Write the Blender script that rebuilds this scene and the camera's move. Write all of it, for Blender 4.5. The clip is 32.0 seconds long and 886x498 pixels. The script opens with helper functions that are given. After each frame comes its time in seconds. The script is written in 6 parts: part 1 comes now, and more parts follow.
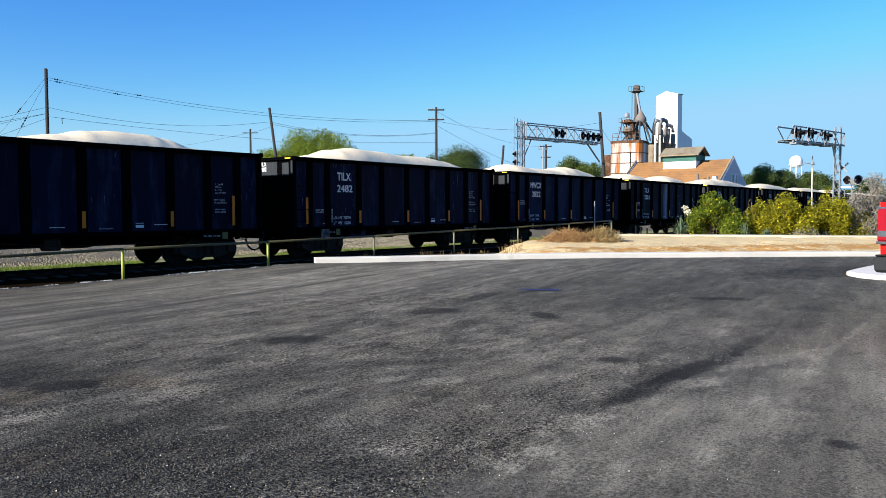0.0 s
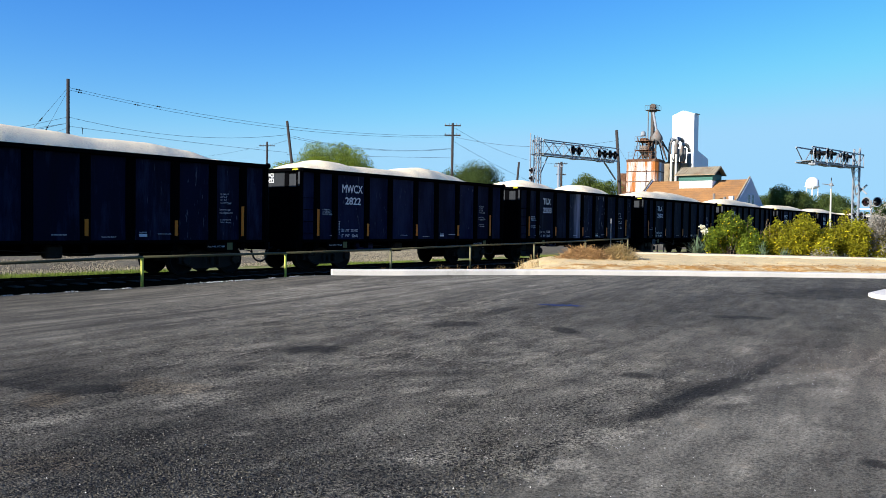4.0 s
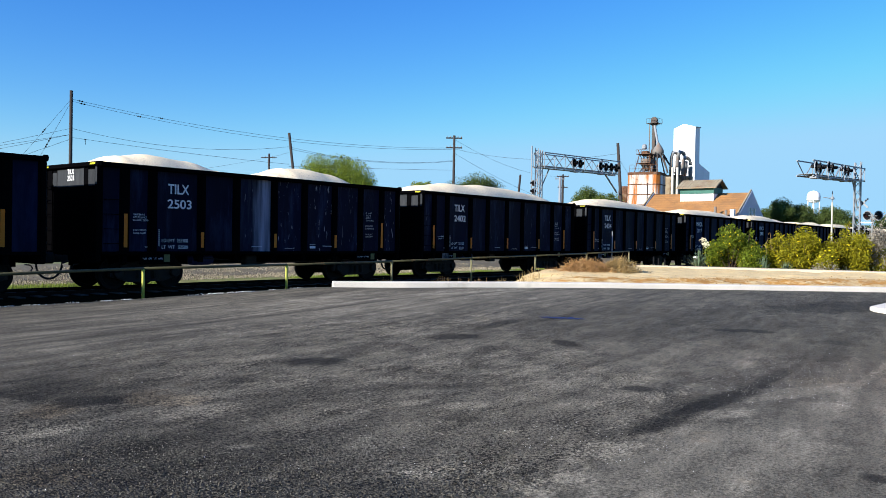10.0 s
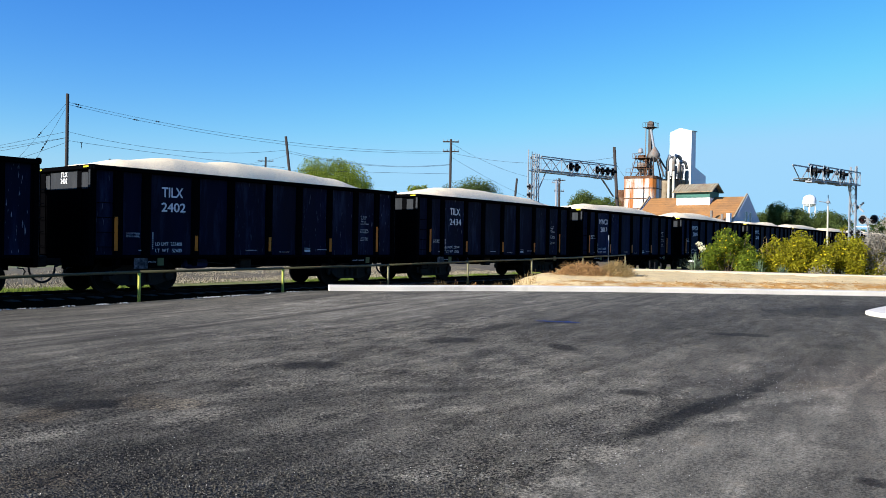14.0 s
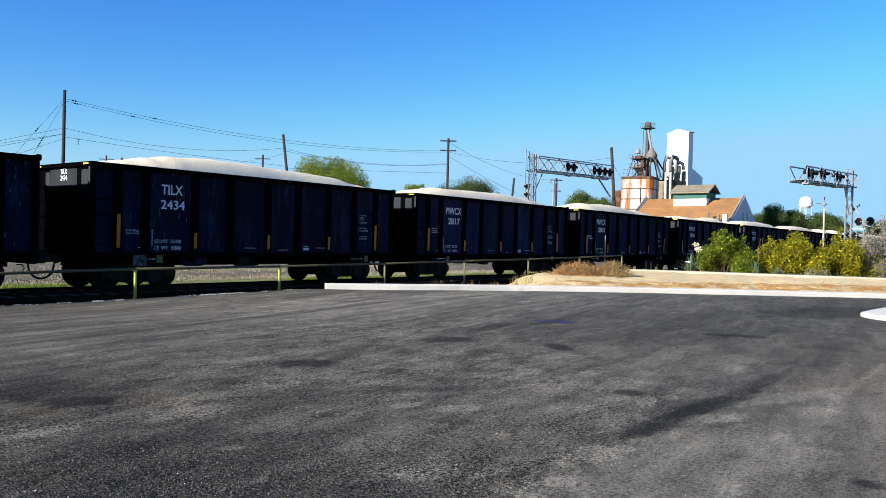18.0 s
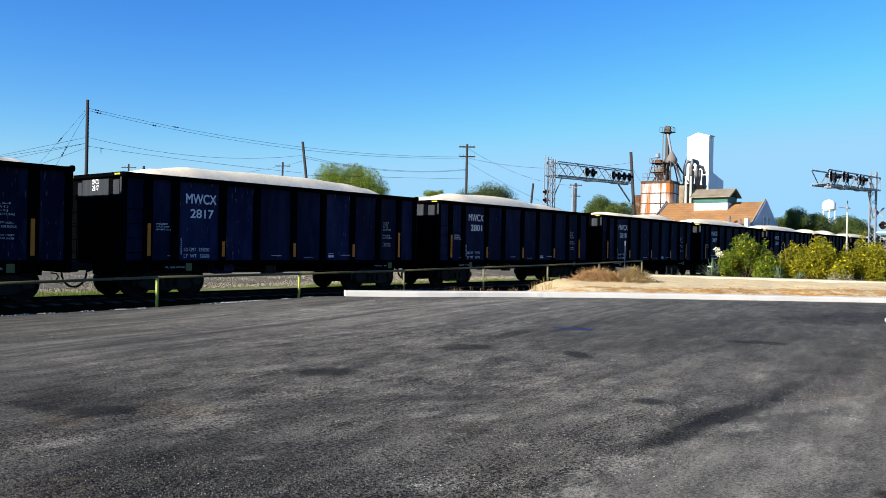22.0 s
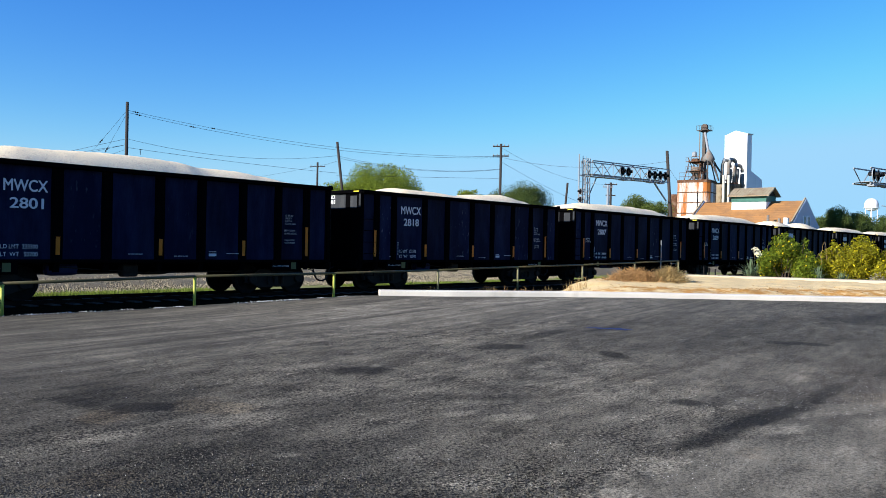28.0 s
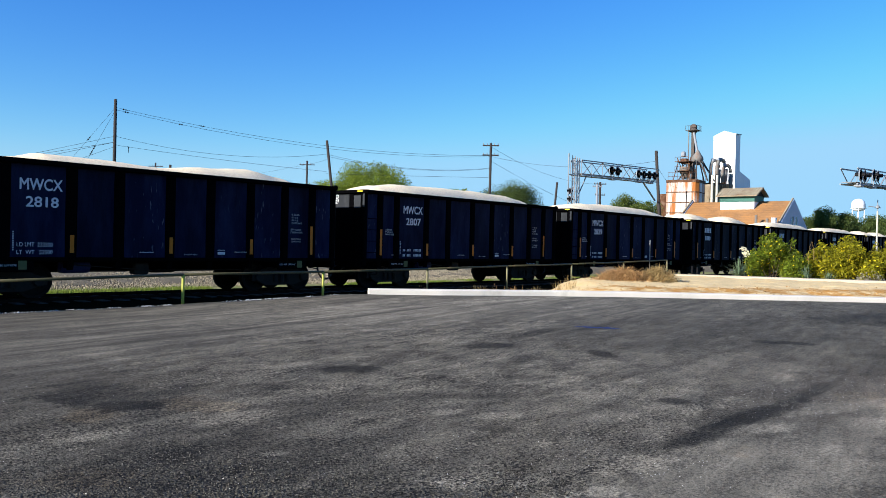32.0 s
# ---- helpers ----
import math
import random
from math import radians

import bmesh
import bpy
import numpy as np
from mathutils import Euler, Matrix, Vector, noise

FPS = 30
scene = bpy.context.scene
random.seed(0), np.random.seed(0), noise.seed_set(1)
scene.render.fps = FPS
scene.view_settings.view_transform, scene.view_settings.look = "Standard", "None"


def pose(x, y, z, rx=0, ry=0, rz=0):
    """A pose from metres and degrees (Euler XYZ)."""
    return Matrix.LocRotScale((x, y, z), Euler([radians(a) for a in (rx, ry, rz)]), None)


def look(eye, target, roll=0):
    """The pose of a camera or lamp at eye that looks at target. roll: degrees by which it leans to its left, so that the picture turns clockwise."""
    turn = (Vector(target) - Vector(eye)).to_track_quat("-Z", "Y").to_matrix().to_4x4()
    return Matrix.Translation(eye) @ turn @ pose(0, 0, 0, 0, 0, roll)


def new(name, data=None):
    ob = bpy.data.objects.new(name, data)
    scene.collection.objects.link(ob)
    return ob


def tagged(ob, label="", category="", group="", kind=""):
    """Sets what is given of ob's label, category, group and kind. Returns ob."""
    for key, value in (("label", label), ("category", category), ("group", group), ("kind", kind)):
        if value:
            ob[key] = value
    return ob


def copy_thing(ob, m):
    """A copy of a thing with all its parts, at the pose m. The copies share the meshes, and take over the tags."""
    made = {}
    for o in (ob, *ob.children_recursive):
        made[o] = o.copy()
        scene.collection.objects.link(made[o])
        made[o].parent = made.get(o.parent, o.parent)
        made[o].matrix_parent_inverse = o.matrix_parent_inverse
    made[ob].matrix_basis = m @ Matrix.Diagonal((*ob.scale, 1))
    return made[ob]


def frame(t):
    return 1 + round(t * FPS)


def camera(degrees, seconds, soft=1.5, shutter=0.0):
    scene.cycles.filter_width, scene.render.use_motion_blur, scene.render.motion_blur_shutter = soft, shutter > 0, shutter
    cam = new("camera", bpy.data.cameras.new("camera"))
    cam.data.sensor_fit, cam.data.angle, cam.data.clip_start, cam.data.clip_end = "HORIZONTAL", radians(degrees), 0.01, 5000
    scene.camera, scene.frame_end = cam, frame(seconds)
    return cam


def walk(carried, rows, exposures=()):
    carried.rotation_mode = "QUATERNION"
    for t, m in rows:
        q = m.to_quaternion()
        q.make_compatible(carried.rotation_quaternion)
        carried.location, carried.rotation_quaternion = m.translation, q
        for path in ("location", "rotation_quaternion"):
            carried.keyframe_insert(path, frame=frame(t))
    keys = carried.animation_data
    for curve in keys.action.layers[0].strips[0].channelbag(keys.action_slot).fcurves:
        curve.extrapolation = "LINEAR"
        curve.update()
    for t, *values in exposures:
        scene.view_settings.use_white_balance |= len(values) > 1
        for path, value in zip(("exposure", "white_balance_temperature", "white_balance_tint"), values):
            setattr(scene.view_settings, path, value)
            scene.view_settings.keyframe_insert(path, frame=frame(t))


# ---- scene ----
cam = camera(57.77, 32.0, 0.65)
PATH = [
    (0.0, look((0.068, -0.091, 1.631), (15.878, 12.121, 0.687), -0.18)),
    (0.5, look((0.038, -0.048, 1.610), (15.745, 12.299, 0.689), -0.35)),
    (1.0, look((0.011, -0.008, 1.604), (15.630, 12.454, 0.744), -0.73)),
    (1.5, look((0.004, 0.014, 1.594), (15.540, 12.592, 0.937), -0.58)),
    (2.0, look((0.005, 0.026, 1.590), (15.499, 12.658, 0.973), 0.17)),
    (2.5, look((0.007, 0.019, 1.585), (15.527, 12.619, 0.977), 0.49)),
    (3.0, look((0.000, 0.020, 1.583), (15.676, 12.426, 0.976), 0.62)),
    (3.5, look((0.005, 0.026, 1.579), (15.643, 12.481, 1.013), 0.78)),
    (5.5, look((0.002, 0.022, 1.583), (15.604, 12.523, 1.036), 0.78)),
    (6.0, look((0.005, 0.018, 1.581), (15.595, 12.535, 1.052), 0.79)),
    (6.5, look((0.003, 0.018, 1.580), (15.558, 12.581, 1.097), 0.72)),
    (7.0, look((-0.001, 0.017, 1.580), (15.532, 12.609, 1.157), 0.73)),
    (7.5, look((-0.004, 0.012, 1.582), (15.596, 12.522, 1.188), 0.83)),
    (8.0, look((-0.003, 0.009, 1.588), (15.638, 12.467, 1.198), 0.86)),
    (8.5, look((-0.004, 0.010, 1.587), (15.602, 12.512, 1.209), 0.95)),
    (9.0, look((-0.002, 0.011, 1.584), (15.563, 12.566, 1.273), 0.92)),
    (9.5, look((-0.001, 0.012, 1.585), (15.626, 12.489, 1.294), 0.94)),
    (10.0, look((0.004, 0.016, 1.583), (15.610, 12.523, 1.333), 0.99)),
    (10.5, look((-0.000, 0.010, 1.584), (15.577, 12.551, 1.360), 1.04)),
    (11.0, look((0.002, 0.010, 1.587), (15.697, 12.405, 1.394), 1.10)),
    (11.5, look((-0.005, 0.009, 1.587), (15.701, 12.390, 1.421), 0.92)),
    (12.0, look((-0.007, -0.000, 1.585), (15.714, 12.362, 1.427), 0.82)),
    (12.5, look((-0.006, -0.006, 1.586), (15.685, 12.394, 1.434), 0.75)),
    (13.0, look((-0.006, 0.004, 1.586), (15.662, 12.434, 1.424), 0.86)),
    (13.5, look((-0.002, 0.007, 1.585), (15.642, 12.466, 1.425), 0.87)),
    (14.0, look((-0.000, 0.009, 1.585), (15.658, 12.451, 1.426), 1.04)),
    (14.5, look((0.001, 0.003, 1.585), (15.679, 12.420, 1.407), 1.10)),
    (16.5, look((-0.002, -0.000, 1.586), (15.737, 12.338, 1.406), 1.33)),
    (17.0, look((0.002, 0.006, 1.585), (15.742, 12.343, 1.415), 1.34)),
    (17.5, look((-0.007, 0.004, 1.588), (15.726, 12.351, 1.411), 1.48)),
    (18.0, look((-0.002, 0.009, 1.585), (15.707, 12.387, 1.406), 1.43)),
    (18.5, look((-0.004, 0.004, 1.591), (15.681, 12.411, 1.393), 1.24)),
    (19.0, look((-0.001, -0.011, 1.613), (15.599, 12.504, 1.436), 0.87)),
    (19.5, look((-0.004, -0.017, 1.625), (15.560, 12.543, 1.464), 1.05)),
    (20.0, look((-0.013, -0.024, 1.628), (15.514, 12.581, 1.481), 1.10)),
    (20.5, look((-0.005, -0.016, 1.623), (15.476, 12.646, 1.484), 1.14)),
    (21.0, look((-0.008, -0.012, 1.629), (15.452, 12.676, 1.493), 1.23)),
    (21.5, look((-0.001, -0.012, 1.623), (15.439, 12.700, 1.529), 1.09)),
    (22.0, look((-0.010, -0.019, 1.623), (15.395, 12.737, 1.571), 1.13)),
    (22.5, look((-0.009, -0.017, 1.620), (15.392, 12.742, 1.556), 1.21)),
    (23.0, look((-0.006, -0.014, 1.620), (15.382, 12.762, 1.560), 1.21)),
    (23.5, look((0.000, -0.005, 1.618), (15.354, 12.811, 1.562), 1.13)),
    (24.0, look((-0.003, -0.004, 1.617), (15.311, 12.860, 1.550), 1.06)),
    (24.5, look((-0.004, -0.002, 1.614), (15.186, 13.008, 1.524), 1.01)),
    (25.0, look((-0.002, -0.001, 1.608), (14.924, 13.311, 1.519), 0.93)),
    (25.5, look((-0.004, -0.000, 1.609), (14.907, 13.329, 1.522), 1.02)),
    (27.5, look((0.001, 0.002, 1.609), (14.851, 13.399, 1.527), 1.15)),
    (28.0, look((-0.003, 0.001, 1.613), (14.852, 13.392, 1.540), 1.14)),
    (28.5, look((-0.001, -0.003, 1.607), (14.864, 13.377, 1.516), 1.12)),
    (29.0, look((-0.006, -0.003, 1.612), (14.876, 13.358, 1.529), 1.16)),
    (29.5, look((-0.005, 0.003, 1.612), (14.873, 13.369, 1.518), 1.19)),
    (30.0, look((-0.007, -0.004, 1.613), (14.875, 13.357, 1.534), 1.19)),
    (30.5, look((-0.007, 0.000, 1.610), (14.903, 13.330, 1.542), 1.27)),
    (31.0, look((-0.002, -0.000, 1.612), (14.972, 13.258, 1.530), 1.31)),
    (31.5, look((-0.005, -0.005, 1.609), (14.994, 13.225, 1.527), 1.33)),
    (32.0, look((-0.001, -0.005, 1.610), (15.026, 13.193, 1.517), 1.30)),
]
walk(cam, PATH)

# ---- light ----
SUN_TO = Vector((-2.45, 0.78, 1.0)).normalized()
world = bpy.data.worlds.new("sky")
scene.world = world
world.use_nodes = True
wn = world.node_tree.nodes
sky = wn.new("ShaderNodeTexSky")
sky.sky_type, sky.sun_disc = "NISHITA", False
sky.sun_elevation = math.asin(SUN_TO.z)
sky.sun_rotation = math.atan2(SUN_TO.x, SUN_TO.y)
sky.altitude, sky.air_density, sky.dust_density, sky.ozone_density = 150, 1.25, 0.0, 8.0
wn["Background"].inputs["Strength"].default_value = 0.115
deep = wn.new("ShaderNodeHueSaturation")
deep.inputs["Saturation"].default_value, deep.inputs["Hue"].default_value = 1.12, 0.505
world.node_tree.links.new(sky.outputs["Color"], deep.inputs["Color"])
# clear air: deeper blue overhead, an even pale blue towards the horizon
apart, joined = wn.new("ShaderNodeSeparateXYZ"), wn.new("ShaderNodeCombineXYZ")
world.node_tree.links.new(deep.outputs["Color"], apart.inputs[0])
for channel, (pale, power, lift) in enumerate(((1.72, 1.26, 1.04), (3.3, 1.26, 1.02), (4.75, 1.0, 1.0))):
    steps = [("DIVIDE", pale), ("POWER", power), ("MULTIPLY", pale * lift), ("SMOOTH_MIN", pale)]
    level = apart.outputs[channel]
    for kind, number in steps:
        n = wn.new("ShaderNodeMath")
        n.operation = kind
        n.inputs[1].default_value = number
        if kind == "SMOOTH_MIN":
            n.inputs[2].default_value = pale * 0.3
        world.node_tree.links.new(level, n.inputs[0])
        level = n.outputs[0]
    world.node_tree.links.new(level, joined.inputs[channel])
world.node_tree.links.new(joined.outputs[0], wn["Background"].inputs["Color"])
sun = new("sun", bpy.data.lights.new("sun", "SUN"))
sun.data.energy, sun.data.angle, sun.data.color = 5.0, radians(0.55), (1.0, 0.95, 0.88)
sun.matrix_world = look(SUN_TO * 90, (0, 0, 0))
scene.view_settings.exposure = 0.85


# ---- materials ----
def material(name, colour, rough=0.7, metal=0.0, vary=0.25, scale=3.0, grain=60.0, grain_amount=0.2, bump=0.2,
             second=None, second_at=0.62, second_soft=0.12, second_scale=1.2, stretch=(1, 1, 1), each=0.0, spec=0.18, island=0.0, fleck=None):
    """A surface with wear at a large and a small scale; second: the colour of stains, each: change from piece to piece."""
    m = bpy.data.materials.new(name)
    m.use_nodes = True
    nt = m.node_tree
    nodes, link = nt.nodes, nt.links.new
    shader = nodes["Principled BSDF"]
    shader.inputs["Metallic"].default_value = metal
    shader.inputs["Specular IOR Level"].default_value = spec
    where = nodes.new("ShaderNodeTexCoord")
    mapping = nodes.new("ShaderNodeMapping")
    mapping.inputs["Scale"].default_value = stretch
    link(where.outputs["Object"], mapping.inputs["Vector"])
    if each:
        chance = nodes.new("ShaderNodeObjectInfo")
        apart = nodes.new("ShaderNodeVectorMath")
        apart.operation = "SCALE"
        apart.inputs[0].default_value = (31.0, 17.0, 23.0)
        link(chance.outputs["Random"], apart.inputs["Scale"])
        link(apart.outputs["Vector"], mapping.inputs["Location"])

    def cloud(size, detail=5.0, roughness=0.6):
        n = nodes.new("ShaderNodeTexNoise")
        n.inputs["Scale"].default_value, n.inputs["Detail"].default_value, n.inputs["Roughness"].default_value = size, detail, roughness
        link(mapping.outputs["Vector"], n.inputs["Vector"])
        return n.outputs["Fac"]

    def math_node(kind, a, b):
        n = nodes.new("ShaderNodeMath")
        n.operation = kind
        for k, v in enumerate((a, b)):
            if isinstance(v, (int, float)):
                n.inputs[k].default_value = v
            else:
                link(v, n.inputs[k])
        return n.outputs[0]

    big, small = cloud(scale), cloud(grain, 3.0)
    value = math_node("ADD", math_node("MULTIPLY", math_node("SUBTRACT", big, 0.5), vary * 3.0),
                      math_node("MULTIPLY", math_node("SUBTRACT", small, 0.5), grain_amount * 3.0))
    if each:
        info = nodes.new("ShaderNodeObjectInfo")
        value = math_node("ADD", value, math_node("MULTIPLY", math_node("SUBTRACT", info.outputs["Random"], 0.5), each))
    if island:
        one = nodes.new("ShaderNodeNewGeometry")
        value = math_node("ADD", value, math_node("MULTIPLY", math_node("SUBTRACT", one.outputs["Random Per Island"], 0.5), island))
    value = math_node("MAXIMUM", math_node("ADD", value, 1.0), 0.05)
    base = nodes.new("ShaderNodeRGB")
    base.outputs[0].default_value = (*colour, 1)
    colour_out = base.outputs[0]
    if second:
        ramp = nodes.new("ShaderNodeMapRange")
        ramp.inputs["From Min"].default_value, ramp.inputs["From Max"].default_value = second_at - second_soft, second_at + second_soft
        link(cloud(second_scale, 8.0, 0.68), ramp.inputs["Value"])
        mix = nodes.new("ShaderNodeMix")
        mix.data_type = "RGBA"
        link(ramp.outputs["Result"], mix.inputs["Factor"])
        link(colour_out, mix.inputs[6])
        mix.inputs[7].default_value = (*second, 1)
        colour_out = mix.outputs[2]
    if fleck:
        stretched = nodes.new("ShaderNodeVectorMath")
        stretched.operation = "MULTIPLY"
        stretched.inputs[1].default_value = (10.0, 10.0, 10.0)
        link(mapping.outputs["Vector"], stretched.inputs[0])
        dots = nodes.new("ShaderNodeTexNoise")
        dots.inputs["Scale"].default_value, dots.inputs["Detail"].default_value = 1.0, 2.0
        link(stretched.outputs["Vector"], dots.inputs["Vector"])
        edge = nodes.new("ShaderNodeMapRange")
        edge.inputs["From Min"].default_value, edge.inputs["From Max"].default_value = 0.655, 0.72
        link(dots.outputs["Fac"], edge.inputs["Value"])
        blend = nodes.new("ShaderNodeMix")
        blend.data_type = "RGBA"
        some = nodes.new("ShaderNodeMapRange")
        some.inputs["From Min"].default_value, some.inputs["From Max"].default_value = 0.5, 0.8
        sheet = nodes.new("ShaderNodeObjectInfo")
        link(sheet.outputs["Random"], some.inputs["Value"])
        link(math_node("MULTIPLY", edge.outputs["Result"], some.outputs["Result"]), blend.inputs["Factor"])
        link(colour_out, blend.inputs[6])
        blend.inputs[7].default_value = (*fleck, 1)
        colour_out = blend.outputs[2]
    tint = nodes.new("ShaderNodeVectorMath")
    tint.operation = "SCALE"
    link(colour_out, tint.inputs[0])
    link(value, tint.inputs["Scale"])
    link(tint.outputs["Vector"], shader.inputs["Base Color"])
    link(math_node("ADD", math_node("MULTIPLY", math_node("SUBTRACT", big, 0.5), 0.3), rough), shader.inputs["Roughness"])
    if bump:
        b = nodes.new("ShaderNodeBump")
        b.inputs["Strength"].default_value, b.inputs["Distance"].default_value = bump, 0.02
        link(math_node("ADD", small, math_node("MULTIPLY", big, 0.6)), b.inputs["Height"])
        link(b.outputs["Normal"], shader.inputs["Normal"])
    return m


M = {}
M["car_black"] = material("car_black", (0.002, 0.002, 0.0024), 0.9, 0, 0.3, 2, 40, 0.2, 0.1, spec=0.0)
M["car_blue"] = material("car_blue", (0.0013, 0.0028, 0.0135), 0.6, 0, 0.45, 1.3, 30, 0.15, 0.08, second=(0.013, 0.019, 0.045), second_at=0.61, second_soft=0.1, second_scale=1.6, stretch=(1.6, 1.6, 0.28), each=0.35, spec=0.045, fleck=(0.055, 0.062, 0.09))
# streaked grey whose lighter tone stands for sun on the wagon ends
M["dusty_plate"] = material("dusty_plate", (0.034, 0.037, 0.041), 0.85, 0, 0.2, 2, 30, 0.15, 0.1, second=(0.055, 0.057, 0.06), second_at=0.62, spec=0.05, each=0.4, stretch=(1, 3, 0.5))
M["stencil"] = material("stencil", (0.1, 0.105, 0.04), 0.7, 0, 0.2, 6, 60, 0.2, 0)
M["gravel_load"] = material("gravel_load", (0.97, 0.8, 0.52), 0.95, 0, 0.05, 1.5, 34, 0.3, 0.2, second=(0.78, 0.63, 0.4), second_at=0.6, second_soft=0.05, second_scale=14.0)
M["lime_sticker"] = material("lime_sticker", (0.5, 0.45, 0.02), 0.5, 0, 0.2, 8, 60, 0.2, 0)
M["post_cream"] = material("post_cream", (0.5, 0.47, 0.38), 0.7, 0, 0.15, 3, 30, 0.15, 0.05)
M["clod"] = material("clod", (0.36, 0.2, 0.065), 0.95, 0, 0.3, 3, 20, 0.3, 0, island=1.0)
M["amber"] = material("amber", (0.45, 0.125, 0.005), 0.4, 0, 0.1, 4, 60, 0.1, 0)
M["lettering"] = material("lettering", (0.54, 0.56, 0.6), 0.6, 0, 0.12, 4, 60, 0.15, 0)
M["dull_lettering"] = material("dull_lettering", (0.42, 0.43, 0.46), 0.6, 0, 0.2, 6, 60, 0.2, 0)
M["tank_blue"] = material("tank_blue", (0.012, 0.016, 0.06), 0.5, 0, 0.2, 3, 30, 0.15, 0.05)
M["worn_post"] = material("worn_post", (0.2, 0.19, 0.1), 0.6, 0.1, 0.25, 3, 40, 0.2, 0.1, second=(0.14, 0.09, 0.05), second_at=0.6, second_scale=4)
M["asphalt_stone"] = material("asphalt_stone", (0.085, 0.078, 0.06), 0.9, 0, 0.3, 3, 20, 0.3, 0, island=1.7)
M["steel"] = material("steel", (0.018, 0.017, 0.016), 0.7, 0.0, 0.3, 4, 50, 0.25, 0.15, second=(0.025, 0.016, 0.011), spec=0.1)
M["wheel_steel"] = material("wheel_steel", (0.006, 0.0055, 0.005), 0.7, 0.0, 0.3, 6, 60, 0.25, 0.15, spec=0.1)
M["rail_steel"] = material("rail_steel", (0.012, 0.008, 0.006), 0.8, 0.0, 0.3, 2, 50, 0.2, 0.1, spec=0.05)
M["rubber"] = material("rubber", (0.012, 0.012, 0.012), 0.7, 0, 0.2, 5, 60, 0.2, 0.1)
M["concrete"] = material("concrete", (0.74, 0.68, 0.57), 0.9, 0, 0.14, 0.8, 45, 0.14, 0.2, second=(0.42, 0.38, 0.31), second_at=0.7, second_scale=0.7)
M["ballast"] = material("ballast", (0.135, 0.115, 0.075), 0.95, 0, 0.25, 1.5, 9, 0.55, 1.0)
# ballast with the shade beside and under the train put into its colour
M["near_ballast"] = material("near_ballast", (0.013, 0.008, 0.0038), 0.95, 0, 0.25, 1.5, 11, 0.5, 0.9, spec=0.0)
M["ballast_stone"] = material("ballast_stone", (0.18, 0.155, 0.108), 0.95, 0, 0.2, 3, 20, 0.3, 0.3, island=1.2)
M["path"] = material("path", (0.5, 0.42, 0.31), 0.9, 0, 0.14, 0.8, 45, 0.14, 0.2)


def washed_sand():
    """Pale sand, washed down to ochre earth where the attribute "bare" says so."""
    m = material("sand", (0.72, 0.55, 0.28), 0.95, 0, 0.2, 0.7, 25, 0.3, 0.5, second=(0.58, 0.38, 0.15), second_at=0.62, second_soft=0.1, second_scale=0.7)
    nodes, link = m.node_tree.nodes, m.node_tree.links.new
    shader = nodes["Principled BSDF"]
    old = shader.inputs["Base Color"].links[0].from_socket
    attr = nodes.new("ShaderNodeAttribute")
    attr.attribute_name = "bare"
    where = nodes.new("ShaderNodeTexCoord")
    t = nodes.new("ShaderNodeTexNoise")
    t.inputs["Scale"].default_value, t.inputs["Detail"].default_value, t.inputs["Roughness"].default_value = 1.6, 9.0, 0.78
    link(where.outputs["Object"], t.inputs["Vector"])
    total = nodes.new("ShaderNodeMath")
    total.operation = "MULTIPLY_ADD"
    total.inputs[1].default_value, total.inputs[2].default_value = 0.21, 0.0
    link(attr.outputs["Fac"], total.inputs[0])
    link(t.outputs["Fac"], total.inputs[2])
    ramp = nodes.new("ShaderNodeMapRange")
    ramp.inputs["From Min"].default_value, ramp.inputs["From Max"].default_value = 0.6, 0.74
    link(total.outputs[0], ramp.inputs["Value"])
    mix = nodes.new("ShaderNodeMix")
    mix.data_type = "RGBA"
    link(ramp.outputs["Result"], mix.inputs["Factor"])
    link(old, mix.inputs[6])
    mix.inputs[7].default_value = (0.46, 0.23, 0.055, 1)
    link(mix.outputs[2], shader.inputs["Base Color"])
    return m


M["sand"] = washed_sand()
# blue-grey in place of white puts the gable's shade into its colour
M["gable_paint"] = material("gable_paint", (0.4, 0.45, 0.53), 0.8, 0, 0.1, 0.5, 20, 0.08, 0.05)
M["leaf_green"] = material("leaf_green", (0.13, 0.175, 0.014), 0.6, 0, 0.45, 1.5, 8, 0.4, 0, island=0.9)
M["leg_steel"] = material("leg_steel", (0.07, 0.065, 0.06), 0.7, 0, 0.3, 1.0, 25, 0.2, 0.1, second=(0.12, 0.07, 0.045), second_at=0.6)
M["stone"] = material("stone", (0.5, 0.48, 0.43), 0.95, 0, 0.2, 3, 20, 0.3, 0.3, each=0.5, island=0.9)
M["grass"] = material("grass", (0.17, 0.2, 0.05), 0.9, 0, 0.35, 0.6, 12, 0.5, 0.6, second=(0.26, 0.22, 0.11), second_at=0.55, second_scale=0.3)
M["grass_blade"] = material("grass_blade", (0.19, 0.25, 0.045), 0.8, 0, 0.35, 1.0, 20, 0.3, 0, island=0.9)
M["straw"] = material("straw", (0.42, 0.3, 0.13), 0.85, 0, 0.35, 4, 30, 0.3, 0, island=0.9)
M["brush"] = material("brush", (0.37, 0.215, 0.09), 0.9, 0, 0.4, 4, 30, 0.3, 0, island=0.9)
M["field"] = material("field", (0.24, 0.21, 0.13), 0.95, 0, 0.3, 0.08, 5, 0.3, 0.5, second=(0.13, 0.15, 0.05), second_at=0.5, second_scale=0.05)
M["fence_paint"] = material("fence_paint", (0.065, 0.062, 0.03), 0.55, 0.1, 0.25, 2, 40, 0.2, 0.1, second=(0.16, 0.1, 0.05), second_at=0.64, second_scale=3)
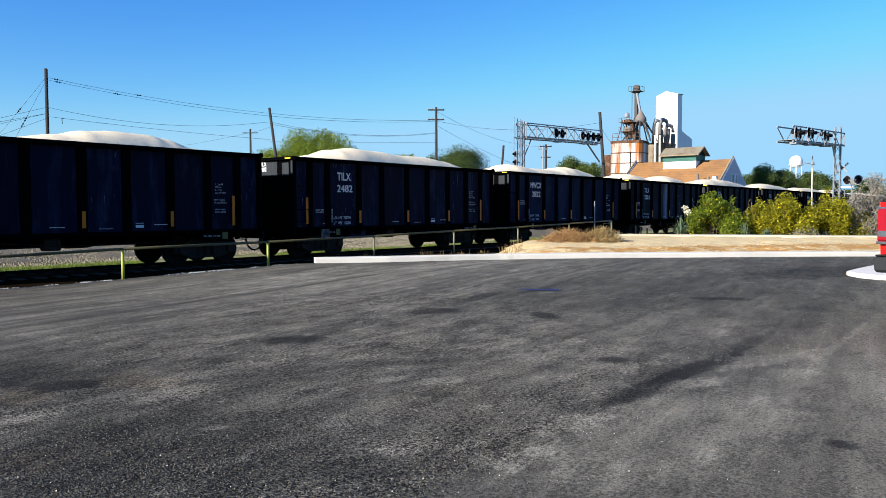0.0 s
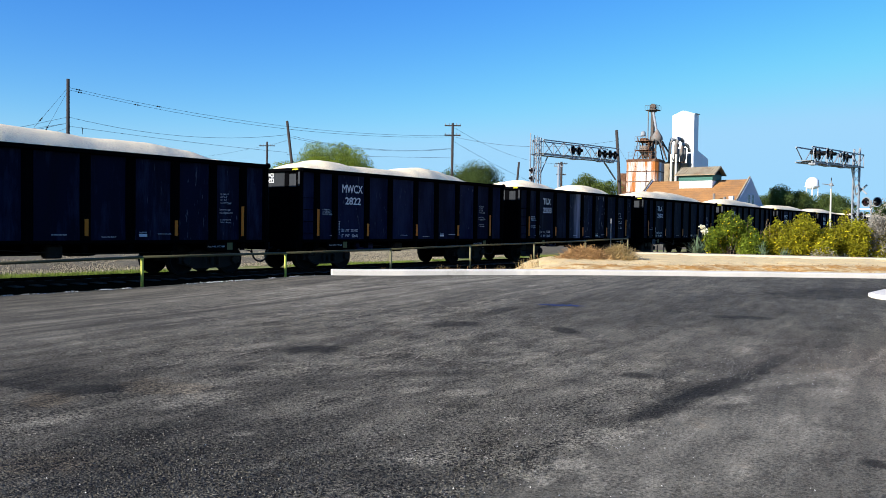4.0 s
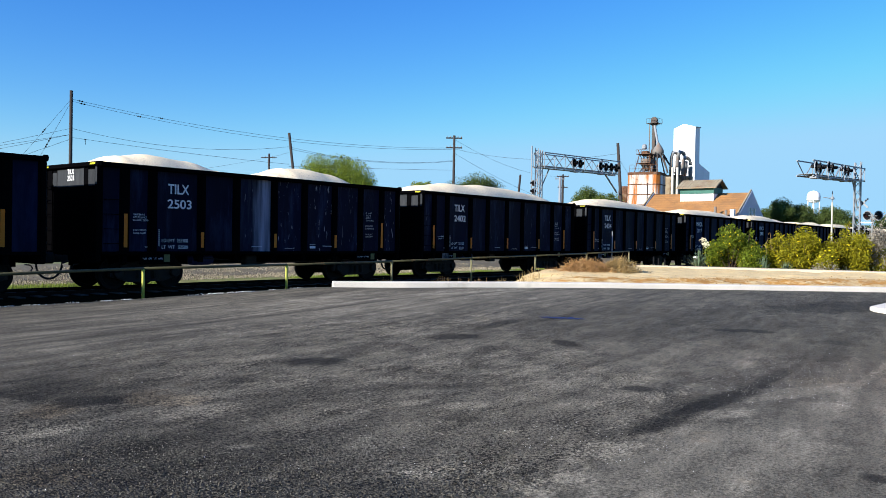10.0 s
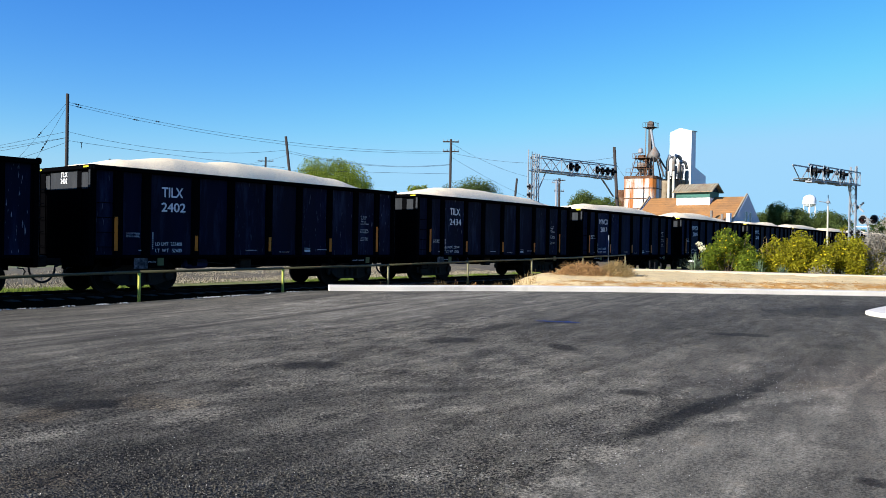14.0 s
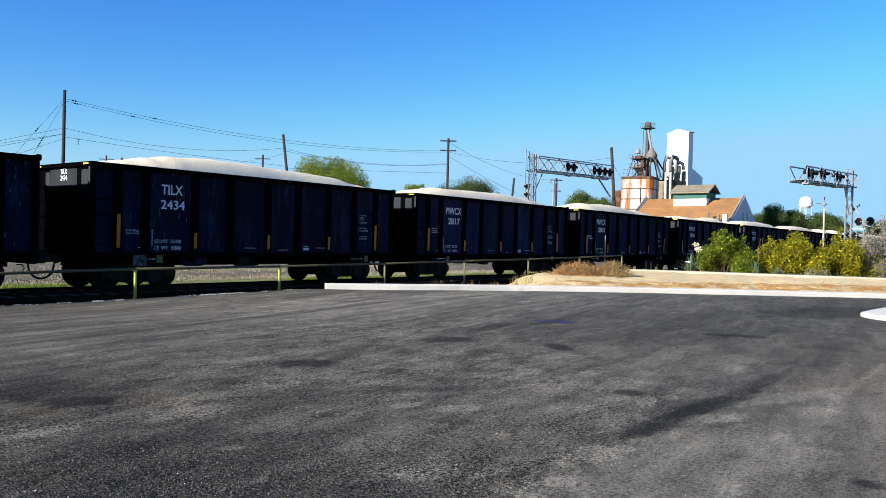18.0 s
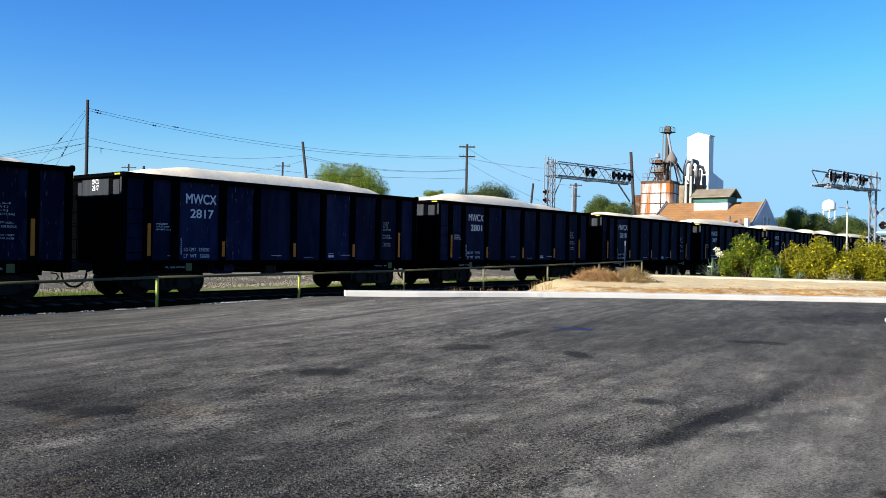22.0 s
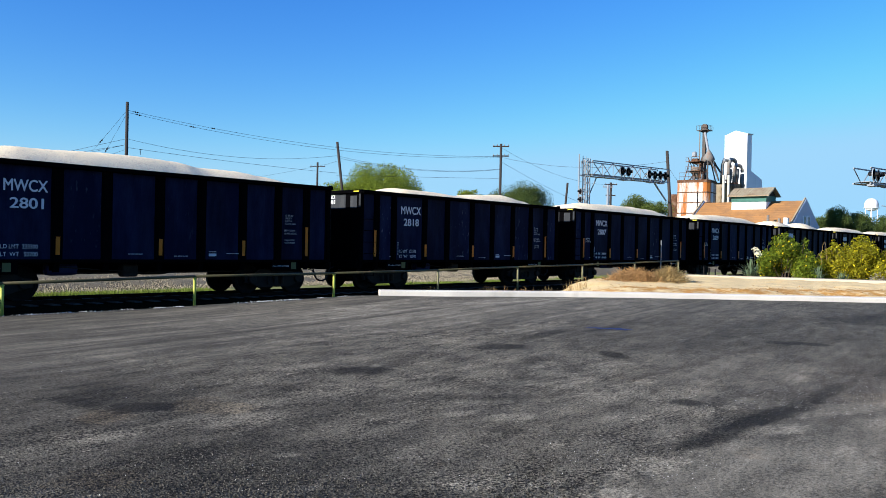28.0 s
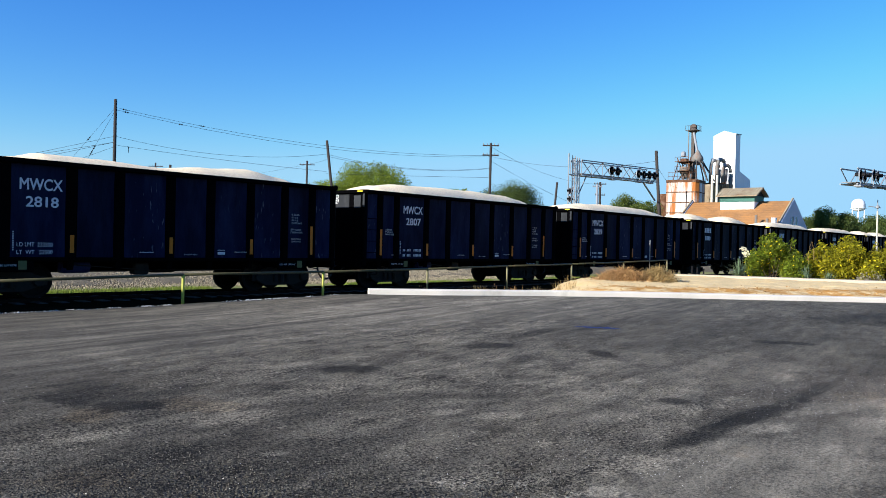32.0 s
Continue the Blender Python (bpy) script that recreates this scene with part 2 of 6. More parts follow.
M["post_paint"] = material("post_paint", (0.42, 0.43, 0.08), 0.55, 0.1, 0.2, 3, 40, 0.2, 0.1, second=(0.2, 0.13, 0.05), second_at=0.66, second_scale=4)
M["pole_wood"] = material("pole_wood", (0.045, 0.038, 0.034), 0.9, 0, 0.3, 3, 40, 0.3, 0.3, stretch=(3, 3, 0.3))
M["wire"] = material("wire", (0.03, 0.03, 0.035), 0.6, 0, 0.1, 2, 20, 0.1, 0)
M["galvanised"] = material("galvanised", (0.25, 0.27, 0.29), 0.6, 0.1, 0.2, 2, 30, 0.15, 0.05)
M["signal_black"] = material("signal_black", (0.005, 0.005, 0.006), 0.7, 0, 0.2, 4, 40, 0.2, 0, spec=0.2)
M["signal_red"] = material("signal_red", (0.03, 0.006, 0.005), 0.3, 0, 0.1, 4, 40, 0.1, 0)
M["white_paint"] = material("white_paint", (0.78, 0.79, 0.8), 0.75, 0, 0.08, 0.4, 20, 0.05, 0.05, second=(0.6, 0.6, 0.58), second_at=0.68, second_scale=0.5, stretch=(1, 1, 0.25))
M["tank_white"] = material("tank_white", (0.72, 0.7, 0.66), 0.7, 0, 0.1, 0.6, 20, 0.1, 0.1, second=(0.36, 0.12, 0.025), second_at=0.5, second_soft=0.06, second_scale=0.5, stretch=(1.5, 1.5, 0.13))
M["rust"] = material("rust", (0.11, 0.05, 0.025), 0.9, 0, 0.35, 1.2, 25, 0.3, 0.3, second=(0.2, 0.14, 0.1), second_at=0.6, second_scale=1.5)
M["duct"] = material("duct", (0.19, 0.18, 0.165), 0.7, 0.1, 0.25, 0.8, 25, 0.2, 0.1, second=(0.22, 0.12, 0.07), second_at=0.62)
M["tan_silo"] = material("tan_silo", (0.45, 0.36, 0.25), 0.85, 0, 0.2, 0.6, 20, 0.2, 0.1, second=(0.25, 0.16, 0.09), second_at=0.62, second_scale=0.5)
M["roof_brown"] = material("roof_brown", (0.33, 0.165, 0.062), 0.9, 0, 0.2, 0.5, 12, 0.2, 0.3, second=(0.24, 0.13, 0.06), second_at=0.56, second_scale=0.6)
M["roof_tin"] = material("roof_tin", (0.36, 0.31, 0.21), 0.8, 0.1, 0.25, 0.8, 20, 0.2, 0.1, second=(0.22, 0.15, 0.09), second_at=0.56, second_scale=0.8)
M["green_board"] = material("green_board", (0.06, 0.16, 0.13), 0.8, 0, 0.25, 1.0, 20, 0.2, 0.1)
M["glass_dark"] = material("glass_dark", (0.02, 0.025, 0.03), 0.12, 0, 0.05, 1, 10, 0.05, 0)
M["bark"] = material("bark", (0.12, 0.09, 0.065), 0.95, 0, 0.3, 4, 30, 0.3, 0.5, stretch=(2, 2, 0.4))
M["leaf_dark"] = material("leaf_dark", (0.085, 0.12, 0.03), 0.7, 0, 0.45, 0.8, 6, 0.4, 0, island=0.9)
M["leaf_mid"] = material("leaf_mid", (0.12, 0.16, 0.035), 0.7, 0, 0.4, 0.8, 6, 0.4, 0, island=0.9)
M["leaf_light"] = material("leaf_light", (0.19, 0.245, 0.028), 0.7, 0, 0.4, 0.8, 6, 0.4, 0, island=0.9)
M["leaf_bush"] = material("leaf_bush", (0.25, 0.235, 0.012), 0.6, 0, 0.45, 1.5, 8, 0.4, 0, island=0.9)
M["leaf_silver"] = material("leaf_silver", (0.34, 0.31, 0.25), 0.9, 0, 0.2, 1.5, 8, 0.2, 0, island=0.5)
M["leaf_yucca"] = material("leaf_yucca", (0.11, 0.16, 0.095), 0.55, 0, 0.25, 3, 15, 0.2, 0, island=0.9)
M["flower_yellow"] = material("flower_yellow", (0.72, 0.58, 0.02), 0.7, 0, 0.15, 3, 20, 0.15, 0, island=0.9)
M["flower_cream"] = material("flower_cream", (0.8, 0.75, 0.55), 0.7, 0, 0.1, 3, 20, 0.1, 0)
M["car_red"] = material("car_red", (0.55, 0.012, 0.012), 0.25, 0, 0.05, 1, 10, 0.03, 0)
M["lamp_red"] = material("lamp_red", (0.3, 0.01, 0.02), 0.15, 0, 0.1, 3, 20, 0.1, 0)
M["chrome"] = material("chrome", (0.5, 0.5, 0.52), 0.2, 0.9, 0.05, 1, 10, 0.05, 0)
M["plastic_dark"] = material("plastic_dark", (0.03, 0.03, 0.032), 0.5, 0, 0.1, 3, 20, 0.1, 0)
M["blue_paint"] = material("blue_paint", (0.02, 0.036, 0.12), 0.8, 0, 0.3, 4, 40, 0.3, 0)


def leafy(m, share):
    """Lets a share of the light pass through thin leaves."""
    nodes, link = m.node_tree.nodes, m.node_tree.links.new
    shader, out = nodes["Principled BSDF"], nodes["Material Output"]
    glow, mix = nodes.new("ShaderNodeBsdfTranslucent"), nodes.new("ShaderNodeMixShader")
    link(shader.inputs["Base Color"].links[0].from_socket, glow.inputs["Color"])
    mix.inputs["Fac"].default_value = share
    link(shader.outputs[0], mix.inputs[1])
    link(glow.outputs[0], mix.inputs[2])
    link(mix.outputs[0], out.inputs["Surface"])


for leaf in ("leaf_green", "leaf_bush", "leaf_light", "leaf_mid", "leaf_dark", "leaf_silver", "grass_blade", "flower_yellow", "straw"):
    leafy(M[leaf], 0.4)


# ---- building blocks ----
class Geo:
    """Collects faces for one mesh."""

    def __init__(self):
        self.v, self.f = [], []

    def add(self, verts, faces):
        k = len(self.v)
        self.v += [tuple(p) for p in verts]
        self.f += [tuple(k + i for i in face) for face in faces]
        return self

    def box(self, x0, x1, y0, y1, z0, z1, c=0.0):
        if not c:
            v = [(x, y, z) for z in (z0, z1) for y in (y0, y1) for x in (x0, x1)]
            return self.add(v, [(0, 2, 3, 1), (4, 5, 7, 6), (0, 1, 5, 4), (2, 6, 7, 3), (0, 4, 6, 2), (1, 3, 7, 5)])
        pts = []
        for x, sx in ((x0, 1), (x1, -1)):
            for y, sy in ((y0, 1), (y1, -1)):
                for z, sz in ((z0, 1), (z1, -1)):
                    pts += [(x, y + sy * c, z + sz * c), (x + sx * c, y, z + sz * c), (x + sx * c, y + sy * c, z)]
        bm = bmesh.new()
        vs = [bm.verts.new(p) for p in pts]
        bmesh.ops.convex_hull(bm, input=vs)
        bm.verts.index_update()
        self.add([tuple(p.co) for p in bm.verts], [tuple(q.index for q in face.verts) for face in bm.faces])
        bm.free()
        return self

    def beam(self, a, b, w, h=None):
        """A square bar from a to b."""
        return self.rod(a, b, w * 0.7071, (h or w) * 0.7071, 4, radians(45))

    def rod(self, a, b, r, r2=None, n=8, turn=0.0, caps=True):
        a, b = Vector(a), Vector(b)
        r2 = r if r2 is None or n == 4 else r2
        d = (b - a).normalized()
        side = d.cross(Vector((0, 0, 1)) if abs(d.z) < 0.9 else Vector((0, 1, 0))).normalized()
        up = side.cross(d)
        ring = [(math.cos(turn + 2 * math.pi * i / n), math.sin(turn + 2 * math.pi * i / n)) for i in range(n)]
        v = [a + side * c * r + up * s * r for c, s in ring] + [b + side * c * r2 + up * s * r2 for c, s in ring]
        faces = [(i, (i + 1) % n, n + (i + 1) % n, n + i) for i in range(n)]
        if caps:
            faces += [tuple(reversed(range(n))), tuple(range(n, 2 * n))]
        return self.add(v, faces)

    def tube(self, points, r, n=8, r2=None):
        """A round tube through the points."""
        pts = [Vector(p) for p in points]
        v, m = [], len(pts)
        for i, p in enumerate(pts):
            d = (pts[min(m - 1, i + 1)] - pts[max(0, i - 1)]).normalized()
            side = d.cross(Vector((0, 0, 1)) if abs(d.z) < 0.95 else Vector((0, 1, 0))).normalized()
            above = side.cross(d)
            q = r if r2 is None else r + (r2 - r) * i / (m - 1)
            v += [p + side * q * math.cos(2 * math.pi * k / n) + above * q * math.sin(2 * math.pi * k / n) for k in range(n)]
        faces = [(i * n + k, i * n + (k + 1) % n, (i + 1) * n + (k + 1) % n, (i + 1) * n + k) for i in range(m - 1) for k in range(n)]
        return self.add(v, faces + [tuple(reversed(range(n))), tuple(range((m - 1) * n, m * n))])

    def lathe(self, profile, n=20, axis="z", at=(0, 0, 0)):
        """Turns a profile of (radius, height) round an axis."""
        v = []
        for r, h in profile:
            for i in range(n):
                c, s = r * math.cos(2 * math.pi * i / n), r * math.sin(2 * math.pi * i / n)
                p = (c, s, h) if axis == "z" else (c, h, s) if axis == "y" else (h, c, s)
                v.append((p[0] + at[0], p[1] + at[1], p[2] + at[2]))
        k = len(profile)
        faces = [(j * n + i, j * n + (i + 1) % n, (j + 1) * n + (i + 1) % n, (j + 1) * n + i) for j in range(k - 1) for i in range(n)]
        faces += [tuple(reversed(range(n))), tuple(range((k - 1) * n, k * n))]
        return self.add(v, faces)

    def prism(self, outline, lo, hi, axis="y"):
        """Pushes an outline of two coordinates along an axis."""
        def put(a, b, h):
            return (a, h, b) if axis == "y" else (h, a, b) if axis == "x" else (a, b, h)
        n = len(outline)
        v = [put(a, b, lo) for a, b in outline] + [put(a, b, hi) for a, b in outline]
        return self.add(v, [tuple(range(n)), tuple(reversed(range(n, 2 * n)))] + [(i, n + i, n + (i + 1) % n, (i + 1) % n) for i in range(n)])

    def mesh(self, name, mat, smooth=False):
        me = bpy.data.meshes.new(name)
        me.from_pydata(self.v, [], self.f)
        if not smooth or smooth == "auto":
            bm = bmesh.new()
            bm.from_mesh(me)
            bmesh.ops.recalc_face_normals(bm, faces=bm.faces)
            bm.to_mesh(me)
            bm.free()
        me.materials.append(mat)
        if smooth:
            me.polygons.foreach_set("use_smooth", [True] * len(me.polygons))
        return me


def thing(name, label, category, m=None, group="", kind=""):
    ob = new(name)
    ob.empty_display_size = 0.2
    if m is not None:
        ob.matrix_basis = m
    return tagged(ob, label, category, group, kind)


def part(name, geo, mat, parent, label="", at=None, smooth=False):
    me = geo.mesh(name, M[mat], smooth) if isinstance(geo, Geo) else geo
    ob = new(name, me)
    ob.parent = parent
    if at is not None:
        ob.matrix_basis = at
    return tagged(ob, label)


def single(name, geo, mat, label, category, m=None, group="", kind="", smooth=False):
    ob = new(name, geo.mesh(name, M[mat], smooth))
    if m is not None:
        ob.matrix_basis = m
    return tagged(ob, label, category, group, kind)


def step(a, b, x):
    u = min(1.0, max(0.0, (x - a) / (b - a)))
    return u * u * (3 - 2 * u)


GLYPHS = {}


def lettering(words, size, width=0.0):
    """A flat mesh of the words in the built-in font, in the x-z plane, facing -y, its lower left corner at 0; large words are painted bold."""
    key = (words, size)
    if key not in GLYPHS:
        curve = bpy.data.curves.new("words", "FONT")
        curve.body, curve.size = words, size / 0.72
        ob = new("words", curve)
        graph = bpy.context.evaluated_depsgraph_get()
        me = bpy.data.meshes.new_from_object(ob.evaluated_get(graph))
        me.transform(Matrix.Rotation(radians(90), 4, "X"))
        bpy.data.objects.remove(ob)
        bpy.data.curves.remove(curve)
        if size > 0.12:
            g, faces = Geo(), [tuple(p.vertices) for p in me.polygons]
            for k, (dx, dz) in enumerate(((0, 0), (-0.03, 0.0), (0.03, 0.0), (0.0, 0.025), (0.0, -0.025))):
                g.add([(v.co.x + dx * size, v.co.y - 0.0006 * k, v.co.z + dz * size) for v in me.vertices], faces)
            me = bpy.data.meshes.new("words")
            me.from_pydata(g.v, [], g.f)
        if width:
            xs = [v.co.x for v in me.vertices]
            me.transform(Matrix.Diagonal((width / (max(xs) - min(xs)), 1, 1, 1)) @ Matrix.Translation((-min(xs), 0, 0)))
        me.materials.clear()
        GLYPHS[key] = me
    return GLYPHS[key]


# ---- ground ----
def lot_height(x, y):
    return 0.1 * step(9, 17, x) * step(2, 14, y)


def along(points, x):
    for (a, b), (c, d) in zip(points, points[1:]):
        if a <= x <= c:
            return b + (d - b) * (x - a) / (c - a)
    return points[-1][1]


LOT_EDGE = [(-80, 17.4), (-5, 17.5), (6, 17.65), (11, 17.9), (16.2, 17.7), (18.17, 15.97), (21.16, 13.91), (24.68, 10.89), (26.81, 8.99), (29.19, 6.92), (34, 2.5), (45, -8), (70, -34)]
KERB = [(16.47, 17.33), (18.17, 15.97), (21.16, 13.91), (24.68, 10.89), (26.81, 8.99), (29.19, 6.92), (34, 2.5), (45, -8), (70, -34)]

ground_geo = Geo()
rings = [0, 8, 16, 24, 32, 45, 60, 80, 110, 150, 220, 400, 900, 2500, 4500]
ground_geo.lathe([(max(r, 0.01), -0.14 if r < 200 else -0.14) for r in rings], 48, at=(20, 20, 0))
ground_geo.f = [f for f in ground_geo.f if len(f) == 4]
single("ground", ground_geo, "field", "dry grassy ground reaching to the horizon", "ground", kind="structure")

lot = Geo()
xs = [-80, -60, -45, -35, -28, -22] + [-18 + 0.75 * i for i in range(90)] + [52, 58, 64, 70]
rows = 60
grid = []
for x in xs:
    top = along(LOT_EDGE, x)
    for j in range(rows + 1):
        u = (j / rows) ** 2.2
        y = top - u * (top + 70)
        wob = 0.03 * noise.noise((x * 0.7, y * 0.7, 3.0)) if j == 0 and x < 16 else 0.0
        grid.append((x, y + wob * 3, lot_height(x, y) + 0.012 * noise.noise((x * 0.35, y * 0.35, 0))))
n = rows + 1
lot.add(grid, [(i * n + j, i * n + j + 1, (i + 1) * n + j + 1, (i + 1) * n + j) for i in range(len(xs) - 1) for j in range(rows)])


def asphalt_material():
    """Old asphalt: pale aggregate, drag marks and dark patches."""
    m = bpy.data.materials.new("asphalt")
    m.use_nodes = True
    nodes, link = m.node_tree.nodes, m.node_tree.links.new
    shader = nodes["Principled BSDF"]
    where = nodes.new("ShaderNodeTexCoord").outputs["Object"]

    def noise_of(scale, detail=6.0, rough=0.6, turn=0.0, stretch=(1, 1, 1)):
        mp = nodes.new("ShaderNodeMapping")
        mp.inputs["Rotation"].default_value = (0, 0, turn)
        mp2 = nodes.new("ShaderNodeMapping")
        mp2.inputs["Scale"].default_value = stretch
        link(where, mp.inputs["Vector"])
        link(mp.outputs["Vector"], mp2.inputs["Vector"])
        t = nodes.new("ShaderNodeTexNoise")
        t.inputs["Scale"].default_value, t.inputs["Detail"].default_value, t.inputs["Roughness"].default_value = scale, detail, rough
        link(mp2.outputs["Vector"], t.inputs["Vector"])
        return t.outputs["Fac"]

    def op(kind, a, b):
        t = nodes.new("ShaderNodeMath")
        t.operation = kind
        for k, v in enumerate((a, b)):
            if isinstance(v, (int, float)):
                t.inputs[k].default_value = v
            else:
                link(v, t.inputs[k])
        return t.outputs[0]

    def between(v, lo, hi, to_lo=0.0, to_hi=1.0):
        t = nodes.new("ShaderNodeMapRange")
        t.interpolation_type = "SMOOTHSTEP"
        t.inputs["From Min"].default_value, t.inputs["From Max"].default_value = lo, hi
        t.inputs["To Min"].default_value, t.inputs["To Max"].default_value = to_lo, to_hi
        link(v, t.inputs["Value"])
        return t.outputs["Result"]

    def patch(x, y, half_x, half_y, turn, fray=6.5):
        """1 inside an uneven oval lying on the ground, 0 outside."""
        sep = nodes.new("ShaderNodeSeparateXYZ")
        mp = nodes.new("ShaderNodeMapping")
        mp.vector_type = "TEXTURE"
        mp.inputs["Location"].default_value, mp.inputs["Rotation"].default_value, mp.inputs["Scale"].default_value = (x, y, 0), (0, 0, turn), (half_x, half_y, 1)
        link(where, mp.inputs["Vector"])
        link(mp.outputs["Vector"], sep.inputs[0])
        r = op("ADD", op("MULTIPLY", sep.outputs[0], sep.outputs[0]), op("MULTIPLY", sep.outputs[1], sep.outputs[1]))
        r = op("ADD", r, op("MULTIPLY", op("SUBTRACT", ragged, 0.5), fray))
        return between(r, 0.25, 1.35, 1.0, 0.0)

    ragged = op("ADD", op("MULTIPLY", noise_of(1.6, 6.0, 0.7), 0.45), op("MULTIPLY", noise_of(7.0, 8.0, 0.75, LANE, (0.6, 1.2, 1)), 0.55))

    def cells(scale):
        t = nodes.new("ShaderNodeTexVoronoi")
        t.inputs["Scale"].default_value = scale
        link(where, t.inputs["Vector"])
        sep = nodes.new("ShaderNodeSeparateXYZ")
        link(t.outputs["Color"], sep.inputs[0])
        return sep.outputs[0], t.outputs["Distance"]

    swirl = noise_of(1.0, 8.0, 0.7, LANE, (0.16, 1.0, 1))
    wide = noise_of(0.3, 6.0, 0.65, LANE, (0.5, 1.5, 1))
    fine = noise_of(1.0, 7.0, 0.7, LANE - 0.1, (0.4, 6.0, 1))
    clumps = noise_of(2.1, 8.0, 0.72, LANE, (0.6, 1.3, 1))
    # where the top layer is torn open to the gravel: between two smooth lanes, thinner beyond the wheel tracks
    place = nodes.new("ShaderNodeSeparateXYZ")
    link(where, place.inputs[0])
    px, py = place.outputs[0], place.outputs[1]
    wobble = op("MULTIPLY", op("SUBTRACT", ragged, 0.5), 3.0)
    inner = between(op("ADD", py, op("MULTIPLY", wobble, 0.5)), 2.5, 3.1)
    bow = op("MULTIPLY", op("ABSOLUTE", op("SUBTRACT", px, 9.0), 0.0), 0.3)
    outer = between(op("ADD", op("ADD", py, bow), op("MULTIPLY", wobble, 1.2)), 9.6, 12.6, 1.0, 0.0)
    thin = between(op("ADD", op("SUBTRACT", px, op("MULTIPLY", py, 0.7)), wobble), 4.0, 8.5, 1.0, 0.35)
    gravel = op("MULTIPLY", op("MULTIPLY", inner, outer), op("MULTIPLY", thin, between(wide, 0.34, 0.56, 0.6, 1.0)))
    # stones of many sizes: dull faces, pits with painted-in shade, a few pale chips
    pebble, hump = cells(58.0)
    rubble = op("ADD", op("MULTIPLY", noise_of(58.0, 2.0, 0.6), 0.6), op("MULTIPLY", noise_of(19.0, 5.0, 0.7), 0.4))
    face = op("MULTIPLY", between(rubble, 0.38, 0.62, 0.42, 1.45), op("ADD", op("MULTIPLY", pebble, 0.5), 0.74))
    pit = between(op("ADD", noise_of(31.0, 3.0, 0.6), op("MULTIPLY", op("SUBTRACT", clumps, 0.5), 0.55)), 0.42, 0.49, 0.16, 1.0)
    chip, _ = cells(46.0)
    pale = op("MULTIPLY", between(chip, 0.92, 0.94), between(noise_of(3.4, 5.0, 0.7), 0.48, 0.6, 0.015, 0.15))
    stony = op("ADD", op("MULTIPLY", op("MULTIPLY", face, pit), GRAVEL), pale)
    # the smooth lanes: fine grit, drag marks and scratches
    flat = op("ADD", op("MULTIPLY", op("SUBTRACT", fine, 0.5), 0.1), op("MULTIPLY", op("SUBTRACT", rubble, 0.5), 0.42))
    flat = op("ADD", flat, op("MULTIPLY", op("SUBTRACT", clumps, 0.5), 0.05))
    scratch = noise_of(1.0, 3.0, 0.5, radians(-24), (0.3, 18.0, 1))
    flat = op("ADD", flat, op("MULTIPLY", between(scratch, 0.68, 0.71, 0.0, 0.08), between(wide, 0.44, 0.54)))
    smear = noise_of(0.55, 8.0, 0.72, LANE - 0.06, (0.32, 1.5, 1))
    flat = op("ADD", flat, op("ADD", op("MULTIPLY", between(smear, 0.5, 0.66), 0.035), op("MULTIPLY", between(smear, 0.34, 0.46, 1.0, 0.0), -0.025)))
    grey = noise_of(0.9, 6.0, 0.68, 0.6, (0.8, 1.6, 1))
    flat = op("ADD", flat, op("ADD", op("MULTIPLY", op("SUBTRACT", grey, 0.5), 0.06), op("ADD", op("MULTIPLY", between(inner, 0.0, 1.0, 1.0, 0.0), 0.014), ASPHALT)))
    flat = op("MULTIPLY", flat, between(pit, 0.22, 1.0, 0.62, 1.0))
    value = op("ADD", op("MULTIPLY", stony, gravel), op("MULTIPLY", flat, op("SUBTRACT", 1.0, gravel)))
    change_all = op("ADD", op("MULTIPLY", op("SUBTRACT", swirl, 0.49), 3.0), op("MULTIPLY", op("SUBTRACT", wide, 0.5), 1.4))
    change_all = op("ADD", change_all, op("MULTIPLY", op("SUBTRACT", clumps, 0.5), op("ADD", op("MULTIPLY", gravel, 1.3), 0.3)))
    drag = noise_of(1.0, 6.0, 0.65, LANE, (0.09, 2.2, 1))
    change_all = op("ADD", change_all, op("MULTIPLY", op("SUBTRACT", drag, 0.5), op("SUBTRACT", 1.9, op("MULTIPLY", gravel, 0.9))))
    lines = between(noise_of(1.0, 5.0, 0.6, LANE, (0.05, 3.4, 1)), 0.56, 0.62, 0.0, 0.36)
    lines = op("SUBTRACT", lines, between(noise_of(1.0, 5.0, 0.6, LANE - 0.04, (0.06, 4.2, 1)), 0.56, 0.61, 0.0, 0.42))
    change_all = op("ADD", change_all, op("MULTIPLY", lines, between(py, 6.5, 10.0, 0.0, 1.0)))
    worn = between(noise_of(1.5, 9.0, 0.78, LANE, (0.5, 1.4, 1)), 0.56, 0.64, 0.0, 0.55)
    change_all = op("ADD", change_all, op("SUBTRACT", worn, between(noise_of(1.9, 9.0, 0.78, LANE + 0.3, (0.5, 1.3, 1)), 0.57, 0.65, 0.0, 0.7)))
    for x, y, a, b, turn, change in BROAD + STAINS + SCUFFS + WHEEL_SEAM:
        change_all = op("ADD", change_all, op("MULTIPLY", patch(x, y, a * 1.2, b * 1.2, turn), change * 1.5))
    value = op("MULTIPLY", value, op("POWER", 2.0, op("MAXIMUM", op("MINIMUM", change_all, 1.3), -1.9)))
    value = op("MAXIMUM", value, 0.006)
    mix = nodes.new("ShaderNodeVectorMath")
    mix.operation = "SCALE"
    earth = between(noise_of(1.3, 6.0, 0.7), 0.6, 0.74, 0.0, 0.45)
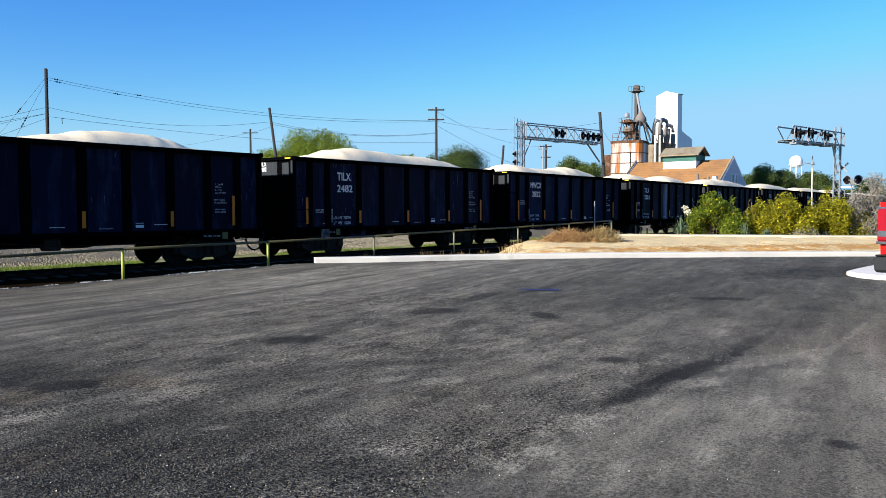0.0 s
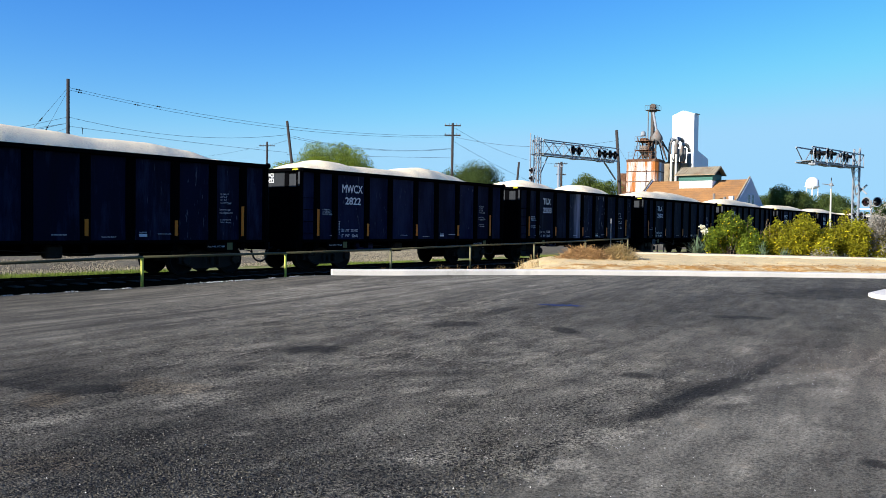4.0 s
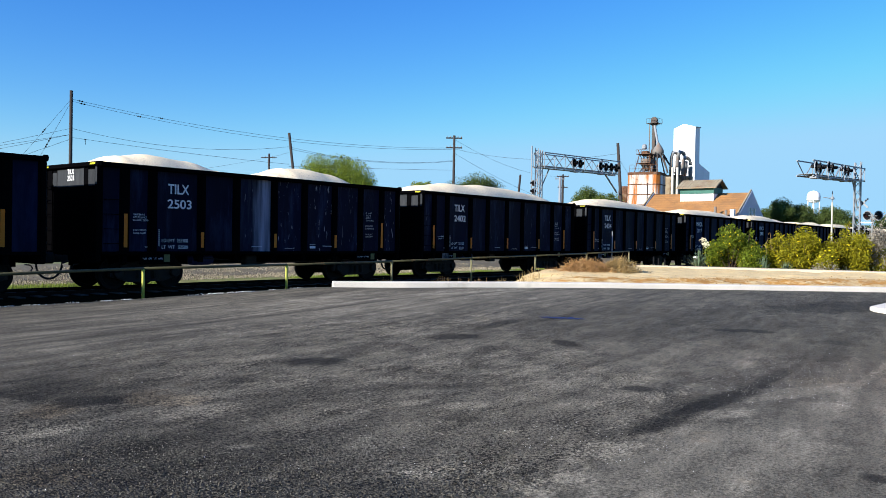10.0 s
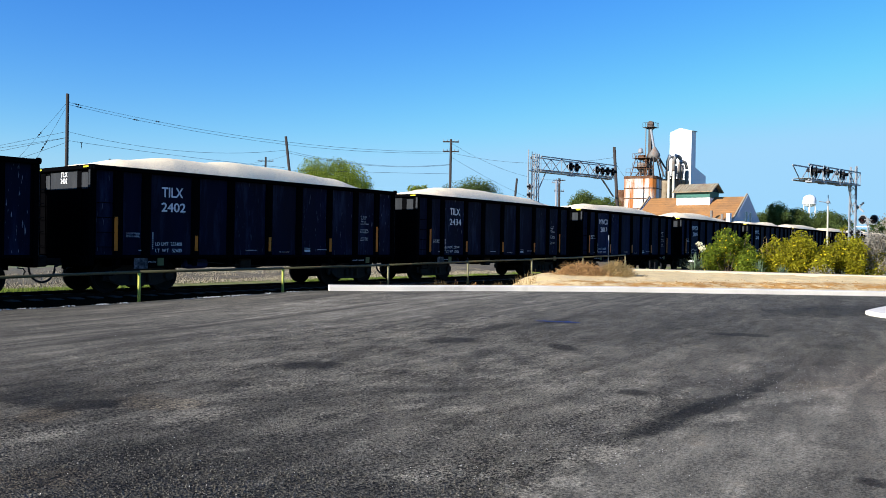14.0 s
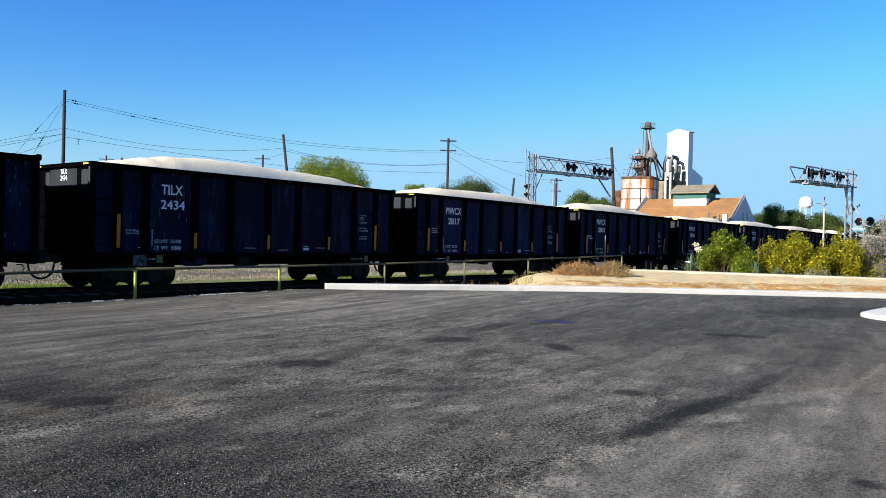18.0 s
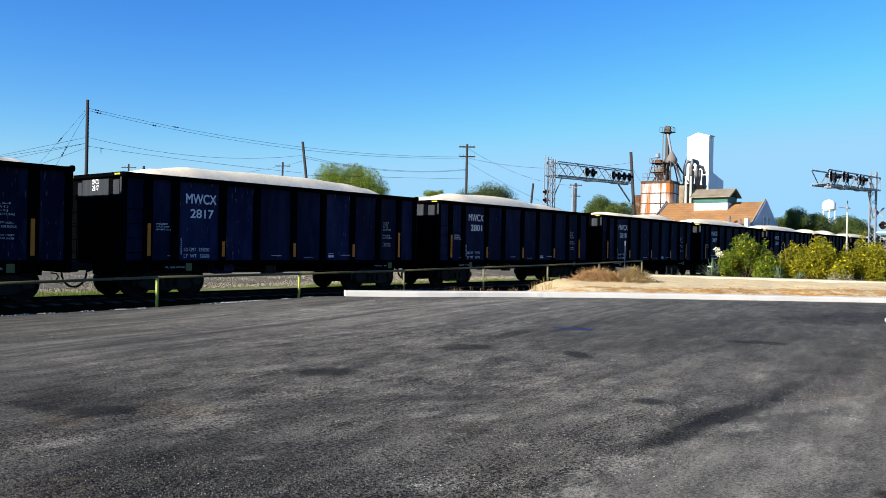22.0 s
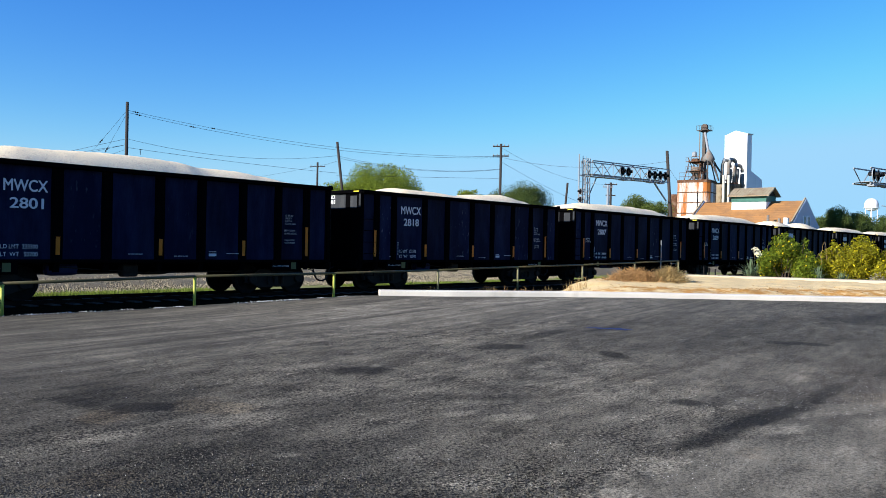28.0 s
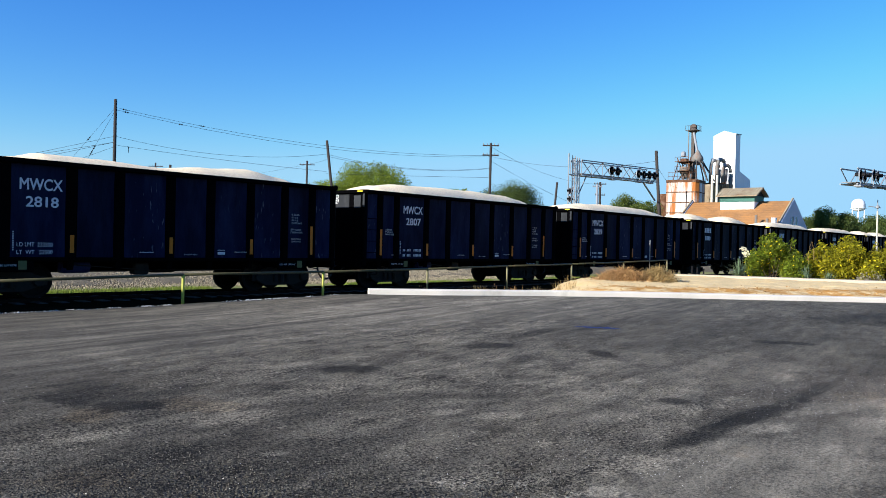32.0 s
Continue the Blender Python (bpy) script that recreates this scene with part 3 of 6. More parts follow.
    for x, y, a, b, turn, change in EARTH:
        earth = op("MAXIMUM", earth, op("MULTIPLY", patch(x, y, a * 1.3, b * 1.3, turn, 9.0), op("MULTIPLY", between(rubble, 0.4, 0.6, 0.3, 1.0), change)))
    brown = nodes.new("ShaderNodeMix")
    brown.data_type = "RGBA"
    brown.inputs["A"].default_value, brown.inputs["B"].default_value = (1.13, 1.0, 0.72, 1), (1.28, 1.0, 0.6, 1)
    link(earth, brown.inputs["Factor"])
    link(brown.outputs["Result"], mix.inputs[0])
    link(value, mix.inputs["Scale"])
    link(mix.outputs["Vector"], shader.inputs["Base Color"])
    shader.inputs["Roughness"].default_value = 0.85
    shader.inputs["Specular IOR Level"].default_value = 0.12
    b = nodes.new("ShaderNodeBump")
    b.inputs["Strength"].default_value, b.inputs["Distance"].default_value = 1.0, 0.03
    relief = op("SUBTRACT", op("ADD", rubble, op("MULTIPLY", pit, 0.35)), op("MULTIPLY", hump, 0.5))
    link(op("MULTIPLY", relief, op("ADD", op("MULTIPLY", gravel, 0.85), 0.15)), b.inputs["Height"])
    link(b.outputs["Normal"], shader.inputs["Normal"])
    return m


LANE, ASPHALT, GRAVEL = radians(-10), 0.108, 0.102
# each: x, y, half length, half width, turn, stops lighter or darker
BROAD = [(3.1, 4.7, 1.0, 1.2, -0.8, -0.45), (8.4, 8.4, 3.0, 2.4, 0.0, 0.55), (10.0, 4.6, 2.2, 1.3, 0.0, 0.35), (6.0, 2.3, 1.4, 0.8, 0.0, 0.35), (3.9, 8.1, 0.5, 0.8, 0.0, -0.5), (15.0, 12.5, 6.0, 2.4, 0.0, 0.4), (11.5, 15.4, 6.0, 1.8, 0.05, 0.15), (6.0, 4.3, 2.4, 1.3, 0.0, 0.4)]
STAINS = [(3.80, 7.31, 0.28, 0.24, -0.57, -1.3), (6.92, 7.62, 0.38, 0.28, -0.60, -1.3), (10.31, 7.96, 0.45, 0.3, -0.40, -1.3), (12.12, 8.44, 1.05, 0.14, 0.25, -0.7),
          (3.21, 5.33, 0.12, 0.23, -1.03, -0.8), (10.87, 6.24, 0.17, 0.36, -0.72, -1.4), (8.11, 3.76, 0.14, 0.16, -1.52, -1.3), (7.81, 7.83, 1.23, 0.10, 0.47, -0.6),
          (6.81, 5.36, 0.51, 0.16, -0.64, -0.5), (5.66, 4.29, 0.23, 0.11, -1.04, -0.6), (6.12, 1.08, 0.11, 0.10, -1.92, -1.2), (22.49, 4.96, 2.77, 1.01, -0.27, -0.7),
          (14.83, 4.89, 0.51, 0.25, -1.13, -0.9), (3.49, 7.97, 0.12, 0.39, -0.03, -0.5), (3.80, 3.36, 0.4, 0.18, -0.88, -0.4), (5.25, 3.40, 0.28, 0.16, -0.65, -0.4)]
SCUFFS = [(4.29, 6.18, 0.43, 0.27, -0.05, 0.75), (4.75, 6.70, 0.46, 0.21, 0.01, 0.5), (2.99, 6.49, 0.32, 0.23, -0.06, 0.5), (5.85, 6.82, 0.46, 0.25, -0.05, 0.35),
          (7.35, 6.27, 1.03, 0.14, 0.19, 0.5), (5.91, 5.07, 0.16, 0.11, -0.04, 0.6), (6.09, 4.63, 0.30, 0.13, -0.35, 0.5), (4.32, 3.41, 0.33, 0.13, -0.78, 0.4),
          (4.54, 2.73, 0.3, 0.2, -0.34, 0.6), (5.54, 2.84, 0.35, 0.14, -0.17, 0.6), (12.97, 9.24, 1.26, 0.35, 0.16, 0.6), (9.93, 9.43, 1.28, 0.51, 0.02, 0.3),
          (5.18, 11.34, 0.46, 0.56, -0.01, 0.3), (8.47, 2.05, 0.44, 0.18, -0.38, 0.3), (11.22, 2.06, 1.76, 0.05, 0.04, 0.3), (3.74, 4.95, 0.10, 0.05, -0.49, 0.6)]
WHEEL_SEAM = [(6.13, 2.99, 0.44, 0.10, -0.28, -0.55), (6.94, 2.89, 0.68, 0.13, -0.02, -0.9), (8.27, 2.87, 1.00, 0.14, -0.06, -1.0), (9.90, 2.90, 1.22, 0.11, 0.03, -0.7),
              (7.38, 2.64, 0.4, 0.15, -0.47, 0.55), (9.16, 2.42, 0.83, 0.17, -0.28, 0.4), (8.43, 3.36, 0.85, 0.12, -0.05, 0.25), (12.14, 12.89, 3.80, 0.1, 0.14, -0.5),
              (12.79, 13.40, 3.96, 0.1, 0.17, 0.45), (19.88, 13.56, 3.75, 0.2, 0.02, 0.4), (8.35, 6.92, 1.43, 0.09, 0.09, 0.3), (10.28, 5.00, 1.73, 0.09, 0.04, -0.3)]
EARTH = [(3.40, 7.14, 0.2, 0.28, -0.50, 1.0), (4.33, 6.95, 0.24, 0.4, 0.25, 0.8), (2.46, 5.28, 0.27, 0.20, -1.18, 0.7), (9.95, 2.47, 0.37, 0.25, -0.26, 0.5)]
M["asphalt"] = asphalt_material()
single("pavement", lot, "asphalt", "worn dark asphalt parking lot with drag marks", "asphalt lot", kind="structure", smooth=True)

# concrete kerb along the lot, then the sandy verge behind it
kerb = Geo()
profile = [(0.0, -0.1), (0.02, 0.135), (0.05, 0.155), (0.42, 0.165), (0.46, 0.15), (0.46, -0.1)]
fine_kerb = []
for (a, b), (c, d) in zip(KERB, KERB[1:]):
    steps = max(2, int(math.hypot(c - a, d - b) / 0.8))
    fine_kerb += [(a + (c - a) * i / steps, b + (d - b) * i / steps) for i in range(steps)]
verts = []
for i, (x, y) in enumerate(fine_kerb):
    a, b = fine_kerb[max(0, i - 3)], fine_kerb[min(len(fine_kerb) - 1, i + 3)]
    t = Vector((b[0] - a[0], b[1] - a[1])).normalized()
    w = 0.006 * noise.noise((x, y, 5))
    for off, z in profile:
        verts.append((x - t.y * off, y + t.x * off, lot_height(x, y) + z + w))
k = len(profile)
kerb.add(verts, [(i * k + j, i * k + j + 1, (i + 1) * k + j + 1, (i + 1) * k + j) for i in range(len(fine_kerb) - 1) for j in range(k - 1)] + [tuple(range(k))])
single("kerb", kerb, "concrete", "pale concrete kerb along the asphalt lot", "kerb", kind="structure")

BORDER = [(36.6, 18.2), (37.6, 16.0), (38.6, 13.0), (39.6, 9.6), (42.5, 0.0), (48, -14)]


def border_x(y):
    for (a, b), (c, d) in zip(BORDER, BORDER[1:]):
        if d <= y <= b:
            return a + (c - a) * (b - y) / (b - d)
    return BORDER[0][0] if y > BORDER[0][1] else BORDER[-1][0]


def verge_height(x, y):
    d = (y - along(KERB, x)) * 0.75 if x > 16.25 else 3.0
    mound = 0.17 + 0.1 * step(1.9 + 0.45 * noise.noise((x * 0.8, y * 0.8, 12)), 2.7, d) + 0.1 * step(2.7, 9, d) + 0.07 * noise.noise((x * 0.45, y * 0.45, 2)) * step(0.3, 2, d) + 0.05 * noise.noise((x * 1.7, y * 1.7, 4)) + 0.035 * noise.noise((x * 4.3, y * 4.3, 6)) * step(0.8, 2, d)
    low = step(22.0, 25.2, x - 0.9 * (y - 13.9) + 0.5 * noise.noise((x * 0.6, y * 0.6, 8)))
    return -0.12 + low * (mound + 0.12)


verge = Geo()
cell = 0.15
keep, index, vv = [], {}, []
for i in range(int(17 / cell), int(48 / cell)):
    for j in range(int(-14 / cell), int(19.2 / cell)):
        x, y = i * cell, j * cell
        if x > 16.4 and y > along(KERB, x) + 0.3 and x < border_x(y) + 0.3 and y < 17.6 + 0.5 * noise.noise((x * 0.7, 0, 0)):
            keep.append((i, j))
for i, j in keep:
    for a, b in ((i, j), (i + 1, j), (i + 1, j + 1), (i, j + 1)):
        if (a, b) not in index:
            index[(a, b)] = len(vv)
            vv.append((a * cell, b * cell, verge_height(a * cell, b * cell)))
verge.add(vv, [(index[(i, j)], index[(i + 1, j)], index[(i + 1, j + 1)], index[(i, j + 1)]) for i, j in keep])
bank = single("verge", verge, "sand", "bare sandy verge with an ochre bank behind the kerb", "sand", kind="structure", smooth=True)
# how far each spot of the verge is washed down to the ochre earth
bare = bank.data.attributes.new("bare", "FLOAT", "POINT")
for v in bank.data.vertices:
    x, y, _ = v.co
    d = (y - along(KERB, x)) * 0.75
    band = step(1.0, 1.9, d) * (1 - step(2.9, 4.6, d)) * step(20, 27, x)
    bare.data[v.index].value = band

border = Geo()
for (a, b), (c, d) in zip(BORDER, BORDER[1:]):
    t = Vector((c - a, d - b)).normalized()
    o = Vector((-t.y, t.x)) * 0.9
    za, zb = 0.45, 0.45
    border.add([(a, b, -0.1), (c, d, -0.1), (c + o.x, d + o.y, -0.1), (a + o.x, b + o.y, -0.1),
                (a, b, za), (c, d, zb), (c + o.x, d + o.y, zb), (a + o.x, b + o.y, za)],
               [(4, 5, 6, 7), (0, 1, 5, 4), (2, 3, 7, 6), (0, 4, 7, 3), (1, 2, 6, 5)])
single("footpath", border, "path", "pale concrete footpath beside the flower bed", "footpath", kind="structure")

# planting bed behind the footpath
bed = Geo()
bed_pts = [(x + 0.9, y) for x, y in BORDER]
bed.add([(x, y, 0.36) for x, y in bed_pts] + [(x + 5.2, y + 0.4, 0.3) for x, y in bed_pts], [(i, i + 1, len(bed_pts) + i + 1, len(bed_pts) + i) for i in range(len(bed_pts) - 1)])
single("flower_bed", bed, "sand", "sandy planting bed", "flower bed", kind="structure")

# railway: shaded near shoulder, ballast, rails, grass and the further ballast
RAIL_Z, TRACK_Y = 0.0, 22.34


def strip(name, y0, y1, heights, mat, label, category, x0=-90, x1=420, rough=0.03, size=0.8):
    geo, xs = Geo(), []
    x = x0
    while x < x1:
        xs.append(x)
        x += size if -5 < x < 60 else size * 6
    rows = len(heights)
    pts = []
    for x in xs:
        for j in range(rows):
            y = y0 + (y1 - y0) * j / (rows - 1)
            pts.append((x, y, heights[j] + rough * noise.noise((x * 1.3, y * 1.3, 7))))
    geo.add(pts, [(i * rows + j, i * rows + j + 1, (i + 1) * rows + j + 1, (i + 1) * rows + j) for i in range(len(xs) - 1) for j in range(rows - 1)])
    return single(name, geo, mat, label, category, kind="structure")


# shoulder and bed are coloured nearly black where the train throws its shade
strip("near_shoulder", 16.9, 20.4, [-0.12, -0.09, -0.06, -0.03, -0.06, -0.08, -0.10, -0.12], "near_ballast", "stony shoulder beside the track, coloured dark for shade cast by the train", "track shoulder")
strip("track_bed", 20.35, 24.35, [-0.125, -0.11, -0.11, -0.11, -0.11, -0.11, -0.11, -0.125], "near_ballast", "stone ballast coloured dark for the shade under the train", "ballast")
strip("grass_strip", 24.3, 27.6, [-0.13, -0.11, -0.1, -0.1, -0.1, -0.09], "grass", "green and dry grass beside the track", "grass", rough=0.05)
strip("far_ballast", 27.4, 40, [-0.1, 0.0, 0.05, 0.08, 0.1, 0.1, 0.1, 0.08, 0.05, 0.0], "ballast", "pale grey stone ballast beyond the track", "ballast", rough=0.08)

rail_outline = [(-0.07, -0.17), (0.07, -0.17), (0.07, -0.15), (0.012, -0.13), (0.012, -0.04), (0.036, -0.03), (0.036, -0.004), (0.028, 0), (-0.028, 0), (-0.036, -0.004), (-0.036, -0.03), (-0.012, -0.04), (-0.012, -0.13), (-0.07, -0.15)]
for side in (-1, 1):
    rail = Geo().prism(rail_outline, -90, 420, axis="x")
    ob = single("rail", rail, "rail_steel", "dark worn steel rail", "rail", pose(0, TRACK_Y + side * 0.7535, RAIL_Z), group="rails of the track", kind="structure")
sleeper_mesh = Geo().box(-0.115, 0.115, -1.3, 1.3, -0.18, 0, 0.012).mesh("sleeper", M["pole_wood"])
sleepers = thing("sleepers", "dark timber sleepers under the rails", "sleepers", kind="structure")
for i in range(120):
    ob = new("sleeper", sleeper_mesh)
    ob.parent = sleepers
    ob.matrix_basis = pose(-4 + 0.55 * i, TRACK_Y, RAIL_Z - 0.085)

# loose pale stones along the edge of the asphalt
rnd = random.Random(5)
stones = Geo()
for i in range(1500):
    x = rnd.uniform(2, 16.3)
    if noise.noise((x * 2.3, 1, 1)) + 0.6 * noise.noise((x * 0.5, 4, 1)) < rnd.uniform(-0.1, 0.35):
        continue
    y = along(LOT_EDGE, x) + rnd.gauss(0.03, 0.07)
    r = rnd.uniform(0.006, 0.03)
    z = lot_height(x, y) + 0.0
    pts = [Vector((math.cos(a) * r, math.sin(a) * r, 0)) for a in (0.3, 1.9, 3.4, 4.9)]
    c = Vector((x, y, z))
    a, b = rnd.uniform(0.4, 0.9) * r, -0.4 * r
    stones.add([c + p * rnd.uniform(0.7, 1.2) for p in pts] + [c + Vector((r * 0.2, 0, a)), c + Vector((0, 0, b))],
               [(0, 1, 4), (1, 2, 4), (2, 3, 4), (3, 0, 4), (1, 0, 5), (2, 1, 5), (3, 2, 5), (0, 3, 5)])
single("edge_stones", stones, "stone", "loose pale stones along the asphalt edge", "stones", kind="stuff")

# ---- pipe fence ----
FENCE_Y = 18.2
FENCE = [(-7.1, 0.56, -0.05), (-2.6, 0.58, -0.04), (1.9, 0.6, -0.03), (6.35, 0.65, -0.02), (10.86, 0.735, -0.02), (15.42, 0.76, 0.05), (19.96, 0.81, 0.05), (24.43, 0.89, 0.1), (28.95, 0.95, 0.17), (33.4, 1.03, 0.25), (37.85, 1.13, 0.33)]
fence = thing("pipe_fence", "low olive green pipe rail fence beside the track", "fence", pose(0, FENCE_Y, 0))
for i, (x, top, base) in enumerate(FENCE):
    g = Geo().rod((0, 0, base - 0.1), (0, 0, top - 0.03), 0.038, n=10)
    g.rod((0, 0, top - 0.06), (0, 0, top - 0.045), 0.05, n=10)
    part("post", g, "post_paint" if x < 17 else "worn_post", fence, "yellow-green painted pipe post" if x < 17 else "dull olive pipe post", pose(x, 0, 0), smooth="auto")
for (a, za, _), (b, zb, _) in zip(FENCE, FENCE[1:]):
    part("rail", Geo().rod((a, 0, za - 0.01), (b, 0, zb - 0.01), 0.036, n=10), "fence_paint", fence, smooth="auto")
# ---- train ----
CAR_PITCH, HALF, SIDE = 13.5, 6.04, 1.6
POSTS = [-5.25, -4.40, -2.78, -1.5, 0.0, 1.3, 2.7, 4.0, 5.12]
AXLES, WHEEL_R = (-0.889, 0.889), 0.457


def train_place(t):
    """How far the first lettered car's rear corner has come at t seconds."""
    return 32.22 - 3.5205 * t + 0.005245 * t * t


def build_truck(car, x):
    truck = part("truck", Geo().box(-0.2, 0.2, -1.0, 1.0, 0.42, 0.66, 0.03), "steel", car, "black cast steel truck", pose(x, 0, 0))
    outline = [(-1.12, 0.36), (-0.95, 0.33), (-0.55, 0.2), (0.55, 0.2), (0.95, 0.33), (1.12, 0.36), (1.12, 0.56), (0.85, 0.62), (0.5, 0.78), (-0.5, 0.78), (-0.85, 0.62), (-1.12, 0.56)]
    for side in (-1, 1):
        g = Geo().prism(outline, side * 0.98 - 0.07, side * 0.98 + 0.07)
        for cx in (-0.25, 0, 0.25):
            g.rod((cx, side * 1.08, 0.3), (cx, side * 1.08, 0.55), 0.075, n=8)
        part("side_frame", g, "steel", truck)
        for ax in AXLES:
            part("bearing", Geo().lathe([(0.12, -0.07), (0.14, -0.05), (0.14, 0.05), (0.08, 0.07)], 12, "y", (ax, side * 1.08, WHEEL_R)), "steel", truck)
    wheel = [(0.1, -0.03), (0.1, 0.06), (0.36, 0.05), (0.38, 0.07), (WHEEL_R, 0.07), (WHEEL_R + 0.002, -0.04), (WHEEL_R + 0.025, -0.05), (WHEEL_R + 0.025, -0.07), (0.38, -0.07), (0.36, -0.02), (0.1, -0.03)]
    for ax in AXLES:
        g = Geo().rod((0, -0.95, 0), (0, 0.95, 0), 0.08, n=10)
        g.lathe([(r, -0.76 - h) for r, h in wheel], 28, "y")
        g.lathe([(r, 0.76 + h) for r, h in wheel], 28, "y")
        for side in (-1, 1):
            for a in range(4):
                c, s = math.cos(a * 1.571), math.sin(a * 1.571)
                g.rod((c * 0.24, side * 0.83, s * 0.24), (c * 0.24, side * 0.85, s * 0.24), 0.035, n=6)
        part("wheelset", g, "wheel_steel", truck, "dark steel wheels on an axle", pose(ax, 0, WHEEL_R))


def build_car():
    car = thing("gondola_wagon", "dark blue and black steel gondola wagon heaped with pale stone", "rail wagon")
    part("floor_plate", Geo().box(-5.85, 5.85, -1.5, 1.5, 0.86, 0.94), "car_black", car)
    part("centre_sill", Geo().box(-5.9, 5.9, -0.3, 0.3, 0.55, 0.857), "car_black", car)
    bearer = Geo().prism([(-1.5, 0.857), (1.5, 0.857), (1.45, 0.72), (0.4, 0.56), (-0.4, 0.56), (-1.45, 0.72)], -0.06, 0.06, axis="x").mesh("cross_bearer", M["car_black"])
    for x in POSTS:
        part("cross_bearer", bearer, "car_black", car, "", pose(x, 0, 0))
    edges = [-HALF + 0.1] + POSTS + [HALF - 0.1]
    # side sheets between the posts, slightly dished
    for side in (-1, 1):
        for i, (a, b) in enumerate(zip(edges, edges[1:])):
            g, nx, nz = Geo(), 6, 5
            pts = []
            for kx in range(nx + 1):
                for kz in range(nz + 1):
                    u, w = kx / nx, kz / nz
                    dish = 0.022 * math.sin(math.pi * u) * math.sin(math.pi * w)
                    pts.append((a + (b - a) * u, side * (SIDE - 0.07 - dish), 0.95 + 2.36 * w))
            m = nz + 1
            g.add(pts, [(x * m + z, x * m + z + 1, (x + 1) * m + z + 1, (x + 1) * m + z) for x in range(nx) for z in range(nz)])
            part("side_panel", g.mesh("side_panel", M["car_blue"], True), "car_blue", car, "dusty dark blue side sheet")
    for side in (-1, 1):
        for x in POSTS:
            o = [(-0.155, side * (SIDE - 0.075)), (-0.085, side * SIDE), (0.085, side * SIDE), (0.155, side * (SIDE - 0.075))]
            g = Geo().prism(o, 0.98, 3.3, axis="z")
            g.prism([(side * SIDE, 0.98), (side * (SIDE - 0.14), 0.98), (side * (SIDE - 0.14), 0.66), (side * (SIDE - 0.06), 0.66)], -0.07, 0.07, axis="x")
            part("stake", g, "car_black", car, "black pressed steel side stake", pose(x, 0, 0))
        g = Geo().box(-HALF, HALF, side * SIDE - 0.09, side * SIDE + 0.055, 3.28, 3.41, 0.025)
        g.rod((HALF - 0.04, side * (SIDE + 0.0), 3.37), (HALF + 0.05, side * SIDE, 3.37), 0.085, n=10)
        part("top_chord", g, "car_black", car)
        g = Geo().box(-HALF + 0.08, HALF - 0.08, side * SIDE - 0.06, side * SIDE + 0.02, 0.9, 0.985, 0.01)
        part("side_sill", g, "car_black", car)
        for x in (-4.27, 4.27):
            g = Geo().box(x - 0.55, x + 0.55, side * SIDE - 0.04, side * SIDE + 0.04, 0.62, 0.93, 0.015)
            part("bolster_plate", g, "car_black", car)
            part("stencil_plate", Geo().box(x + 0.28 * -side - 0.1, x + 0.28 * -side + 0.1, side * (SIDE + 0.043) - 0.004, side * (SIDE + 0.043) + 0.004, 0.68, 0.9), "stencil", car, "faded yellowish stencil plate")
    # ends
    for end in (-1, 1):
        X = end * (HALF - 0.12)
        # black on end sheet and corner posts holds the neighbouring wagon's shade
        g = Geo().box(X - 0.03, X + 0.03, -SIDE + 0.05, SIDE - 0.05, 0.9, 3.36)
        part("end_sheet", g, "car_black", car, "end sheet, coloured black for shade cast by the next wagon")
        # grey plates paint in the sunlit band above the next wagon's shadow
        part("upper_plate", Geo().box(*sorted((X + end * 0.031, X + end * 0.04)), *sorted((end * 0.66, -end * 0.88)), 2.78, 3.29), "dusty_plate", car, "upper end plate, coloured lighter grey for the sun on it")
        part("corner_plate", Geo().box(*sorted((X + end * 0.031, X + end * 0.06)), *sorted((end * 0.93, end * 1.27)), 2.78, 3.22), "dusty_plate", car, "corner plate, coloured lighter grey for the sun on it")
        part("corner_plate", Geo().box(*sorted((X + end * 0.031, X + end * 0.05)), *sorted((-end * 0.9, -end * 1.14)), 2.8, 3.2), "dusty_plate", car, "corner plate, coloured lighter grey for the sun on it")
        part("lit_edge", Geo().box(*sorted((X + end * 0.161, X + end * 0.166)), *sorted((-end * (SIDE - 0.1), -end * (SIDE - 0.01))), 0.98, 3.27), "dusty_plate", car, "outer edge of the corner post, coloured lighter grey as sunlit")
        g = Geo().box(X - 0.09 + end * 0.06, X + 0.09 + end * 0.06, -SIDE - 0.03, SIDE + 0.03, 3.3, 3.42, 0.02)
        part("end_chord", g, "car_black", car)
        lo, hi = sorted((X + end * 0.03, X + end * 0.16))
        for y in (-SIDE + 0.06, SIDE - 0.06):
            part("corner_post", Geo().box(lo, hi, y - 0.06, y + 0.06, 0.7, 3.3, 0.01), "car_black", car)
            if y * end > 0:
                part("post_plate", Geo().box(*sorted((X + end * 0.161, X + end * 0.166)), y - 0.045, y + 0.045, 2.8, 3.27), "dusty_plate", car)
        lo2, hi2 = sorted((X + end * 0.035, X + end * 0.055))
        for y0, y1 in (sorted((end * 0.67, end * 0.92)), sorted((end * 1.28, end * 1.47)), sorted((-end * 1.16, -end * 1.47))):
            part("recess", Geo().box(lo2, hi2, y0, y1, 0.95, 3.28), "car_black", car, "black slot between the end posts")
        for y0 in (-SIDE + 0.12, SIDE - 0.42):
            part("end_warning", Geo().box(*sorted((X + end * 0.155, X + end * 0.163)), y0, y0 + 0.28, 3.34, 3.385), "lime_sticker", car, "yellow warning sticker")
        lo, hi = sorted((X + end * 0.02, X + end * 0.2))
        part("end_sill", Geo().box(lo, hi, -SIDE + 0.1, SIDE - 0.1, 0.66, 0.95, 0.02), "car_black", car)
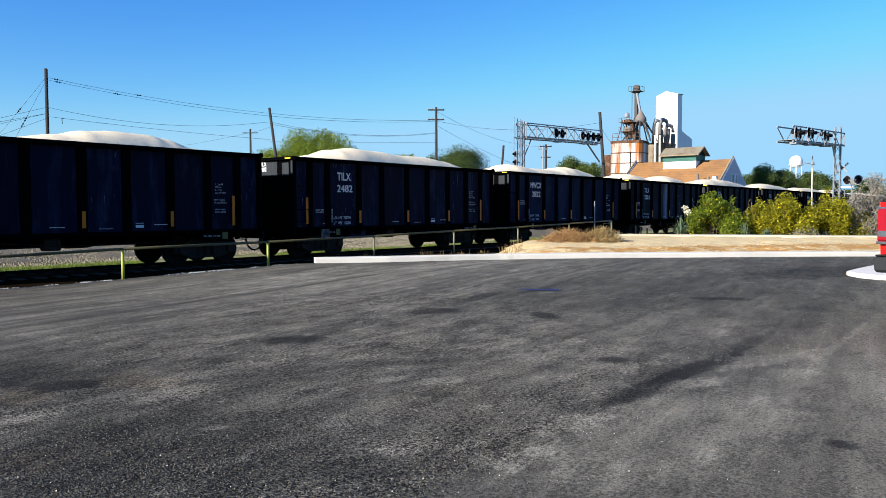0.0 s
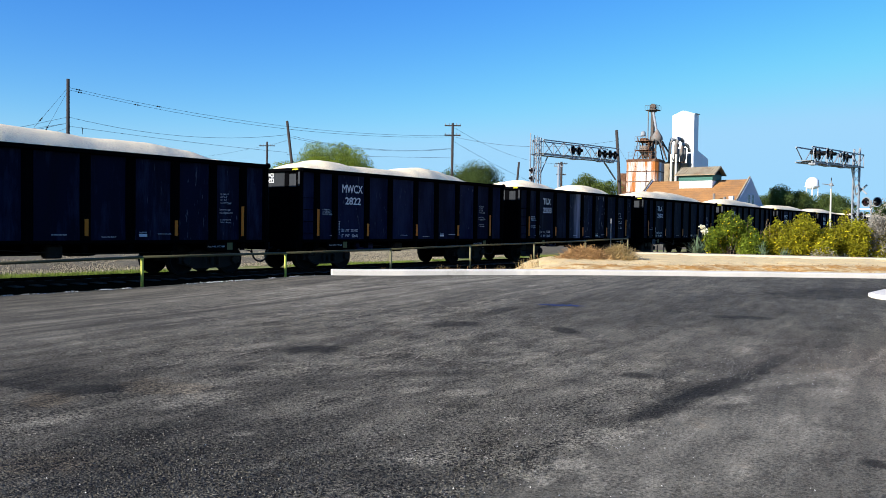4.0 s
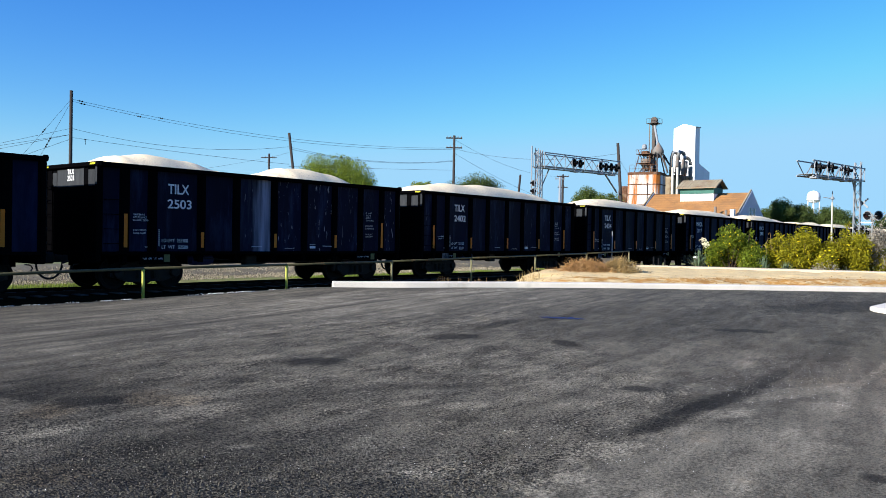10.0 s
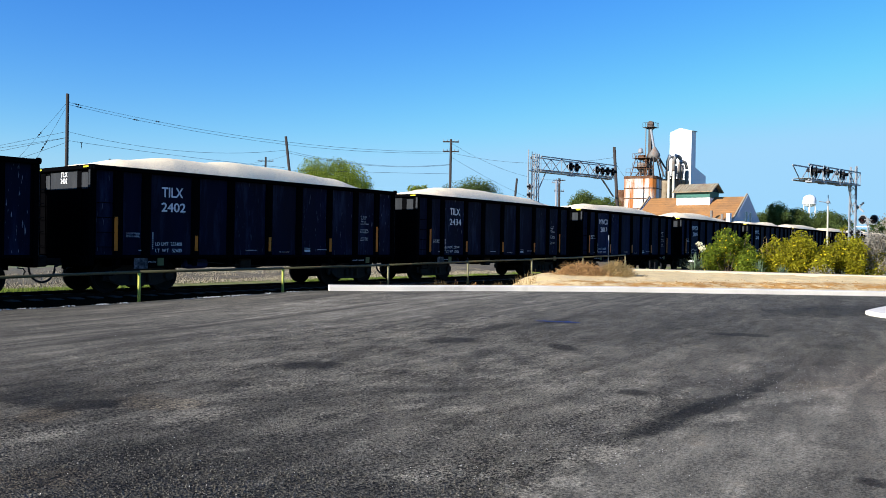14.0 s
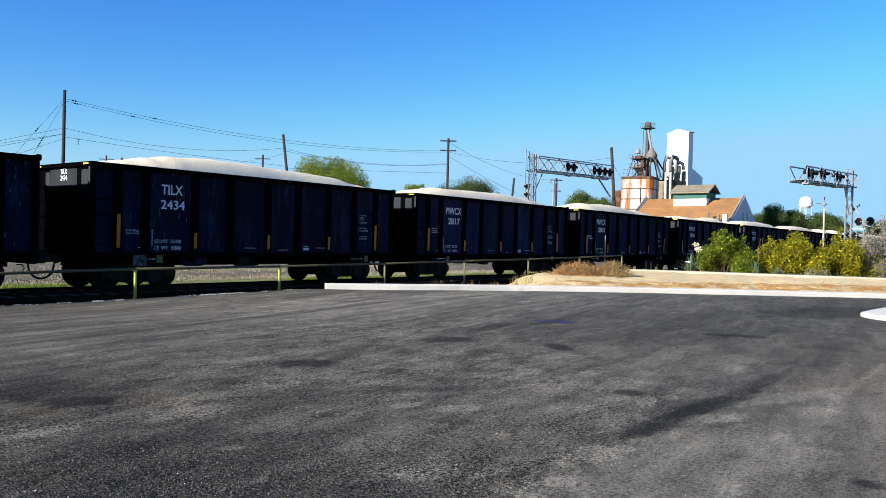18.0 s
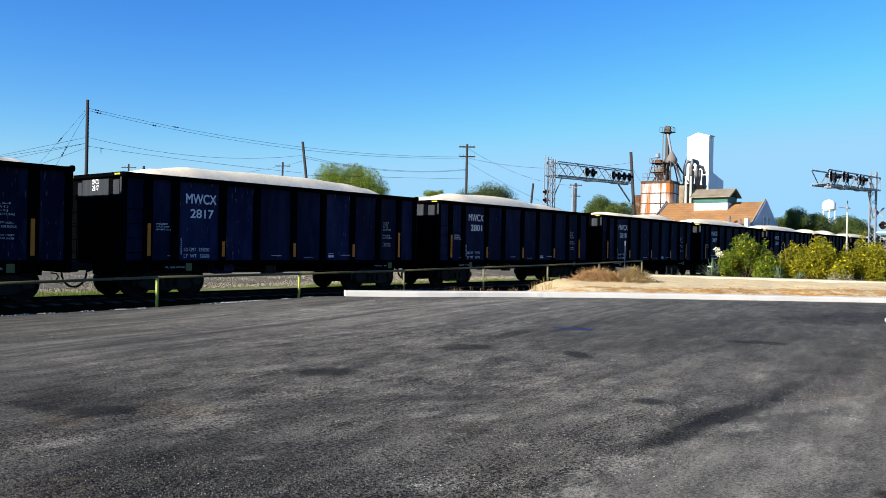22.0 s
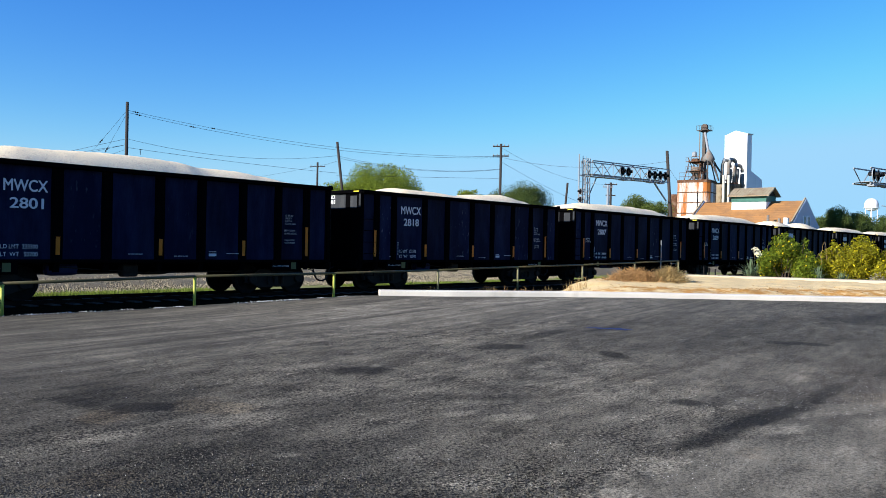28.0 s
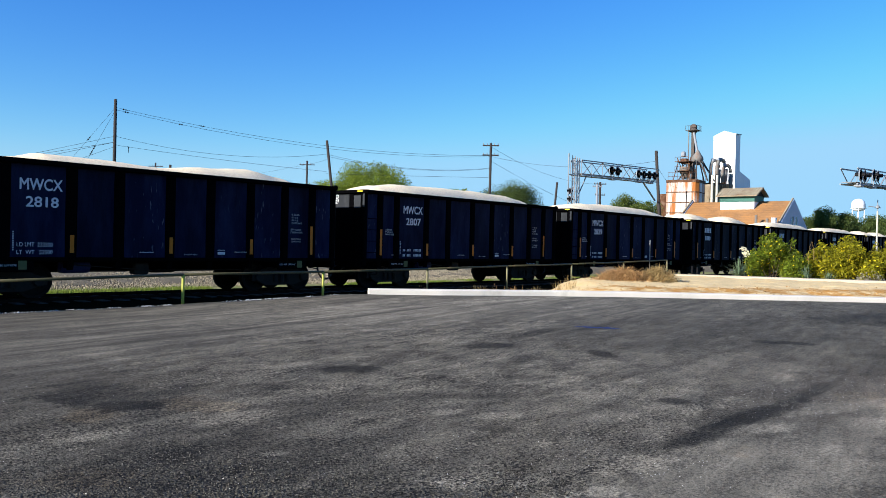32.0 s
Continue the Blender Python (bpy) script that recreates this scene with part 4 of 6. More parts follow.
        g = Geo().box(*sorted((X + end * 0.1, X + end * 0.62)), -0.12, 0.12, 0.66, 0.86, 0.03)
        g.box(*sorted((X + end * 0.58, X + end * 0.86)), -0.17, 0.15, 0.62, 0.94, 0.05)
        part("coupler", g, "steel", car, "rusty steel knuckle coupler")
        g = Geo()
        turns = [q * math.pi / 20 for q in range(11)]
        g.tube([Vector((X + end * 0.3, -0.35, 0.7))] + [Vector((X + end * (0.83 - 0.34 * math.cos(w)), -0.35 + end * 0.02, 0.64 - 0.42 * math.sin(w))) for w in turns], 0.03, 8)
        part("brake_hose", g, "rubber", car, "black rubber brake hose hanging in a loop")
        g = Geo().tube([Vector((X + end * 0.1, -0.55, 0.62)), Vector((X + end * 0.25, -0.56, 0.6)), Vector((X + end * 0.3, -0.56, 0.52)), Vector((X + end * 0.25, -0.56, 0.44))], 0.02, 6)
        g.rod((X + end * 0.16, -1.3, 0.7), (X + end * 0.16, -0.2, 0.7), 0.016, n=6)
        part("uncoupling_lever", g, "steel", car)
        for zz in (0.8, 1.2, 1.6, 2.0, 2.4, 2.8):
            g = Geo()
            y0, y1 = sorted((-end * (SIDE - 0.14), -end * (SIDE - 0.46)))
            xx = X + end * 0.24
            g.rod((xx, y0, zz), (xx, y1, zz), 0.011, n=6)
            for y in (y0, y1):
                g.rod((X + end * 0.1, y, zz), (xx, y, zz), 0.011, n=6)
            part("rung", g, "steel", car)
    for side, end in ((-1, -1), (1, 1)):
        for zz in (1.2, 1.6, 2.0, 2.4):
            x0 = end * (HALF - 0.2)
            g = Geo()
            yy = side * (SIDE + 0.07)
            g.rod((x0, yy, zz), (x0 - end * 0.42, yy, zz), 0.011, n=6)
            for x in (x0, x0 - end * 0.42):
                g.rod((x, yy, zz), (x, side * (SIDE - 0.07), zz), 0.011, n=6)
            part("grab_iron", g, "car_black", car)
        g = Geo()
        x0 = end * (HALF - 0.2)
        for x in (x0, x0 - end * 0.42):
            g.rod((x, side * SIDE, 0.95), (x + end * 0.0, side * SIDE, 0.42), 0.012, n=6)
        g.rod((x0, side * SIDE, 0.42), (x0 - end * 0.42, side * SIDE, 0.42), 0.012, n=6)
        part("stirrup", g, "car_black", car)
    # reflector strips, on the stakes
    long_strip = Geo().box(-0.052, 0.052, -0.004, 0.004, 0, 0.93).mesh("reflector", M["amber"])
    short_strip = Geo().box(-0.052, 0.052, -0.004, 0.004, 0, 0.457).mesh("reflector", M["amber"])
    for side in (-1, 1):
        for x, me in ((-5.25, long_strip), (-2.78, short_strip), (0.0, short_strip), (2.7, short_strip), (5.12, long_strip)):
            part("reflector", me, "amber", car, "amber reflector strip", pose(x, side * (SIDE + 0.005), 1.1))
    # air tank, brake rods and pipes below the floor
    part("air_tank", Geo().lathe([(0.05, -0.5), (0.2, -0.45), (0.22, -0.3), (0.22, 0.3), (0.2, 0.45), (0.05, 0.5)], 14, "x", (1.0, 0.75, 0.68)), "steel", car)
    part("reservoir", Geo().lathe([(0.04, -0.42), (0.15, -0.38), (0.17, -0.26), (0.17, 0.26), (0.15, 0.38), (0.04, 0.42)], 14, "x", (-2.5, -1.1, 0.72)), "tank_blue", car, "blue painted air reservoir")
    part("brake_valve", Geo().box(-0.9, -0.45, -1.25, -0.95, 0.5, 0.85, 0.04), "steel", car)
    g = Geo().rod((-3.2, -0.7, 0.6), (3.2, -0.7, 0.6), 0.02, n=6)
    g.rod((-2.6, -1.3, 0.78), (-0.4, -1.3, 0.62), 0.016, n=6)
    part("brake_rod", g, "steel", car)
    # small faded stencils
    face = -SIDE + 0.057
    rnd = random.Random(3)

    def stencil(words, x, zz, h, w, y=face - 0.006):
        me = lettering(words, h, w)
        if not me.materials:
            me.materials.append(M["dull_lettering"])
        part("stencil", me, "dull_lettering", car, "small faded stencilled lettering", pose(x, y, zz))

    for words, x, zz, h, w in (("IL 36-10", 4.27, 2.36, 0.055, 0.3), ("IW 9-2", 4.27, 2.27, 0.055, 0.24), ("IH 7-5", 4.27, 2.18, 0.055, 0.24), ("CU FT 2465", 4.27, 2.09, 0.055, 0.4),
                               ("EMPTY/LOAD", 4.24, 1.88, 0.055, 0.4), ("5% ADJ BLOCK", 4.24, 1.79, 0.055, 0.48), ("2 INCH TREAD", 4.26, 1.58, 0.046, 0.4), ("CONG. SHOES", 4.26, 1.5, 0.046, 0.4),
                               ("RELEASE ROD", 0.45, 1.06, 0.035, 0.42)):
        stencil(words, x, zz, h, w)
    for x in (-4.75, 3.75):
        stencil("PULL HERE  LIFT HERE", x, 0.76, 0.05, 0.62, -SIDE - 0.046)
    part("white_label", Geo().box(1.56, 1.8, face - 0.006, face + 0.03, 1.08, 1.16), "lettering", car, "small white label")
    bars = Geo()
    for x, zz, w, h in ((1.56, 1.2, 0.24, 0.02), (2.15, 1.15, 0.5, 0.02), (-0.9, 1.12, 0.4, 0.02), (-4.62, 1.1, 0.3, 0.02)):
        a = x
        while a < x + w:
            b = a + rnd.uniform(0.03, 0.12)
            bars.box(a, min(b, x + w), face - 0.006, face + 0.03, zz, zz + h)
            a = b + 0.02
    for q in range(9):
        bars.box(-4.2, -4.17, face - 0.006, face + 0.03, 1.15 + q * 0.055, 1.15 + q * 0.055 + 0.035)
        bars.box(4.08, 4.11, face - 0.006, face + 0.03, 1.15 + q * 0.055, 1.15 + q * 0.055 + 0.035)
    tagged(part("small_stencil", bars, "dull_lettering", car), "rows of small faded pale stencils", kind="stuff")
    for x in (-4.27, 4.27):
        build_truck(car, x)
    return car


def build_load(shape, seed):
    """A heap of crushed stone; shape: (share of the length, height over the rim)."""
    nx, ny = 230, 40
    g, pts = Geo(), []

    def height(u):
        for (a, b), (c, d) in zip(shape, shape[1:]):
            if a <= u <= c:
                w = (u - a) / (c - a)
                w = w * w * (3 - 2 * w)
                return b + (d - b) * w
        return 0.0

    for i in range(nx + 1):
        u = i / nx
        h = height(u)
        for j in range(ny + 1):
            v = j / ny * 2 - 1
            x, y = (u - 0.5) * 11.7, v * 1.49
            wave = 0.04 * noise.noise((x * 0.7, y * 0.7, seed)) + 0.008 * noise.noise((x * 4, y * 4, seed)) + 0.005 * noise.noise((x * 8, y * 8, seed))
            z = 3.3 + h * (1 - abs(v) ** 2.4) + wave * (1 - 0.5 * abs(v)) - 0.06 * abs(v) ** 3
            if i in (0, nx) or j in (0, ny):
                z = 3.0
            pts.append((x, y, z))
    m = ny + 1
    g.add(pts, [(i * m + j, i * m + j + 1, (i + 1) * m + j + 1, (i + 1) * m + j) for i in range(nx) for j in range(ny)])
    return single("stone_load", g, "gravel_load", "pale crushed stone heaped in a gondola wagon", "crushed stone", group="loads of the train", smooth=True)


LONG = [(0, 0.05), (0.03, 0.15), (0.12, 0.4), (0.24, 0.54), (0.42, 0.58), (0.57, 0.58), (0.78, 0.54), (0.86, 0.42), (0.92, 0.25), (1, 0.0)]
TWIN = [(0, 0.05), (0.02, 0.15), (0.09, 0.47), (0.17, 0.58), (0.27, 0.5), (0.36, 0.27), (0.43, 0.1), (0.5, 0.14), (0.56, 0.36), (0.62, 0.55), (0.7, 0.63), (0.78, 0.54), (0.87, 0.2), (0.93, 0.04), (1, 0.0)]
# index in the train: marks, number, load limit, light weight, shape of the load
CARS = {
    -2: ("", "", "", "", [(0, 0.0), (0.2, 0.14), (0.38, 0.22), (0.49, 0.38), (0.56, 0.55), (0.65, 0.62), (0.72, 0.6), (0.77, 0.5), (0.84, 0.28), (0.9, 0.08), (1, -0.05)]),
    -1: ("TILX", "2482", "233300", "52700", [(0, 0), (0.1, 0.14), (0.19, 0.37), (0.26, 0.59), (0.35, 0.71), (0.46, 0.67), (0.57, 0.55), (0.7, 0.6), (0.81, 0.46), (0.91, 0.24), (1, -0.05)]),
    0: ("MWCX", "2822", "233400", "52600", [(0, 0.1), (0.08, 0.38), (0.16, 0.57), (0.21, 0.56), (0.29, 0.45), (0.4, 0.45), (0.5, 0.46), (0.57, 0.59), (0.64, 0.69), (0.71, 0.62), (0.78, 0.48), (0.86, 0.26), (1, -0.05)]),
    1: ("TILX", "2503", "233500", "52500", TWIN),
    2: ("TILX", "2402", "233400", "52600", [(0, 0.1), (0.02, 0.22), (0.12, 0.44), (0.25, 0.62), (0.35, 0.6), (0.46, 0.7), (0.62, 0.67), (0.82, 0.51), (0.93, 0.25), (1, 0.05)]),
    3: ("TILX", "2434", "233200", "52800", [(0, 0.1), (0.12, 0.36), (0.18, 0.5), (0.25, 0.62), (0.35, 0.66), (0.48, 0.67), (0.59, 0.61), (0.68, 0.57), (0.82, 0.53), (0.92, 0.34), (1, 0.1)]),
    4: ("MWCX", "2817", "233300", "52800", LONG),
    5: ("MWCX", "2801", "233300", "52700", [(0, 0.1), (0.08, 0.36), (0.22, 0.57), (0.37, 0.61), (0.5, 0.63), (0.59, 0.58), (0.66, 0.48), (0.76, 0.47), (0.85, 0.38), (0.92, 0.26), (1, 0.0)]),
    6: ("MWCX", "2818", "233500", "52500", [(0, 0.0), (0.1, 0.14), (0.17, 0.25), (0.24, 0.4), (0.38, 0.41), (0.5, 0.31), (0.66, 0.46), (0.78, 0.52), (0.87, 0.38), (0.95, 0.1), (1, -0.05)]),
    7: ("MWCX", "2807", "", "", LONG),
    8: ("MWCX", "2829", "", "", LONG),
}
FIRST, LAST = -2, 17
TRAIN = []
model = build_car()
front = -SIDE + 0.058
for index in range(FIRST, LAST + 1):
    car = model if index == FIRST else copy_thing(model, pose(0, 0, 0))
    TRAIN.append((index, car))
bar_geo = Geo()
for a in range(4):
    bar_geo.box(a * 0.25, a * 0.25 + 0.18, -0.004, 0.004, 0.47, 0.76)
    bar_geo.box(0.08 + a * 0.21, 0.08 + a * 0.21 + 0.15, -0.004, 0.004, 0.0, 0.25)
plain_marks = bar_geo.mesh("lettering", M["lettering"])
small_geo = Geo()
for r in range(2):
    for a in range(14):
        if a not in (2, 6, 7):
            small_geo.box(a * 0.072, a * 0.072 + 0.045, -0.004, 0.004, r * 0.19, r * 0.19 + 0.09)
plain_small = small_geo.mesh("lettering", M["dull_lettering"])
for index, car in TRAIN:
    marks, number, limit, weight, shape = CARS.get(index, ("", "", "", "", TWIN if index % 3 == 0 else LONG))
    car["group"] = "wagons of the train"
    if marks:
        for words, x, zz, size in ((marks, -4.06 if marks == "MWCX" else -3.92, 2.66, 0.29), (number, -3.91 if marks == "MWCX" else -3.93, 2.24, 0.26)):
            me = lettering(words, size, 0.8 if words == number else 1.04 if words == "MWCX" else 0.7)
            if not me.materials:
                me.materials.append(M["lettering"])
            part("lettering", me, "lettering", car, "large pale stencilled lettering", pose(x, front - 0.004, zz))
            if marks:
                me2 = lettering(words, 0.145, 0.38)
                if not me2.materials:
                    me2.materials.append(M["white_paint"])
                part("end_lettering", me2, "white_paint", car, "white stencilled lettering", pose(-HALF + 0.12 - 0.046, 0.28, 3.13 if words == marks else 2.95, 0, 0, -90))
    else:
        tagged(part("lettering", plain_marks, "lettering", car, "", pose(-4.1, front - 0.006, 2.2)), "large pale stencilled marks", kind="stuff")
    if marks == "MWCX" and number != "2818" or number == "2503":
        markings = (("HANDBRAKE", 2.0, 0.36), ("APPLIES ONLY", 1.92, 0.42), ("ON B-END TRUCK", 1.84, 0.48))
    else:
        markings = ()
    if marks == "TILX":
        markings += (("2 INCH TREAD", 1.56, 0.4), ("CONG. SHOES", 1.48, 0.4))
    for words, zz, w in markings:
        me = lettering(words, 0.05, w)
        if not me.materials:
            me.materials.append(M["lettering"])
        part("stencil", me, "lettering", car, "small pale stencilled lettering", pose(-5.0, front - 0.004, zz))
    if limit:
        for words, zz in (("LD LMT  " + limit, 1.25), ("LT  WT   " + weight, 1.06)):
            me = lettering(words, 0.105, 0.86)
            if not me.materials:
                me.materials.append(M["lettering"])
            part("lettering", me, "lettering", car, "small pale stencilled lettering", pose(-4.1, front - 0.004, zz))
    else:
        tagged(part("lettering", plain_small, "dull_lettering", car, "", pose(-4.05, front - 0.006, 1.06)), "small faded stencilled marks", kind="stuff")
LOADS = []
for index, car in TRAIN:
    shape = CARS.get(index, ("", "", "", "", TWIN if index % 3 == 0 else LONG))[4]
    LOADS.append((index, build_load(shape, index + 0.5)))
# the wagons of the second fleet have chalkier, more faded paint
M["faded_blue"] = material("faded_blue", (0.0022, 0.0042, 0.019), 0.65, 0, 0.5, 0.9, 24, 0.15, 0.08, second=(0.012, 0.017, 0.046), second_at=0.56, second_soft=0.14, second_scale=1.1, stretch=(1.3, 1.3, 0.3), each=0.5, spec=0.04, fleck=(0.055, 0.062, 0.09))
faded = {}
for index, car in TRAIN:
    if CARS.get(index, ("",))[0] == "MWCX":
        for ob in car.children:
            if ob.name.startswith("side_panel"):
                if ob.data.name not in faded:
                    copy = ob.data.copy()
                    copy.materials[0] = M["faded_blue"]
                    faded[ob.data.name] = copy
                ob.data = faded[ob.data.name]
# one sheet of the third wagon is scraped pale
M["scuffed"] = material("scuffed", (0.03, 0.031, 0.034), 0.8, 0, 0.4, 4, 30, 0.3, 0.1, second=(0.16, 0.16, 0.17), second_at=0.52, second_soft=0.1, second_scale=4, spec=0.1)


def scraped_blue():
    """Blue paint rubbed pale in one broad upright streak."""
    m = material("scraped_blue", (0.0016, 0.0035, 0.016), 0.55, 0, 0.45, 1.3, 30, 0.15, 0.08, second=(0.013, 0.019, 0.045), second_at=0.6, second_scale=1.6, stretch=(1.6, 1.6, 0.28), spec=0.06, fleck=(0.16, 0.17, 0.22))
    nodes, link = m.node_tree.nodes, m.node_tree.links.new
    shader = nodes["Principled BSDF"]
    old = shader.inputs["Base Color"].links[0].from_socket
    where, cut = nodes.new("ShaderNodeTexCoord"), nodes.new("ShaderNodeSeparateXYZ")
    link(where.outputs["Object"], cut.inputs[0])
    streaks = nodes.new("ShaderNodeTexNoise")
    stretch = nodes.new("ShaderNodeMapping")
    stretch.inputs["Scale"].default_value = (6.0, 6.0, 0.5)
    link(where.outputs["Object"], stretch.inputs["Vector"])
    link(stretch.outputs["Vector"], streaks.inputs["Vector"])
    streaks.inputs["Scale"].default_value, streaks.inputs["Detail"].default_value = 1.0, 7.0
    value = cut.outputs[0]
    for kind, number in (("ADD", 0.42), ("ABSOLUTE", 0.0), ("MULTIPLY", -0.95), ("ADD", 0.42)):
        n = nodes.new("ShaderNodeMath")
        n.operation = kind
        n.inputs[1].default_value = number
        link(value, n.inputs[0])
        value = n.outputs[0]
    total = nodes.new("ShaderNodeMath")
    total.operation = "ADD"
    link(value, total.inputs[0])
    link(streaks.outputs["Fac"], total.inputs[1])
    ramp = nodes.new("ShaderNodeMapRange")
    ramp.interpolation_type = "SMOOTHSTEP"
    ramp.inputs["From Min"].default_value, ramp.inputs["From Max"].default_value = 0.36, 1.2
    link(total.outputs[0], ramp.inputs["Value"])
    mix = nodes.new("ShaderNodeMix")
    mix.data_type = "RGBA"
    link(ramp.outputs["Result"], mix.inputs["Factor"])
    link(old, mix.inputs[6])
    mix.inputs[7].default_value = (0.24, 0.255, 0.34, 1)
    link(mix.outputs[2], shader.inputs["Base Color"])
    return m


M["scraped_blue"] = scraped_blue()
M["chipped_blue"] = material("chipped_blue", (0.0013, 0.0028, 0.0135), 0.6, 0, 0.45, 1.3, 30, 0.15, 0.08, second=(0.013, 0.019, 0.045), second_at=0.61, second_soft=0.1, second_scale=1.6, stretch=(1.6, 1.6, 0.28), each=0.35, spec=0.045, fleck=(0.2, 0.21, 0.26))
for index, car in TRAIN:
    if index == 1:
        sheets = [o for o in car.children if o.name.startswith("side_panel")]
        sheet = min(sheets, key=lambda o: (o.data.vertices[0].co - Vector((-1.5, -SIDE, 0.95))).length)
        for ob in sheets:
            ob.data = ob.data.copy()
            ob.data.materials[0] = M["chipped_blue"]
        sheet.data.materials[0] = M["scraped_blue"]
        sheet["label"] = "side sheet scraped pale by sliding loads"
    if index in (-1, 2, 3):
        part("scuffed_plate", Geo().box(-4.82, -4.4, -SIDE - 0.05, -SIDE - 0.042, 0.6, 0.92), "scuffed", car, "scuffed grey bolster plate")
# the long reflectors are stuck on a little differently from wagon to wagon
SHIFT = {-2: (0.0, -0.2), -1: (-0.2, -0.06), 0: (0.0, -0.1), 2: (-0.09, -0.04), 6: (-0.13, -0.07)}
for index, car in TRAIN:
    rear, fore = SHIFT.get(index, (0.0, -0.04))
    for ob in car.children:
        if ob.name.startswith("reflector") and abs(ob.matrix_basis.translation.x) > 5:
            ob.matrix_basis = Matrix.Translation((rear if ob.matrix_basis.translation.x < 0 else fore, 0, 0)) @ ob.matrix_basis
# the bodies ride a little higher on their trucks
LIFT = 0.10
for index, car in TRAIN:
    for ob in car.children:
        if not ob.name.startswith("truck"):
            ob.matrix_basis = Matrix.Translation((0, 0, LIFT)) @ ob.matrix_basis


# ---- utility poles and wires ----
def sag(geo, a, b, drop, r=0.014, n=14):
    a, b = Vector(a), Vector(b)
    pts = [a.lerp(b, i / n) - Vector((0, 0, drop * 4 * (i / n) * (1 - i / n))) for i in range(n + 1)]
    geo.tube(pts, r, 5)


def utility_pole(x, y, top, lean=(0, 0), arms=(), r=0.11, label="weathered brown wooden utility pole", mat="pole_wood"):
    pole = thing("utility_pole", label, "utility pole", pose(x, y, -0.14), group="poles along the railway")
    h = top + 0.14
    g = Geo().rod((-lean[0] * h / 8, -lean[1] * h / 8, -0.3), (0, 0, h), r * 1.25, r, n=12)
    part("shaft", g, mat, pole, smooth="auto")
    for z, half, turn in arms:
        c, s = math.cos(turn) * half, math.sin(turn) * half
        part("crossarm", Geo().beam((-c, -s, z + 0.14), (c, s, z + 0.14), 0.11), mat, pole, "wooden crossarm")
        for u in (-0.9, -0.45, 0.45, 0.9):
            part("insulator", Geo().lathe([(0.02, 0), (0.05, 0.03), (0.03, 0.09), (0.045, 0.12), (0.01, 0.15)], 8, at=(c * u, s * u, z + 0.2)), "galvanised", pole)
    return pole


utility_pole(28.52, 57.6, 11.86)
utility_pole(44.92, 52.93, 10.34, (-0.75, 0.64))
utility_pole(77.45, 95.72, 13.9, arms=[(13.3, 1.15, -0.9)], r=0.14)
utility_pole(59.06, 46.22, 11.24, arms=[(11.0, 0.75, -0.9), (10.1, 0.75, -0.9)])
utility_pole(68.3, 123.7, 14.2, arms=[(13.6, 1.2, -0.9)], r=0.13)
utility_pole(59.07, 102.96, 12.0, r=0.16)
utility_pole(87.12, 50.96, 9.84, arms=[(9.6, 0.75, -0.9), (8.25, 0.6, -0.9)], r=0.14)
utility_pole(82.57, 48.67, 9.16, arms=[(8.9, 0.55, -0.9)], r=0.13, label="pale grey utility pole with a short crossarm", mat="galvanised")
utility_pole(92.34, 60.67, 10.55, (0.36, -0.55), r=0.14)
utility_pole(58.54, 29.29, 9.44, (-0.26, 0.52), r=0.115)

P1, P2, P3 = Vector((28.52, 57.6, 0)), Vector((44.92, 52.93, 0)), Vector((59.06, 46.22, 0))
LEFT = Vector((16.0, 66.0, 0))


def cable(a, b, drop, r=0.0115):
    g = Geo()
    sag(g, a, b, drop, r)
    return single("power_line", g, "wire", "thin dark sagging overhead wire", "overhead wire", group="overhead wires")


def up(p, z):
    return Vector((p.x, p.y, z))


SMALL, FAR = Vector((77.45, 95.72, 0)), Vector((59.07, 102.96, 0))
TOP = ((up(P1, 11.25), up(P3, 10.07), 0.95), (up(P1, 11.09), up(P3, 9.96), 1.03))
for a, b, drop in TOP:
    cable(a, b, drop)
cable(up(P1, 9.13), up(P2, 9.17), 0.76)
cable(up(P1, 8.48), up(P2, 7.69), 0.11)
cable(up(P2, 9.17), up(P3, 8.91), 0.64)
cable(up(P2, 9.0), up(P3, 8.85), 0.6)
cable(up(P2, 7.5), up(P3, 8.01), 0.02)
cable(up(P2, 8.7), up(SMALL, 13.35), 0.05)
cable(up(SMALL, 13.35), up(FAR, 9.3), 0.3)
cable(up(P3, 10.9), Vector((87.1, 51.0, 9.6)), 0.9)
cable(up(P3, 9.6), Vector((74.0, 44.0, 5.5)), 0.3)
cable(up(P3, 10.0), Vector((58.5, 29.3, 8.6)), 0.7)
cable(Vector((58.54, 29.29, 8.4)), Vector((98.0, 46.0, 9.8)), 0.5)
GUYS = ((up(P1, 11.25), Vector((24.6, 59.3, 5.4))), (up(P1, 11.05), Vector((26.0, 59.0, 5.2))))
for a, b in GUYS:
    cable(a, b, 0.03, 0.009)
for z, end in ((9.13, 4.97), (8.69, 5.45), (8.69, 4.69), (8.36, 1.97)):
    cable(up(P1, z), up(LEFT, end), 0.06)


